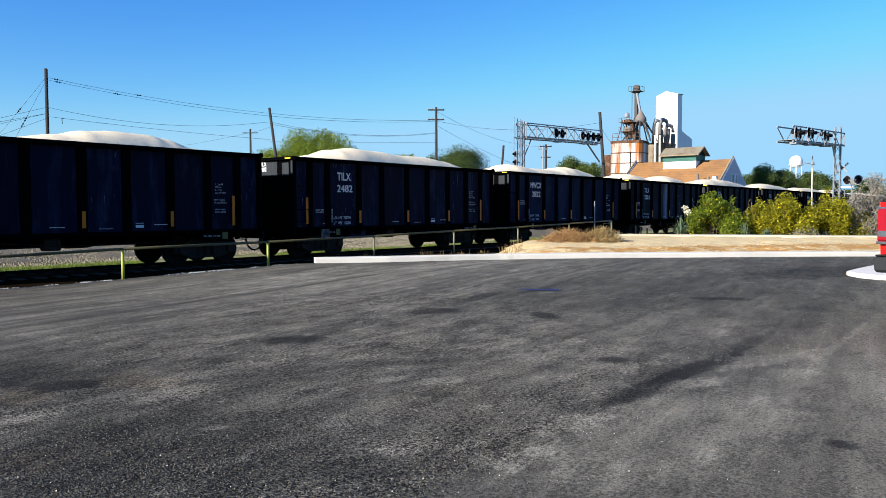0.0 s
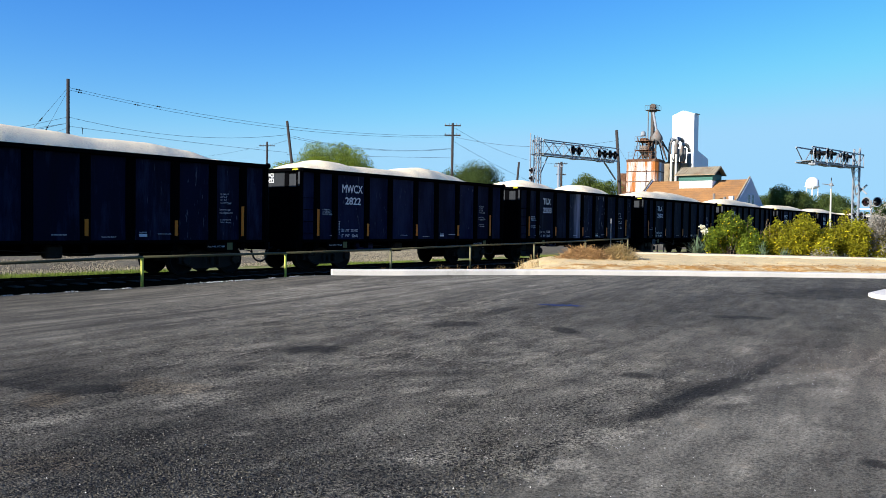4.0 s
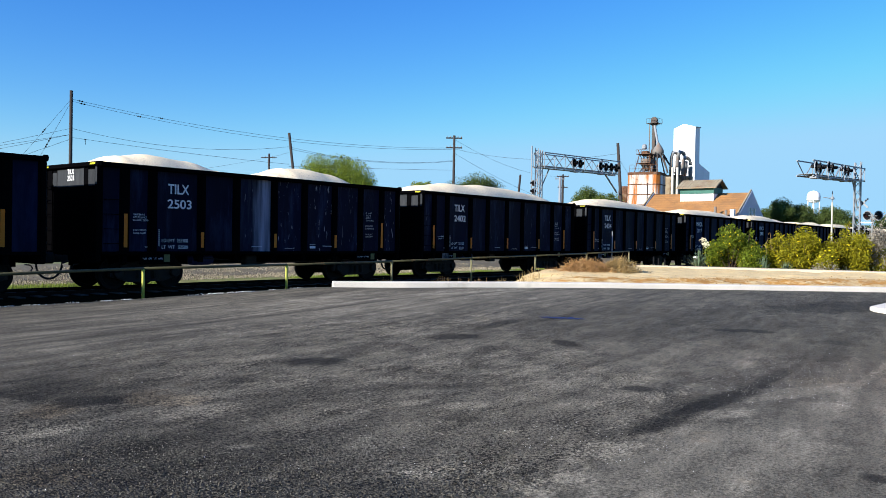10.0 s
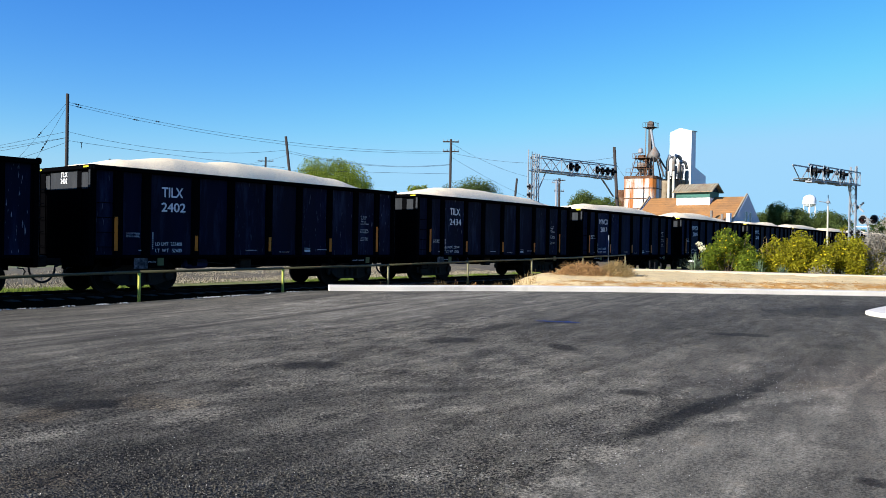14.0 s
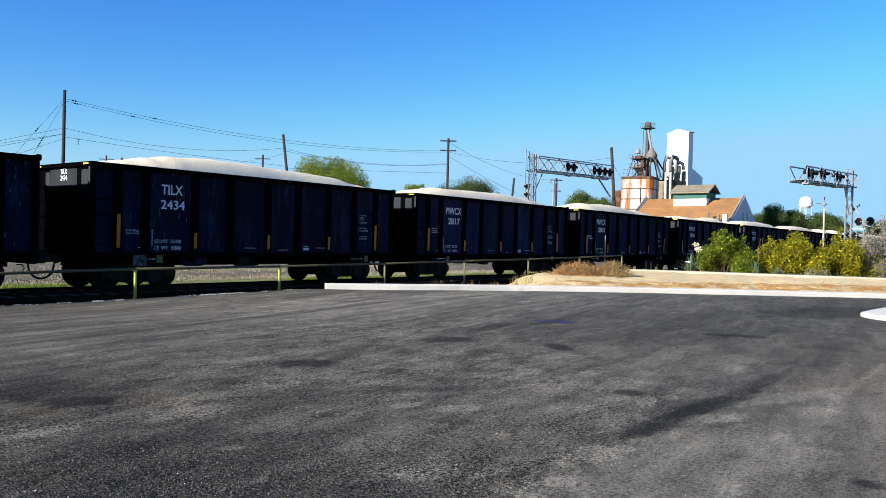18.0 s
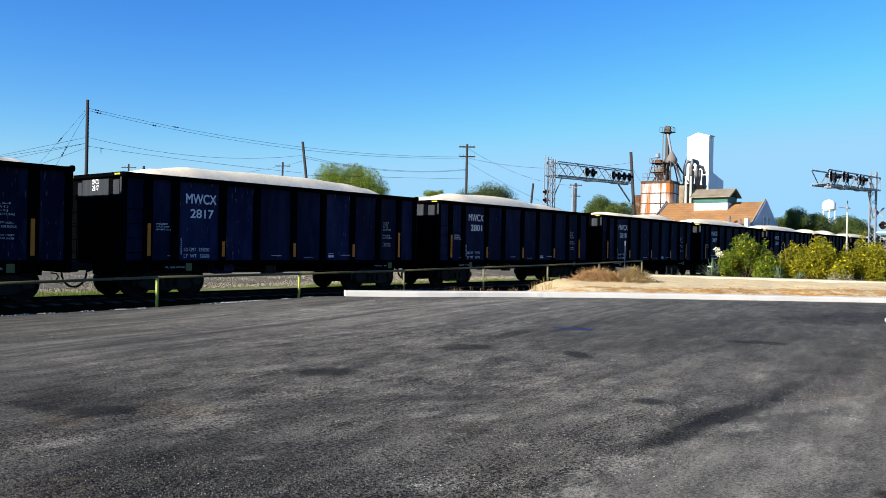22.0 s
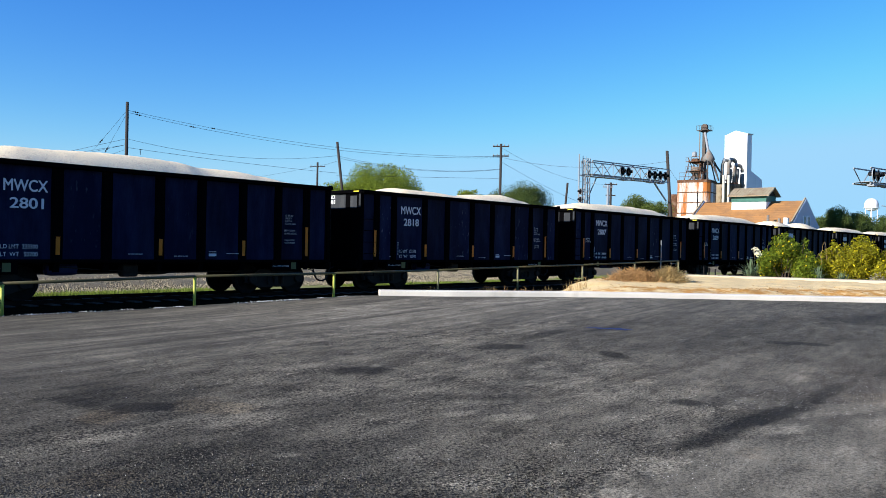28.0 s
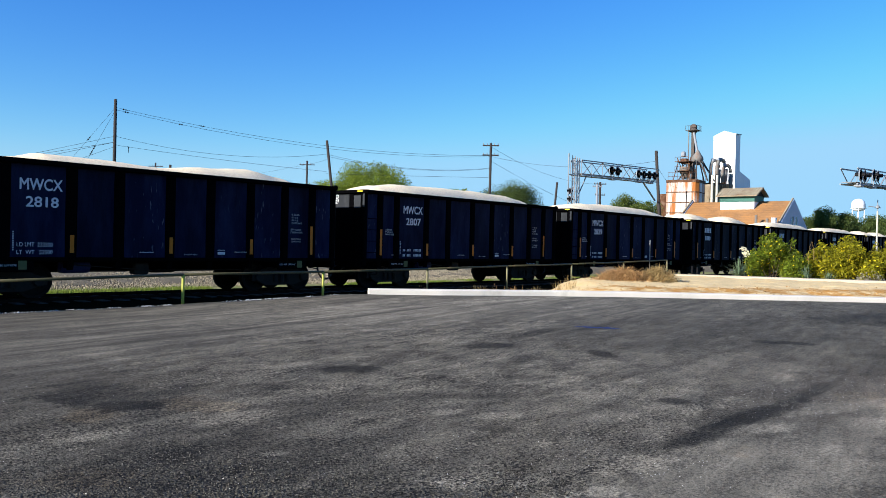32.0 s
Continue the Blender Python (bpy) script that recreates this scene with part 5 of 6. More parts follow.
def strain_insulator(a, b, drop, u):
    """Two black beads threaded on a wire from a to b, at a share u of its length."""
    def at(w):
        return a.lerp(b, w) - Vector((0, 0, drop * 4 * w * (1 - w)))
    span = 0.24 / (b - a).length
    g = Geo()
    g.tube([at(u + span * (k / 4 - 1)) for k in range(9)], 0.02, 6)
    for k in (-0.35, 0.35):
        p, q = at(u + span * (k - 0.22)), at(u + span * (k + 0.22))
        g.rod(p, p.lerp(q, 0.5), 0.025, 0.07, 8).rod(p.lerp(q, 0.5), q, 0.07, 0.025, 8)
    single("strain_insulator", g, "signal_black", "small black strain insulator threaded on a wire", "insulator", group="insulators on the wires")


strain_insulator(*TOP[0], 0.193)
strain_insulator(*TOP[1], 0.144)
strain_insulator(*TOP[0], 0.02)
strain_insulator(*TOP[1], 0.024)
strain_insulator(*GUYS[0], 0.03, 0.41)
strain_insulator(*GUYS[1], 0.03, 0.48)
strain_insulator(*GUYS[1], 0.03, 0.55)
g = Geo().rod((0, 0, 0), (0.02, 0, -0.42), 0.03, 0.02, n=6).rod((-0.1, 0, 0.0), (0.12, 0, -0.02), 0.025, n=6)
single("cable_clamp", g, "signal_black", "small black clamp hanging from a wire", "cable clamp", pose(29.45, 57.33, 8.42))


# ---- cantilever signal bridges over the road crossing ----
def flasher(parent, x, z, y=0.0, turn=0.0, size=1.0):
    """A round target with hoods and lenses to both sides, facing along y before its turn."""
    at = pose(x, y, z, 0, 0, turn) @ Matrix.Diagonal((size, size, size, 1))
    f = part("target", Geo().lathe([(0.29, -0.012), (0.3, 0), (0.29, 0.012)], 24, "y"), "signal_black", parent, "black round signal target", at)
    part("rim", Geo().lathe([(0.262, -0.02), (0.315, -0.024), (0.315, 0.024), (0.262, 0.02), (0.262, -0.02)], 24, "y"), "galvanised", f)
    for d in (-1, 1):
        g, n = Geo(), 14
        ring = [(0.13 * math.cos(a), 0.13 * math.sin(a)) for a in [math.pi * i / n * 1.3 - 0.15 * math.pi for i in range(n + 1)]]
        v = [(c, d * 0.02, s) for c, s in ring] + [(c, d * 0.24, s) for c, s in ring]
        v += [(c * 0.92, d * 0.02, s * 0.92) for c, s in ring] + [(c * 0.92, d * 0.24, s * 0.92) for c, s in ring]
        m = n + 1
        g.add(v, [(i, i + 1, m + i + 1, m + i) for i in range(n)] + [(2 * m + i, 3 * m + i, 3 * m + i + 1, 2 * m + i + 1) for i in range(n)] + [(m + i, m + i + 1, 3 * m + i + 1, 3 * m + i) for i in range(n)])
        part("hood", g, "signal_black", f)
        part("lens", Geo().lathe([(0.12, -0.01), (0.11, d * 0.03), (0.02, d * 0.05)], 14, "y", (0, d * 0.03, 0)), "signal_red", f, "dark red lens")


def cantilever(x, y, base, mast_top, reach, z0, z1, depth, lights, label):
    """A lattice mast with a truss arm; reach: signed length along x, z0, z1: underside at the mast and at the tip."""
    c = thing("signal_bridge", label, "railway signal", pose(x, y, base), group="signal bridges over the crossing")
    top = mast_top - base
    for dx in (-0.15, 0.15):
        for dy in (-0.2, 0.2):
            part("mast_leg", Geo().rod((dx, dy, -0.1), (dx * 0.8, dy * 0.8, top), 0.042, n=8), "galvanised", c)
    n = 13
    for i in range(n):
        za, zb = top * i / n, top * (i + 1) / n
        g = Geo()
        for dy in (-0.2, 0.2):
            g.rod((-0.14, dy, za), (0.14, dy, zb), 0.018, n=5)
        g.rod((-0.14, -0.2, za), (-0.14, 0.2, zb), 0.018, n=5)
        g.rod((0.14, -0.2, zb), (0.14, 0.2, za), 0.018, n=5)
        part("lattice", g, "galvanised", c)
    lad = -0.42 if reach > 0 else 0.42
    for dx in (lad - 0.17, lad + 0.17):
        part("ladder_rail", Geo().rod((dx, -0.1, 0), (dx, -0.1, top + 0.1), 0.022, n=6), "galvanised", c)
    for i in range(int(top / 0.32)):
        part("ladder_rung", Geo().rod((lad - 0.17, -0.1, 0.3 + i * 0.32), (lad + 0.17, -0.1, 0.3 + i * 0.32), 0.014, n=5), "galvanised", c)
    zl, zr = z0 - base, z1 - base
    m = 8
    for dy in (-0.4, 0.4):
        part("lower_chord", Geo().beam((0, dy, zl), (reach, dy, zr), 0.075), "galvanised", c)
        part("upper_chord", Geo().beam((0, dy, zl + depth), (reach, dy, zr + depth), 0.065), "galvanised", c)
    for i in range(m):
        xa, xb = reach * i / m, reach * (i + 1) / m
        fa, fb = zl + (zr - zl) * i / m, zl + (zr - zl) * (i + 1) / m
        g = Geo()
        for dy in (-0.4, 0.4):
            if i % 2:
                g.rod((xa, dy, fa), (xb, dy, fb + depth), 0.028, n=5)
            else:
                g.rod((xa, dy, fa + depth), (xb, dy, fb), 0.028, n=5)
            if i % 2 == 0:
                g.rod((xa, dy, fa), (xa, dy, fa + depth), 0.022, n=5)
        g.rod((xa, -0.4, fa), (xb, 0.4, fb), 0.022, n=5)
        part("brace", g, "galvanised", c)
    part("walkway", Geo().box(min(0, reach), max(0, reach), -0.36, 0.36, -0.012, 0.012), "galvanised", c, "grey steel grating walkway", pose(0, 0, zl + 0.09, 0, -math.degrees(math.atan((zr - zl) / reach)), 0))
    part("stay", Geo().rod((0, 0, zl - 1.7), (reach * 0.12, 0, zl), 0.04, n=6), "galvanised", c)
    for i, (lx, lz) in enumerate(lights):
        px, pz = lx - x, lz - base
        part("light_bar", Geo().rod((px, -0.45, pz - 0.5), (px, -0.45, pz + 0.35), 0.035, n=6), "galvanised", c)
        part("light_arm", Geo().rod((px - 0.42, -0.5, pz), (px + 0.42, -0.5, pz), 0.03, n=6), "galvanised", c)
        flasher(c, px - 0.4, pz, -0.55)
        flasher(c, px + 0.4, pz, -0.55)
        part("junction_box", Geo().box(px - 0.3, px + 0.3, -0.55, -0.2, zl + (zr - zl) * px / reach - 0.16, zl + (zr - zl) * px / reach - 0.05, 0.02), "galvanised", c)
    return c


first = cantilever(43.5, 27.2, -0.1, 7.3, 10.3, 6.23, 6.53, 0.92, [(47.4, 6.78), (51.1, 6.85), (52.7, 6.9)], "grey steel cantilever signal bridge with black round flashers")
part("side_post", Geo().rod((-0.85, 0.0, -0.1), (-0.85, 0.0, 7.6), 0.04, n=8), "galvanised", first)
for z in (4.75, 5.25):
    flasher(first, -0.95, z, -0.2, 60, 0.7)
part("side_bar", Geo().rod((-0.85, 0, 4.75), (-0.95, -0.2, 4.75), 0.025, n=6).rod((-0.85, 0, 5.25), (-0.95, -0.2, 5.25), 0.025, n=6), "galvanised", first)
part("side_bar", Geo().rod((-0.85, 0, 6.3), (0, 0, 6.3), 0.03, n=6), "galvanised", first)
part("tip_stay", Geo().beam((9.0, 0, 6.5), (14.85, 2.0, 5.6), 0.09), "galvanised", first, "grey stay from the arm to a wooden pole")
second = cantilever(57.0, 11.6, 0.0, 6.95, -12.4, 5.74, 5.22, 0.8, [(45.0, 5.66), (47.6, 5.86), (51.3, 5.98)], "grey steel cantilever signal bridge standing behind flowering bushes")

# crossing flashers low on the second mast
cross = thing("crossing_signal", "black twin crossing flashers on a grey post", "crossing signal", pose(57.0, 11.15, -0.14))
part("post", Geo().rod((0, -0.45, 0), (0, -0.45, 3.8), 0.05, n=10), "galvanised", cross)
for dy in (-0.14, -0.78):
    flasher(cross, 0.1, 3.68, dy, 62, 1.0)
    flasher(cross, 0.1, 2.8, dy * 0.6 + 0.55, 35, 0.85)
part("crossbar", Geo().rod((0, -0.1, 3.68), (0, -0.82, 3.68), 0.03, n=6), "galvanised", cross)
part("crossbar", Geo().rod((0, 0.5, 2.8), (0, -0.5, 2.8), 0.03, n=6), "galvanised", cross)
part("name_board", Geo().box(-0.05, -0.01, -0.5, 0.3, 3.2, 3.28), "white_paint", cross, "narrow white board")
for turn in (0.785, -0.785):
    part("crossbuck", Geo().beam((0.2, -0.3 - 0.42 * math.cos(turn), 4.35 - 0.42 * math.sin(turn)), (0.2, -0.3 + 0.42 * math.cos(turn), 4.35 + 0.42 * math.sin(turn)), 0.1), "galvanised", second, "grey crossbuck blade seen from behind")
lamp_pole = thing("weather_post", "slim cream steel post with small instruments", "post", pose(49.8, 11.43, -0.14))
part("post", Geo().rod((0, 0, 0), (0, 0, 4.2), 0.055, 0.045, n=10), "post_cream", lamp_pole)
part("tip", Geo().rod((0, 0, 4.2), (0, 0, 4.85), 0.025, n=6), "galvanised", lamp_pole)
part("arm", Geo().rod((-0.32, 0.4, 4.48), (0.1, -0.12, 4.4), 0.025, n=6), "galvanised", lamp_pole)
part("instrument", Geo().lathe([(0.02, 0), (0.1, 0.03), (0.1, 0.15), (0.02, 0.2)], 10, at=(0, 0, 4.35)), "galvanised", lamp_pole)
single("marker_post", Geo().rod((0, 0, 0), (0, 0, 2.25), 0.026, n=8), "galvanised", "thin pale grey marker post behind the fence", "marker post", pose(38.3, 19.38, -0.12))

# ---- gable building with a roof monitor ----
hall = thing("mill_building", "pale gabled building with a rust brown roof", "building", pose(86.0, 33.1, -0.14))
HY, RIDGE, EAVE, HX = 5.45, 7.0, 3.4, 6.0
gable = [(-HX + 0.3, 0), (HX - 0.3, 0), (HX - 0.3, EAVE + 0.1), (0, RIDGE + 0.35), (-HX + 0.3, EAVE + 0.1)]
for side in (-1, 1):
    part("gable_wall", Geo().prism(gable, side * HY - 0.15, side * HY + 0.15), "gable_paint", hall, "pale gable wall, coloured blue-grey for shade")
    part("coping", Geo().beam((-HX + 0.1, side * HY, EAVE + 0.15), (0, side * HY, RIDGE + 0.42), 0.13), "roof_tin", hall)
    part("coping", Geo().beam((HX - 0.1, side * HY, EAVE + 0.15), (0, side * HY, RIDGE + 0.42), 0.13), "roof_tin", hall)
for side in (-1, 1):
    part("side_wall", Geo().box(side * (HX - 0.45) - 0.15, side * (HX - 0.45) + 0.15, -HY + 0.15, HY - 0.15, 0, EAVE), "white_paint", hall)
    out = [(0, RIDGE), (side * HX, EAVE - 0.1), (side * HX, EAVE + 0.06), (0, RIDGE + 0.16)]
    part("roof", Geo().prism(out, -HY + 0.17, HY - 0.17), "roof_brown", hall, "rust brown shingle roof slope")
for i in range(14):
    u = (i + 0.5) / 14
    for side in (-1,):
        x, z = side * HX * u, RIDGE + 0.17 - (RIDGE - EAVE + 0.1) * u
        part("shingle_course", Geo().beam((x, -HY + 0.18, z), (x, HY - 0.18, z), 0.035), "roof_brown", hall)
for x in (-0.6, 0.6):
    w = part("window", Geo().box(x - 0.32, x + 0.32, -HY - 0.19, -HY - 0.13, 3.9, 5.5), "glass_dark", hall, "tall dark gable window")
    part("window_frame", Geo().box(x - 0.4, x - 0.32, -HY - 0.21, -HY - 0.14, 3.85, 5.55).box(x + 0.32, x + 0.4, -HY - 0.21, -HY - 0.14, 3.85, 5.55), "white_paint", w)
# roof monitor
mx, my = -1.5, -0.4
mon = part("monitor_base", Geo().box(mx, mx + 2.6, my - 1.65, my + 2.0, 5.7, 7.12), "white_paint", hall, "white boarded monitor base")
part("green_wall", Geo().box(mx - 0.04, mx + 2.62, my - 1.69, my + 2.04, 7.05, 7.75), "green_board", mon, "dark green louvred wall")
for i in range(4):
    part("board", Geo().box(mx - 0.07, mx - 0.03, my - 1.68, my + 2.03, 7.08 + i * 0.16, 7.2 + i * 0.16), "green_board", mon)
roof_out = [(mx - 0.5, 7.7), (mx + 1.3, 8.62), (mx + 3.0, 7.74), (mx + 3.0, 7.64), (mx + 1.3, 8.5), (mx - 0.5, 7.6)]
part("monitor_roof", Geo().prism(roof_out, my - 2.1, my + 2.3), "roof_tin", mon, "weathered tin roof")
for i in range(15):
    y = my - 2.05 + i * 0.305
    part("roof_seam", Geo().beam((mx - 0.58, y, 7.69), (mx + 1.28, y, 8.63), 0.035), "roof_tin", mon)
part("gable_board", Geo().prism([(mx, 7.7), (mx + 2.6, 7.7), (mx + 1.3, 8.45)], my - 1.72, my - 1.68), "signal_black", mon, "dark open gable end")
for yy, zz in ((-3.4, 4.75), (-4.5, 4.4)):
    part("roof_vent", Geo().rod((-4.6, yy, zz - 0.5), (-4.6, yy, zz + 0.75), 0.14, n=8), "duct", hall)
part("chimney", Geo().box(-5.2, -4.7, -5.5, -5.1, 3.4, 5.2, 0.02), "white_paint", hall)

# ---- grain elevator ----
bin_ = thing("grain_bin", "rust-streaked white steel grain bin with band hoops", "grain bin", pose(98.3, 44.95, -0.14, 0, 0, 10.5))
outline = [(0.85 * a, 0.85 * b) for a, b in ((-2.35, -2.0), (-1.9, -2.4), (1.9, -2.4), (2.3, -2.0), (2.3, 2.0), (1.9, 2.4), (-1.9, 2.4), (-2.35, 2.0))]
part("wall", Geo().prism(outline, 0, 10.7, axis="z"), "tank_white", bin_)
for i in range(8):
    z = 1.2 + i * 1.32
    part("hoop", Geo().prism([(x * 1.02, y * 1.02) for x, y in outline], z, z + 0.12, axis="z"), "rust", bin_, "rusty band hoop")
part("rim", Geo().prism([(x * 1.025, y * 1.025) for x, y in outline], 10.42, 10.75, axis="z"), "rust", bin_, "rusted top band")
part("stair_pipe", Geo().rod((-2.0, -0.6, 6.0), (-2.0, -0.6, 9.3), 0.06, n=6), "signal_black", bin_)
for i in range(7):
    a = i / 6
    part("handrail_post", Geo().rod((-1.8, -1.8 + 3.6 * a, 10.75), (-1.8, -1.8 + 3.6 * a, 11.7), 0.02, n=5), "rust", bin_)
part("handrail", Geo().rod((-1.8, -1.8, 11.7), (-1.8, 1.8, 11.7), 0.022, n=5), "rust", bin_)
part("handrail", Geo().rod((-1.8, -1.8, 11.2), (-1.8, 1.8, 11.2), 0.022, n=5), "rust", bin_)
single("annex_bin", Geo().lathe([(1.0, 0), (1.0, 8.8), (0.7, 9.1)], 14), "rust", "small rusted steel bin beside the white bin", "grain bin", pose(98.4, 47.9, -0.14))

leg = thing("elevator_leg", "tall rusty elevator leg with distributor and spouts", "grain elevator", pose(101.5, 45.5, -0.14))
part("casing", Geo().box(-0.22, 0.22, -0.2, 0.2, 0, 17.6), "leg_steel", leg, "weathered dark grey leg casing")
part("second_casing", Geo().rod((-0.5, 0.45, 8), (-0.45, 0.45, 17.5), 0.07, n=8), "duct", leg)
part("head", Geo().box(-0.42, 0.42, -0.4, 0.4, 17.4, 17.95, 0.1), "leg_steel", leg)
part("head_wheel", Geo().lathe([(0.1, -0.25), (0.42, -0.2), (0.42, 0.2), (0.1, 0.25)], 16, "x", (0, 0, 18.1)), "leg_steel", leg)
part("platform", Geo().box(-0.78, 0.78, -0.78, 0.78, 17.6, 17.66), "leg_steel", leg)
for i in range(5):
    a = i / 4 * 1.56 - 0.78
    part("rail_post", Geo().rod((-0.78, a, 17.65), (-0.78, a, 18.25), 0.02, n=5), "leg_steel", leg)
    part("rail_post", Geo().rod((a, -0.78, 17.65), (a, -0.78, 18.25), 0.02, n=5), "leg_steel", leg)
part("top_rail", Geo().rod((-0.78, -0.78, 18.25), (-0.78, 0.78, 18.25), 0.022, n=5).rod((-0.78, -0.78, 18.25), (0.78, -0.78, 18.25), 0.022, n=5), "leg_steel", leg)
part("feed_spout", Geo().rod((-0.3, -0.2, 17.3), (-1.3, -1.15, 14.6), 0.16, n=10), "galvanised", leg, "pale round feed spout")
dist = part("distributor", Geo().lathe([(0.08, 14.9), (0.2, 14.75), (0.7, 13.9), (0.76, 13.6), (0.55, 13.25), (0.25, 12.9)], 18, at=(-1.4, -1.25, 0)), "duct", leg, "cone-shaped grain distributor", smooth=True)
rnd = random.Random(11)
for i in range(11):
    a = i / 11 * 2 * math.pi
    b = 2.0 + 0.7 * math.sin(i * 2.1)
    part("spout", Geo().rod((-1.4 + 0.65 * math.cos(a), -1.25 + 0.65 * math.sin(a), 13.4), (-1.7 + b * math.cos(a), -1.5 + b * math.sin(a), 10.8), 0.085, n=8), "leg_steel", dist)
plat = thing("bin_machinery", "rusty open steel platform with ladders and conveyors", "machinery", pose(99.1, 45.4, 10.6))
for dx, dy in ((-0.9, -0.9), (0.9, -0.9), (-0.9, 0.9), (0.9, 0.9)):
    part("leg", Geo().rod((dx * 1.3, dy * 1.3, 0), (dx * 0.7, dy * 0.7, 2.9), 0.05, n=6), "rust", plat)
for z in (1.3, 2.5):
    part("deck", Geo().box(-1.2, 0.9, -0.95, 0.95, z, z + 0.06), "rust", plat)
    for i in range(6):
        a = -0.92 + i * 0.37
        part("baluster", Geo().rod((-1.18, a, z), (-1.18, a, z + 0.6), 0.02, n=5), "rust", plat)
    part("rail", Geo().rod((-1.18, -0.93, z + 0.6), (-1.18, 0.93, z + 0.6), 0.022, n=5), "rust", plat)
for i in range(9):
    a = [rnd.uniform(-1, 1) for _ in range(4)]
    part("brace", Geo().rod((a[0], a[1], rnd.choice((0, 1.1, 2.2))), (a[2], a[3], rnd.choice((2.2, 3.1))), 0.05, n=5), "rust", plat)
part("motor", Geo().box(-0.6, 0.3, -0.4, 0.5, 2.3, 2.95, 0.1), "rust", plat)
part("hopper", Geo().lathe([(0.75, 1.9), (0.75, 1.2), (0.2, 0.4)], 12, at=(0.2, 0.1, 0)), "duct", plat)
part("gauge", Geo().lathe([(0.25, 3.2), (0.35, 3.3), (0.3, 3.75), (0.1, 3.9)], 10, at=(-0.3, 0.2, 0)), "galvanised", plat)

single("grain_silo", Geo().lathe([(1.9, 0), (1.9, 10.7), (1.95, 10.72), (1.95, 10.9), (1.7, 10.95)], 24), "tan_silo", "tan concrete grain silo with a flat top", "silo", pose(107.4, 44.4, -0.14), smooth="auto")
ducts = thing("dust_cyclones", "curved grey dust ducts on thin pipes", "dust collector", pose(105.5, 43.6, -0.14))
for (dx, dy, top, r, drop) in ((-0.4, 0.4, 14.0, 0.2, 3.2), (0.25, -0.2, 14.1, 0.26, 3.6), (0.8, -0.75, 13.4, 0.22, 3.4)):
    pts = [Vector((dx - 0.5, dy + 0.35, top - drop))] + [Vector((dx - 0.5 + 0.5 * (1 - math.cos(a)), dy + 0.35 - 0.35 * (1 - math.cos(a)), top - 1.0 + math.sin(a))) for a in [i * math.pi / 8 for i in range(9)]]
    g = Geo()
    g.tube(pts, r, 12)
    part("duct", g, "duct", ducts, smooth="auto")
    part("cyclone", Geo().lathe([(r * 1.3, top - 1.2), (r * 1.35, top - 2.2), (r * 0.4, top - 3.8)], 14, at=(dx + 0.5, dy - 0.35, 0)), "duct", ducts, smooth="auto")
    part("cap", Geo().lathe([(r * 1.4, top - 0.1), (r * 0.9, top + 0.2), (0.05, top + 0.3)], 12, at=(dx - 0.2, dy + 0.2, 0)), "galvanised", ducts)
for dx, dy in ((-9.0, -2.9), (-8.7, -3.4)):
    part("down_pipe", Geo().rod((dx, dy, 0), (dx, dy, 11.2), 0.15, n=12), "post_cream", ducts, "cream vertical pipe", smooth="auto")
for i in range(8):
    part("catwalk_post", Geo().rod((-1.5 + i * 0.05, 1.6 - i * 0.42, 10.8), (-1.5 + i * 0.05, 1.6 - i * 0.42, 12.0), 0.03, n=5), "rust", ducts)
part("catwalk", Geo().beam((-1.5, 1.7, 10.8), (-1.1, -1.5, 10.8), 0.2), "rust", ducts)

tower = thing("white_elevator_tower", "tall plain white grain elevator tower", "grain elevator", pose(119.45, 48.6, -0.14))
TW = 1.72
part("shaft", Geo().prism([(-TW, 0), (TW, 0), (TW, 19.4), (0.1, 20.05), (-TW, 19.5)], 0, 1.8, axis="x"), "white_paint", tower)
part("roof_edge", Geo().beam((-0.05, -TW - 0.1, 19.45), (1.9, -TW - 0.1, 19.55), 0.12), "galvanised", tower)
part("lower_shed", Geo().prism([(1.8, 0), (6.2, 0), (6.2, 13.0), (1.8, 14.0)], -TW, TW, axis="y"), "white_paint", tower)

# ---- water tower far off ----
wt = thing("water_tower", "white water tower far beyond the trees", "water tower", pose(512.7, 127.9, -0.14))
part("tank", Geo().lathe([(0.4, 34.4), (1.9, 34.0), (3.3, 32.8), (3.8, 31.0), (3.8, 29.2), (3.2, 27.8), (1.4, 27.2)], 28), "white_paint", wt, smooth=True)
part("balcony", Geo().lathe([(4.3, 28.7), (4.3, 28.9)], 28), "white_paint", wt)
for i in range(6):
    a = i * math.pi / 3 + 0.3
    part("leg", Geo().rod((4.6 * math.cos(a), 4.6 * math.sin(a), 0), (3.5 * math.cos(a), 3.5 * math.sin(a), 28.6), 0.2, n=8), "white_paint", wt)
part("riser", Geo().rod((0, 0, 0), (0, 0, 27.4), 0.5, n=10), "white_paint", wt)


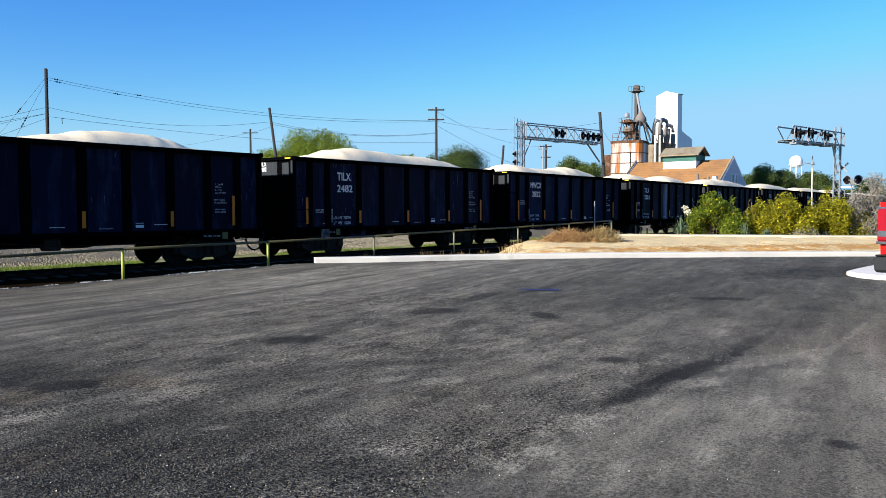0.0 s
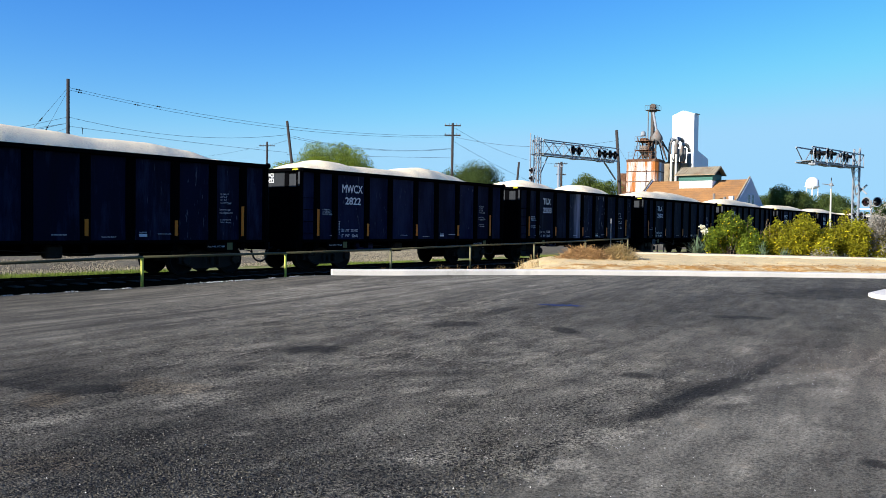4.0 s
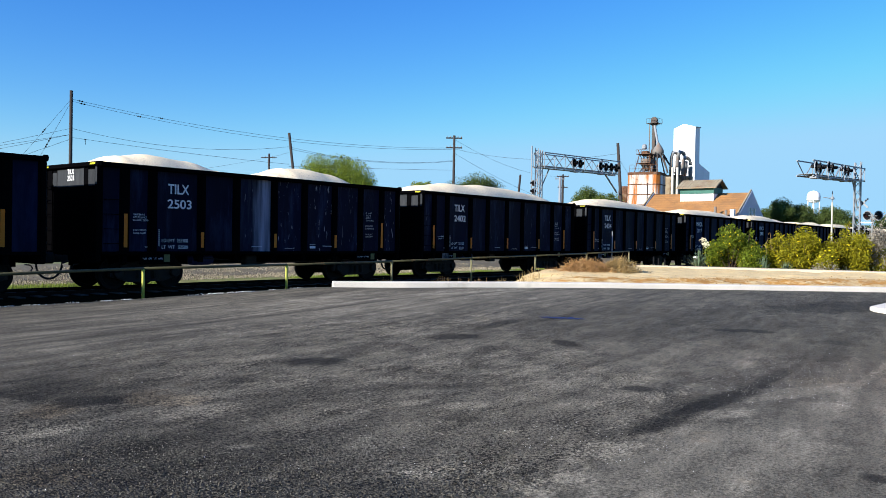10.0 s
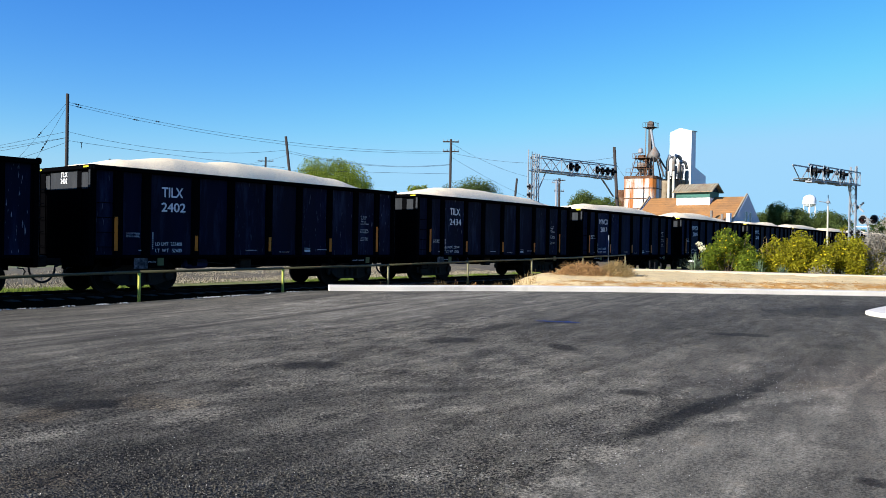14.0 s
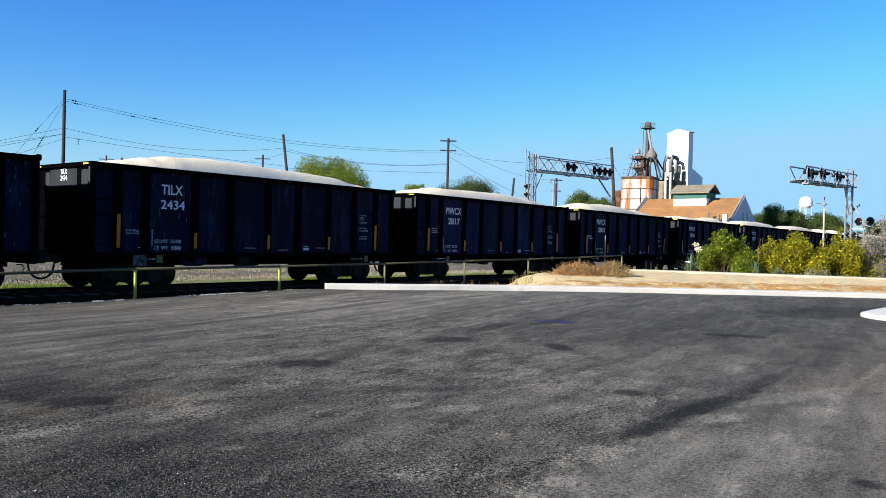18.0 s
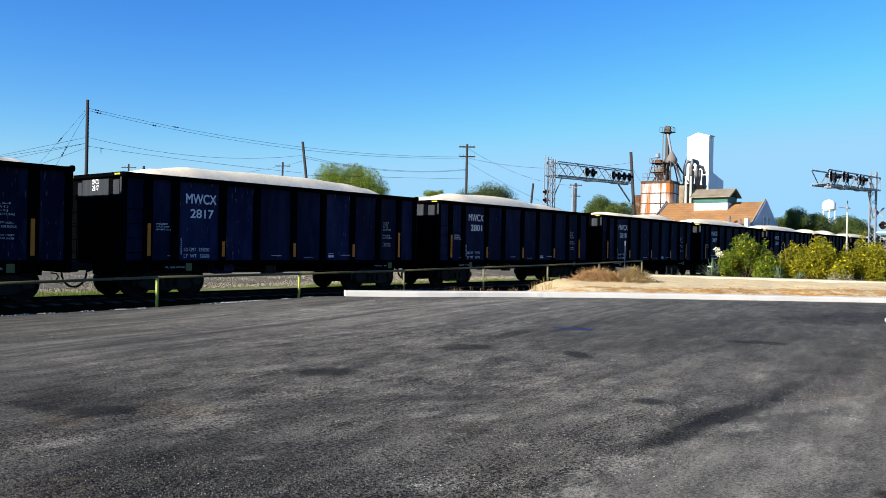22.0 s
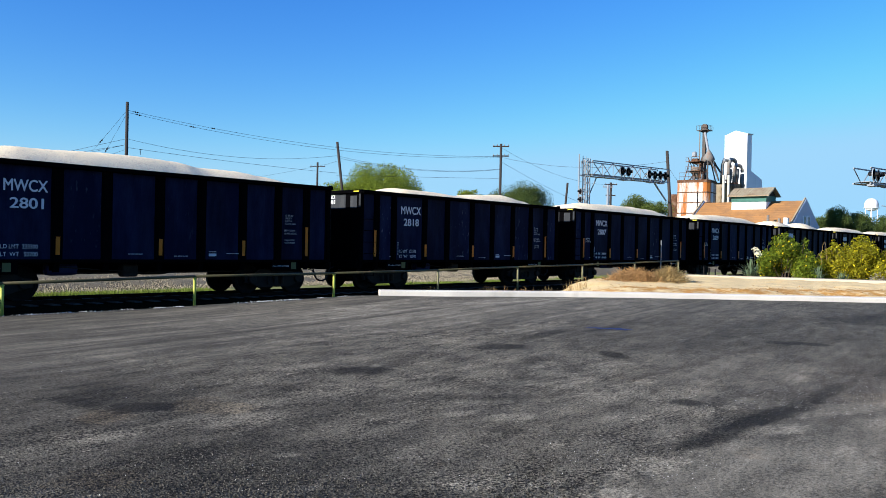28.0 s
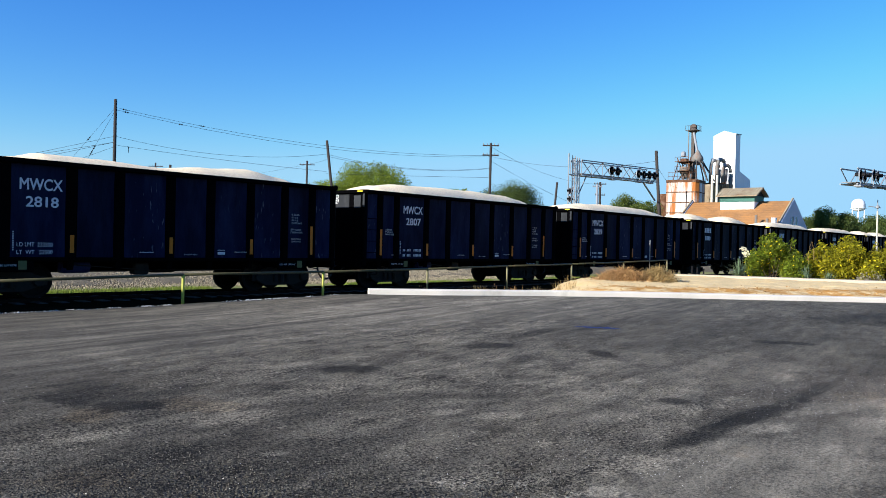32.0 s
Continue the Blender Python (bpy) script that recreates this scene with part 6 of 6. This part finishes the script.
# ---- plants ----
def leaves(lumps, count, size, seed, flat=0.0, spread=(0.45, 1.05)):
    """Many small leaves scattered through round lumps (x, y, z, radius, squash)."""
    rs = np.random.RandomState(seed)
    lumps = np.array(lumps, float)
    weight = lumps[:, 3] ** 2
    pick = rs.choice(len(lumps), count, p=weight / weight.sum())
    d = rs.normal(size=(count, 3))
    d /= np.linalg.norm(d, axis=1)[:, None]
    r = rs.uniform(spread[0], spread[1], count) * lumps[pick, 3]
    c = lumps[pick, :3] + d * r[:, None] * np.stack([np.ones(count), np.ones(count), lumps[pick, 4]], 1)
    a = rs.normal(size=(count, 3))
    a[:, 2] *= 1 - flat
    a /= np.linalg.norm(a, axis=1)[:, None]
    b = np.cross(a, rs.normal(size=(count, 3)))
    b /= np.linalg.norm(b, axis=1)[:, None]
    s = size * rs.uniform(0.6, 1.4, count)[:, None]
    v = np.stack([c - a * s, c + b * s * 0.45, c + a * s, c - b * s * 0.45], 1).reshape(-1, 3)
    g = Geo()
    g.v = v.tolist()
    g.f = np.arange(count * 4).reshape(-1, 4).tolist()
    return g


def tree(x, y, z, height, width, mat, seed, count, size, label, trunk=0.3, low=0.3):
    t = thing("tree", label, "tree", pose(x, y, z), group="trees beyond the railway")
    rs = random.Random(seed)
    base = height * low
    part("trunk", Geo().rod((0, 0, -0.1), (rs.uniform(-0.3, 0.3), rs.uniform(-0.3, 0.3), height * 0.62), trunk, trunk * 0.35, n=10), "bark", t, smooth="auto")
    lumps = []
    middle, tall = (base + height) * 0.5, (height - base) * 0.5
    for i in range(44):
        a, q, w = rs.uniform(0, 6.283), rs.uniform(0.45, 1.0), rs.uniform(-1, 1)
        r = width * rs.uniform(0.07, 0.17)
        ring = math.sqrt(1 - w * w) * q * (width * 0.5 - r * 0.6)
        p = (ring * math.cos(a), ring * math.sin(a), middle + w * q * (tall - r * 0.6))
        lumps.append((*p, r, 0.85))
        if i % 4 == 0:
            part("limb", Geo().rod((0, 0, height * rs.uniform(0.2, 0.5)), p, trunk * 0.35, 0.04, n=6), "bark", t)
    lumps.append((0, 0, middle, width * 0.3, 0.9))
    part("crown", leaves(lumps, int(count * 1.35), size, seed, 0.0, (0.25, 1.08)).mesh("crown", M[mat], True), mat, t)
    return t


tree(51.6, 55.0, -0.14, 9.4, 11.4, "leaf_light", 3, 84000, 0.075, "leafy light green tree beyond the train")
tree(75.9, 57.2, -0.14, 9.5, 11.0, "leaf_dark", 4, 44000, 0.085, "dense dark green tree beyond the train")
tree(76.3, 40.6, -0.14, 7.65, 6.2, "leaf_mid", 5, 36000, 0.065, "rounded green tree beside the signal bridge")
tree(72.7, 61.1, -0.14, 8.9, 5.0, "leaf_light", 6, 12000, 0.09, "small green tree beyond the train")
tree(146.2, 41.1, -0.14, 9.7, 10.0, "leaf_dark", 7, 34000, 0.11, "dark green tree behind the mill")
tree(161.2, 38.0, -0.14, 9.2, 11.0, "leaf_dark", 8, 34000, 0.12, "broad dark green tree behind the railway")
tree(185, 30.5, -0.14, 6.8, 10, "leaf_dark", 9, 12000, 0.18, "dark green tree near the crossing")
tree(150, 33.0, -0.14, 6.4, 9, "leaf_dark", 10, 10000, 0.17, "low green tree near the crossing")
tree(157.5, 27.6, -0.14, 7.4, 6.5, "leaf_dark", 13, 12000, 0.13, "dark tree beyond the signal mast")
tree(215, 34.0, -0.14, 6.5, 14, "leaf_dark", 12, 12000, 0.2, "low dark tree far down the line")


def bush(x, y, z, lumps, mat, count, size, seed, label, flowers=0, bloom="flower_yellow"):
    b = thing("bush", label, "bush", pose(x, y, z), group="bushes of the flower bed")
    rs = random.Random(seed)
    g = Geo()
    for lx, ly, lz, r, q in lumps:
        for k in range(1 if lz > 0.6 else 0):
            g.rod((lx * 0.4 + rs.uniform(-0.2, 0.2), ly * 0.4 + rs.uniform(-0.2, 0.2), -0.05), (lx + rs.uniform(-r, r) * 0.6, ly + rs.uniform(-r, r) * 0.6, lz + r * 0.4), 0.011, 0.005, n=4)
    part("branchwork", g, "bark", b)
    part("foliage", leaves(lumps, count, size, seed, 0.0, (0.25, 1.08)).mesh("foliage", M[mat], True), mat, b)
    if flowers:
        part("blossom", leaves(lumps, flowers, size * 0.95, seed + 50, 0.3, (0.85, 1.12)).mesh("blossom", M[bloom], True), bloom, b, "small yellow flowers")
    return b


rnd = random.Random(21)


def lumps_for(wide, deep, high, n, seed):
    rs = random.Random(seed)
    out = []
    for i in range(n):
        u, v = rs.uniform(-1, 1), rs.uniform(-1, 1)
        r = rs.uniform(0.4, 0.62)
        top = high * (1 - 0.35 * u * u - 0.25 * v * v) - r
        out.append((v * deep, u * wide, rs.uniform(0.12, 1.0) * top, r, 0.9))
        if i % 4 == 1:
            s = rs.uniform(0.12, 0.22)
            out.append((v * deep + rs.uniform(-0.3, 0.3), u * wide * 1.1 + rs.uniform(-0.35, 0.35), top + r * rs.uniform(0.2, 0.75), s, 1.4))
    return out


bush(42.9, 14.7, 0.32, lumps_for(1.3, 0.9, 2.4, 36, 1), "leaf_green", 20000, 0.068, 1, "green bush with small yellow flowers", 650)
bush(44.4, 11.6, 0.32, lumps_for(1.5, 1.0, 2.35, 38, 2), "leaf_bush", 24000, 0.064, 2, "wide yellow-flowering bush in the bed", 1100)
bush(46.0, 9.6, 0.32, lumps_for(1.35, 1.0, 2.5, 40, 3), "leaf_bush", 21000, 0.064, 3, "yellow-flowering bush beside the signal mast", 800)
bush(47.3, 7.5, 0.3, lumps_for(1.3, 1.2, 3.7, 46, 4), "leaf_silver", 18000, 0.05, 4, "tall silvery grey bush at the end of the bed")
bush(48.2, 5.2, 0.3, lumps_for(1.5, 1.3, 3.2, 36, 5), "leaf_silver", 9000, 0.06, 5, "silvery grey bush at the end of the bed")
bush(43.2, 10.2, 0.34, lumps_for(0.25, 0.3, 0.5, 8, 6), "leaf_silver", 1600, 0.04, 6, "low grey shrub at the foot of the bushes")


def blades(count, spread, length, width, seed, up_bias, curve=0.3):
    rs = random.Random(seed)
    g = Geo()
    for i in range(count):
        a, tilt = rs.uniform(0, 6.283), rs.uniform(0.1, up_bias)
        d = Vector((math.cos(a) * math.sin(tilt), math.sin(a) * math.sin(tilt), math.cos(tilt)))
        p = Vector((rs.gauss(0, spread), rs.gauss(0, spread), 0))
        side = d.cross(Vector((0, 0, 1)) + Vector((0.01, 0, 0))).normalized() * width
        ln = length * rs.uniform(0.6, 1.15)
        m = p + d * ln * 0.55
        e = p + d * ln + Vector((d.x, d.y, -0.5)) * ln * curve * tilt
        g.add([p - side, p + side, m + side * 0.8, m - side * 0.8, e], [(0, 1, 2, 3), (3, 2, 4)])
    return g


yucca = thing("yucca", "spiky blue-green yucca with a cream flower stalk", "yucca", pose(41.6, 16.0, 0.33))
part("foliage", blades(90, 0.06, 1.0, 0.022, 2, 1.35, 0.1), "leaf_yucca", yucca)
part("stalk", Geo().rod((0.3, -0.2, 0), (0.35, -0.25, 1.35), 0.02, n=6), "leaf_yucca", yucca)
part("blossom", leaves([(0.35, -0.25, 1.2, 0.2, 1.0), (0.3, -0.1, 1.4, 0.18, 1.1)], 240, 0.055, 31, 0.2, (0.2, 1.0)), "flower_cream", yucca, "cream white flowers")
for x, y, s in ((42.2, 12.9, 0.75), (42.6, 11.9, 0.5)):
    t = thing("agave", "grey-green grassy tuft in the flower bed", "grass tuft", pose(x, y, 0.34))
    part("foliage", blades(60, 0.09, s, 0.014, int(x * 10), 1.1, 0.3), "leaf_yucca", t)

# bare arching stems between the bushes
for i, (x, y, s) in enumerate(((43.4, 13.2, 1.6), (43.6, 12.9, 1.9), (43.2, 13.0, 1.3))):
    rs = random.Random(70 + i)
    d = Vector((rs.uniform(-0.3, 0.3), rs.uniform(-0.5, 0.5), 0))
    pts = [Vector((0, 0, 0)) + d * (q / 8) ** 2 * 1.6 + Vector((0, 0, s * math.sin(q / 8 * 2.2))) for q in range(9)]
    single("bare_stem", Geo().tube(pts, 0.009, 5, 0.004), "straw", "bare arching dry stem between the bushes", "dry stem", pose(x, y, 0.32))
for i, (x, y) in enumerate(((38.6, 17.2), (38.75, 17.0), (38.95, 16.75))):
    single("stub_post", Geo().rod((0, 0, 0), (0, 0, 0.55 - 0.06 * i), 0.04, n=8), "signal_black", "short dark post stub beside the footpath", "post", pose(x, y, 0.3), group="post stubs by the path")

# dry brush heaped behind the kerb
def brush_heap(x, y, z, wide, deep, high, count, seed, mat, label):
    rs = random.Random(seed)
    g = Geo()
    for i in range(count):
        u, v = rs.gauss(0, 0.42), rs.gauss(0, 0.42)
        h = high * max(0.08, 1 - u * u - v * v) * rs.uniform(0.2, 1.0)
        p = Vector((v * deep, u * wide, h * 0.6))
        d = Vector((rs.uniform(-1, 1), rs.uniform(-1, 1), rs.uniform(-0.2, 0.9))).normalized() * rs.uniform(0.15, 0.45)
        s = Vector((rs.uniform(-1, 1), rs.uniform(-1, 1), rs.uniform(-1, 1))).normalized() * 0.007
        q = p + d * 0.5 + Vector((0, 0, 0.05))
        g.add([p - s, p + s, q + s, q - s, p + d], [(0, 1, 2, 3), (3, 2, 4)])
    ob = new("dry_brush", g.mesh("dry_brush", M[mat], True))
    ob.matrix_basis = pose(x, y, z, 0, 0, 38)
    return tagged(ob, label, "dry brush")


brush_heap(29.4, 16.0, 0.22, 1.35, 0.7, 0.85, 4200, 1, "brush", "heap of dead reddish-brown brush behind the kerb")
brush_heap(30.3, 15.0, 0.25, 0.9, 0.7, 1.0, 2400, 2, "straw", "pale dry weeds beside the brush heap")
for i, (x, y, s, bend, mat) in enumerate(((18.3, 16.9, 0.5, 0.3, "straw"), (20.45, 16.7, 0.42, 0.2, "straw"), (20.75, 16.65, 0.48, 0.25, "straw"), (21.1, 16.7, 0.45, 0.25, "straw"), (21.95, 16.6, 0.5, 1.6, "brush"),
                                     (22.5, 16.55, 0.55, 1.7, "brush"), (23.0, 16.5, 0.45, 1.5, "brush"), (23.9, 16.4, 0.4, 0.5, "straw"), (25.1, 16.3, 0.5, 0.5, "straw"), (25.7, 16.2, 0.55, 0.6, "straw"))):
    t = tagged(new("dry_grass_tuft", blades(34 if bend < 1 else 40, 0.13 if bend < 1 else 0.25, s, 0.006, 40 + i, 0.7 if bend < 1 else 1.2, bend).mesh("dry_grass_tuft", M[mat], True)), "tuft of dry straw grass behind the kerb" if bend < 1 else "arching dead brown stems behind the kerb", "grass tuft", "dry tufts behind the kerb")
    t.matrix_basis = pose(x, y, verge_height(x, y))
# clods of earth and straw litter on the verge
rs = np.random.RandomState(14)
clods, litter_geo = Geo(), Geo()
for i in range(5200):
    x, d = rs.uniform(20, 38), rs.uniform(0.7, 5.2)
    y = along(KERB, x) + d / 0.75
    if y > 17.6 or y < 4 or x > border_x(y) - 0.3:
        continue
    z = verge_height(x, y)
    if i % 3 and noise.noise((x * 1.3, y * 1.3, 4)) > rs.uniform(-0.3, 0.5):
        r, q = rs.uniform(0.01, 0.05) * rs.uniform(0.4, 1), rs.uniform(0, 6)
        v = [(x + r * rs.uniform(0.7, 1.3) * math.cos(q + k), y + r * rs.uniform(0.7, 1.3) * math.sin(q + k), z - 0.004) for k in (0.0, 1.6, 3.1, 4.7)]
        clods.add(v + [(x, y, z + r * rs.uniform(0.5, 1.0))], [(0, 1, 4), (1, 2, 4), (2, 3, 4), (3, 0, 4)])
    elif i % 3 == 0 and math.hypot(x - 29.6, (y - 15.2) * 0.8) < rs.uniform(0.5, 5.5):
        a, ln = rs.uniform(0, 6.28), rs.uniform(0.08, 0.3)
        c, s = math.cos(a), math.sin(a)
        e = (x + c * ln, y + s * ln)
        litter_geo.add([(x - s * 0.007, y + c * 0.007, z + 0.005), (x + s * 0.007, y - c * 0.007, z + 0.005), (*e, verge_height(*e) + rs.uniform(0.01, 0.08))], [(0, 1, 2)])
single("verge_clods", clods, "clod", "loose ochre clods of earth on the sandy verge", "clods", kind="stuff")
single("verge_straw", litter_geo, "straw", "dry straw litter round the brush heap", "straw litter", kind="stuff")
# green grass beyond the track
rs = np.random.RandomState(4)
g = Geo()
for i in range(28000):
    x, y = rs.uniform(2, 45), 24.35 + abs(rs.normal(0, 0.55))
    if noise.noise((x * 0.45, y * 0.5, 2)) < (-0.2 if x < 13.5 else 0.17):
        continue
    a, h = rs.uniform(0, 6.28), rs.uniform(0.03, 0.13)
    c, s = math.cos(a) * 0.012, math.sin(a) * 0.012
    g.add([(x - c, y - s, -0.12), (x + c, y + s, -0.12), (x + rs.uniform(-0.05, 0.05), y + rs.uniform(-0.05, 0.05), -0.1 + h)], [(0, 1, 2)])
single("trackside_grass", g, "grass_blade", "short green grass beyond the track", "grass", kind="stuff", smooth=True)
# stones of the far ballast
g = Geo()
for i in range(30000):
    x, y = rs.uniform(4, 40), rs.uniform(25.6, 35)
    r = rs.uniform(0.018, 0.06)
    z = -0.08 + 0.15 * step(27.2, 31, y)
    v = [(x + r * math.cos(q) * rs.uniform(0.6, 1.2), y + r * math.sin(q) * rs.uniform(0.6, 1.2), z) for q in (0.2, 2.3, 4.3)]
    g.add(v + [(x, y, z + r * rs.uniform(0.6, 1.2))], [(0, 1, 3), (1, 2, 3), (2, 0, 3)])
single("ballast_stones", g, "ballast_stone", "loose grey ballast stones beyond the track", "stones", kind="stuff")
# pale chips and torn-out gravel lying on the asphalt
def litter(count, sizes, keep, seed):
    rs = np.random.RandomState(seed)
    g = Geo()
    for i in range(count):
        d = 3.0 + 13.0 * rs.uniform(0, 1) ** 1.5
        a = rs.uniform(radians(2), radians(78))
        x, y = d * math.cos(a), d * math.sin(a)
        if y > along(LOT_EDGE, x) - 0.2 or rs.uniform(0, 1) > keep(x, y):
            continue
        r = rs.uniform(*sizes)
        z = lot_height(x, y) - 0.001
        q = rs.uniform(0, 6)
        v = [(x + r * rs.uniform(0.7, 1.2) * math.cos(q + k), y + r * rs.uniform(0.7, 1.2) * math.sin(q + k), z) for k in (0.0, 2.1, 4.1)]
        g.add(v + [(x + rs.uniform(-0.3, 0.3) * r, y, z + r * rs.uniform(0.7, 1.3))], [(0, 1, 3), (1, 2, 3), (2, 0, 3)])
    return g


def torn_share(x, y):
    lanes = step(2.6, 3.1, y) * (1 - step(9.4, 12.4, y + 0.3 * abs(x - 9))) * (1 - 0.65 * step(4.0, 8.5, x - 0.7 * y))
    return lanes * (0.15 + 0.85 * step(-0.2, 0.4, noise.noise((x * 0.8, y * 1.3, 9))))


def chip_share(x, y):
    seam = math.exp(-((y - 2.85) / 0.33) ** 2) * step(5.6, 6.6, x) * (1 - step(10.5, 12, x)) * (0.3 if abs(y - 2.88) < 0.1 else 1.0)
    return min(1.0, 0.05 + 0.9 * seam + 0.22 * torn_share(x, y) ** 2)


single("asphalt_gravel", litter(100000, (0.004, 0.01), torn_share, 5), "asphalt_stone", "loose dark gravel torn out of the asphalt", "gravel", kind="stuff")
pale = litter(9000, (0.003, 0.0075), chip_share, 6)
rs = np.random.RandomState(8)
for i in range(700):
    x = rs.uniform(5.2, 11.8)
    y = rs.choice((2.6, 3.22)) - 0.02 * (x - 8) + rs.normal(0, 0.13 + 0.012 * x)
    r, z, q = rs.uniform(0.003, 0.0065), lot_height(x, y) - 0.001, rs.uniform(0, 6)
    v = [(x + r * math.cos(q + k), y + r * math.sin(q + k), z) for k in (0.0, 2.1, 4.1)]
    pale.add(v + [(x, y, z + r * rs.uniform(0.7, 1.2))], [(0, 1, 3), (1, 2, 3), (2, 0, 3)])
single("asphalt_chips", pale, "stone", "pale stone chips scattered on the asphalt", "stone chips", kind="stuff")

# faded blue paint mark on the asphalt, worn into two strokes
g, n = Geo(), 60
for cx, cy, wide, deep, seed in ((13.92, 8.34, 0.13, 0.2, 3), (14.06, 8.06, 0.16, 0.22, 8)):
    pts = []
    for i in range(n):
        a = i / n * 2 * math.pi
        q = 1 + 0.9 * noise.noise((math.cos(a) * 3.2, math.sin(a) * 3.2, seed))
        x, y = cx + wide * math.cos(a) * q, cy + deep * math.sin(a) * q - 0.15 * math.cos(a)
        pts.append((x, y, lot_height(x, y) + 0.012))
    g.add(pts, [tuple(range(n))])
single("paint_mark", g, "blue_paint", "faded blue paint mark on the asphalt", "paint mark")

# concrete island and the red pickup
island = Geo()
pts = [(22.4 + 1.45 * math.cos(a) * (1.0 if math.cos(a) < 0 else 4), 2.9 + 1.3 * math.sin(a)) for a in [i / 32 * 2 * math.pi for i in range(32)]]
island.prism(pts, -0.05, 0.085, axis="z").prism([(22.4 + (x - 22.4) * 0.96, 2.9 + (y - 2.9) * 0.95) for x, y in pts], 0.08, 0.105, axis="z")
single("traffic_island", island, "concrete", "rounded pale concrete traffic island", "traffic island", kind="structure")


def pickup(m):
    c = thing("pickup_truck", "bright red pickup truck with a dark rear bumper", "pickup truck", m)
    side = [(0.05, 0.55), (0.02, 1.5), (1.9, 1.5), (2.0, 1.98), (3.6, 1.98), (4.25, 1.45), (5.55, 1.32), (5.65, 0.6), (5.1, 0.45), (4.9, 0.8), (4.2, 0.8), (4.0, 0.45), (1.75, 0.45), (1.55, 0.8), (0.85, 0.8), (0.65, 0.5)]
    part("body", Geo().prism(side, -1.97, 0.0), "car_red", c)
    part("tailgate", Geo().box(-0.03, 0.05, -1.72, -0.25, 0.78, 1.48, 0.02), "car_red", c)
    for y0, y1 in ((-0.2, 0.015), (-1.985, -1.77)):
        t = part("tail_light", Geo().box(-0.05, 0.15, y0, y1, 0.93, 1.41, 0.035), "lamp_red", c, "dark red tail light in a chrome surround")
        g = Geo().box(-0.03, 0.18, y0 - 0.015, y1 + 0.012, 1.4, 1.43, 0.008).box(-0.03, 0.18, y0 - 0.015, y1 + 0.012, 0.9, 0.94, 0.008)
        g.box(0.14, 0.18, y0 - 0.015, y1 + 0.012, 0.92, 1.42, 0.008)
        part("rim", g, "chrome", t, "chrome surround")
        part("reversing_lens", Geo().box(-0.053, 0.06, y0 + 0.03, y1 - 0.03, 1.0, 1.1, 0.01), "chrome", t, "clear reversing lens")
    g = Geo().box(-0.15, 0.15, -1.95, -0.02, 0.5, 0.74, 0.04)
    bumper = part("bumper", g, "plastic_dark", c, "dark step bumper")
    part("step_pad", Geo().box(-0.16, 0.1, -1.9, -0.07, 0.735, 0.755, 0.006), "rubber", bumper)
    for x in (1.2, 4.55):
        for y in (-1.8, -0.17):
            w = part("wheel", Geo().lathe([(0.3, -0.13), (0.42, -0.1), (0.42, 0.1), (0.3, 0.13)], 24, "y", (x, y, 0.22)), "rubber", c)
            part("rim", Geo().lathe([(0.25, -0.135), (0.05, -0.12), (0.05, 0.12), (0.25, 0.135)], 18, "y", (x, y, 0.22)), "chrome", w)
    part("rear_window", Geo().box(1.93, 1.96, -1.7, -0.27, 1.52, 1.9), "glass_dark", c)
    part("side_window", Geo().prism([(2.1, 1.55), (2.15, 1.9), (3.5, 1.9), (4.0, 1.55)], -0.02, 0.012), "glass_dark", c)
    part("mud_flap", Geo().box(1.68, 1.71, -0.35, -0.03, 0.12, 0.5), "rubber", c)


pickup(pose(13.0, 2.0, 0.24, 0, 0, -28))


# ---- movement ----
def motions():
    seconds = [float(t) for t in range(0, 33)]
    for index, car in TRAIN:
        walk(car, [(t, pose(train_place(t) + index * CAR_PITCH + HALF, TRACK_Y, RAIL_Z)) for t in seconds])
    for index, load in LOADS:
        walk(load, [(t, pose(train_place(t) + index * CAR_PITCH + HALF, TRACK_Y, RAIL_Z + LIFT)) for t in seconds])
    beats = [k / 6 for k in range(0, 193)]
    for index, car in TRAIN:
        for truck in [o for o in car.children if o.name.startswith("truck")]:
            for n_axle, wheels in enumerate(sorted((o for o in truck.children if o.name.startswith("wheelset")), key=lambda o: o.name)):
                x = AXLES[n_axle]
                walk(wheels, [(t, pose(x, 0, WHEEL_R, 0, math.degrees((train_place(t) - 32.22) / WHEEL_R) % 360, 0)) for t in beats])


motions()
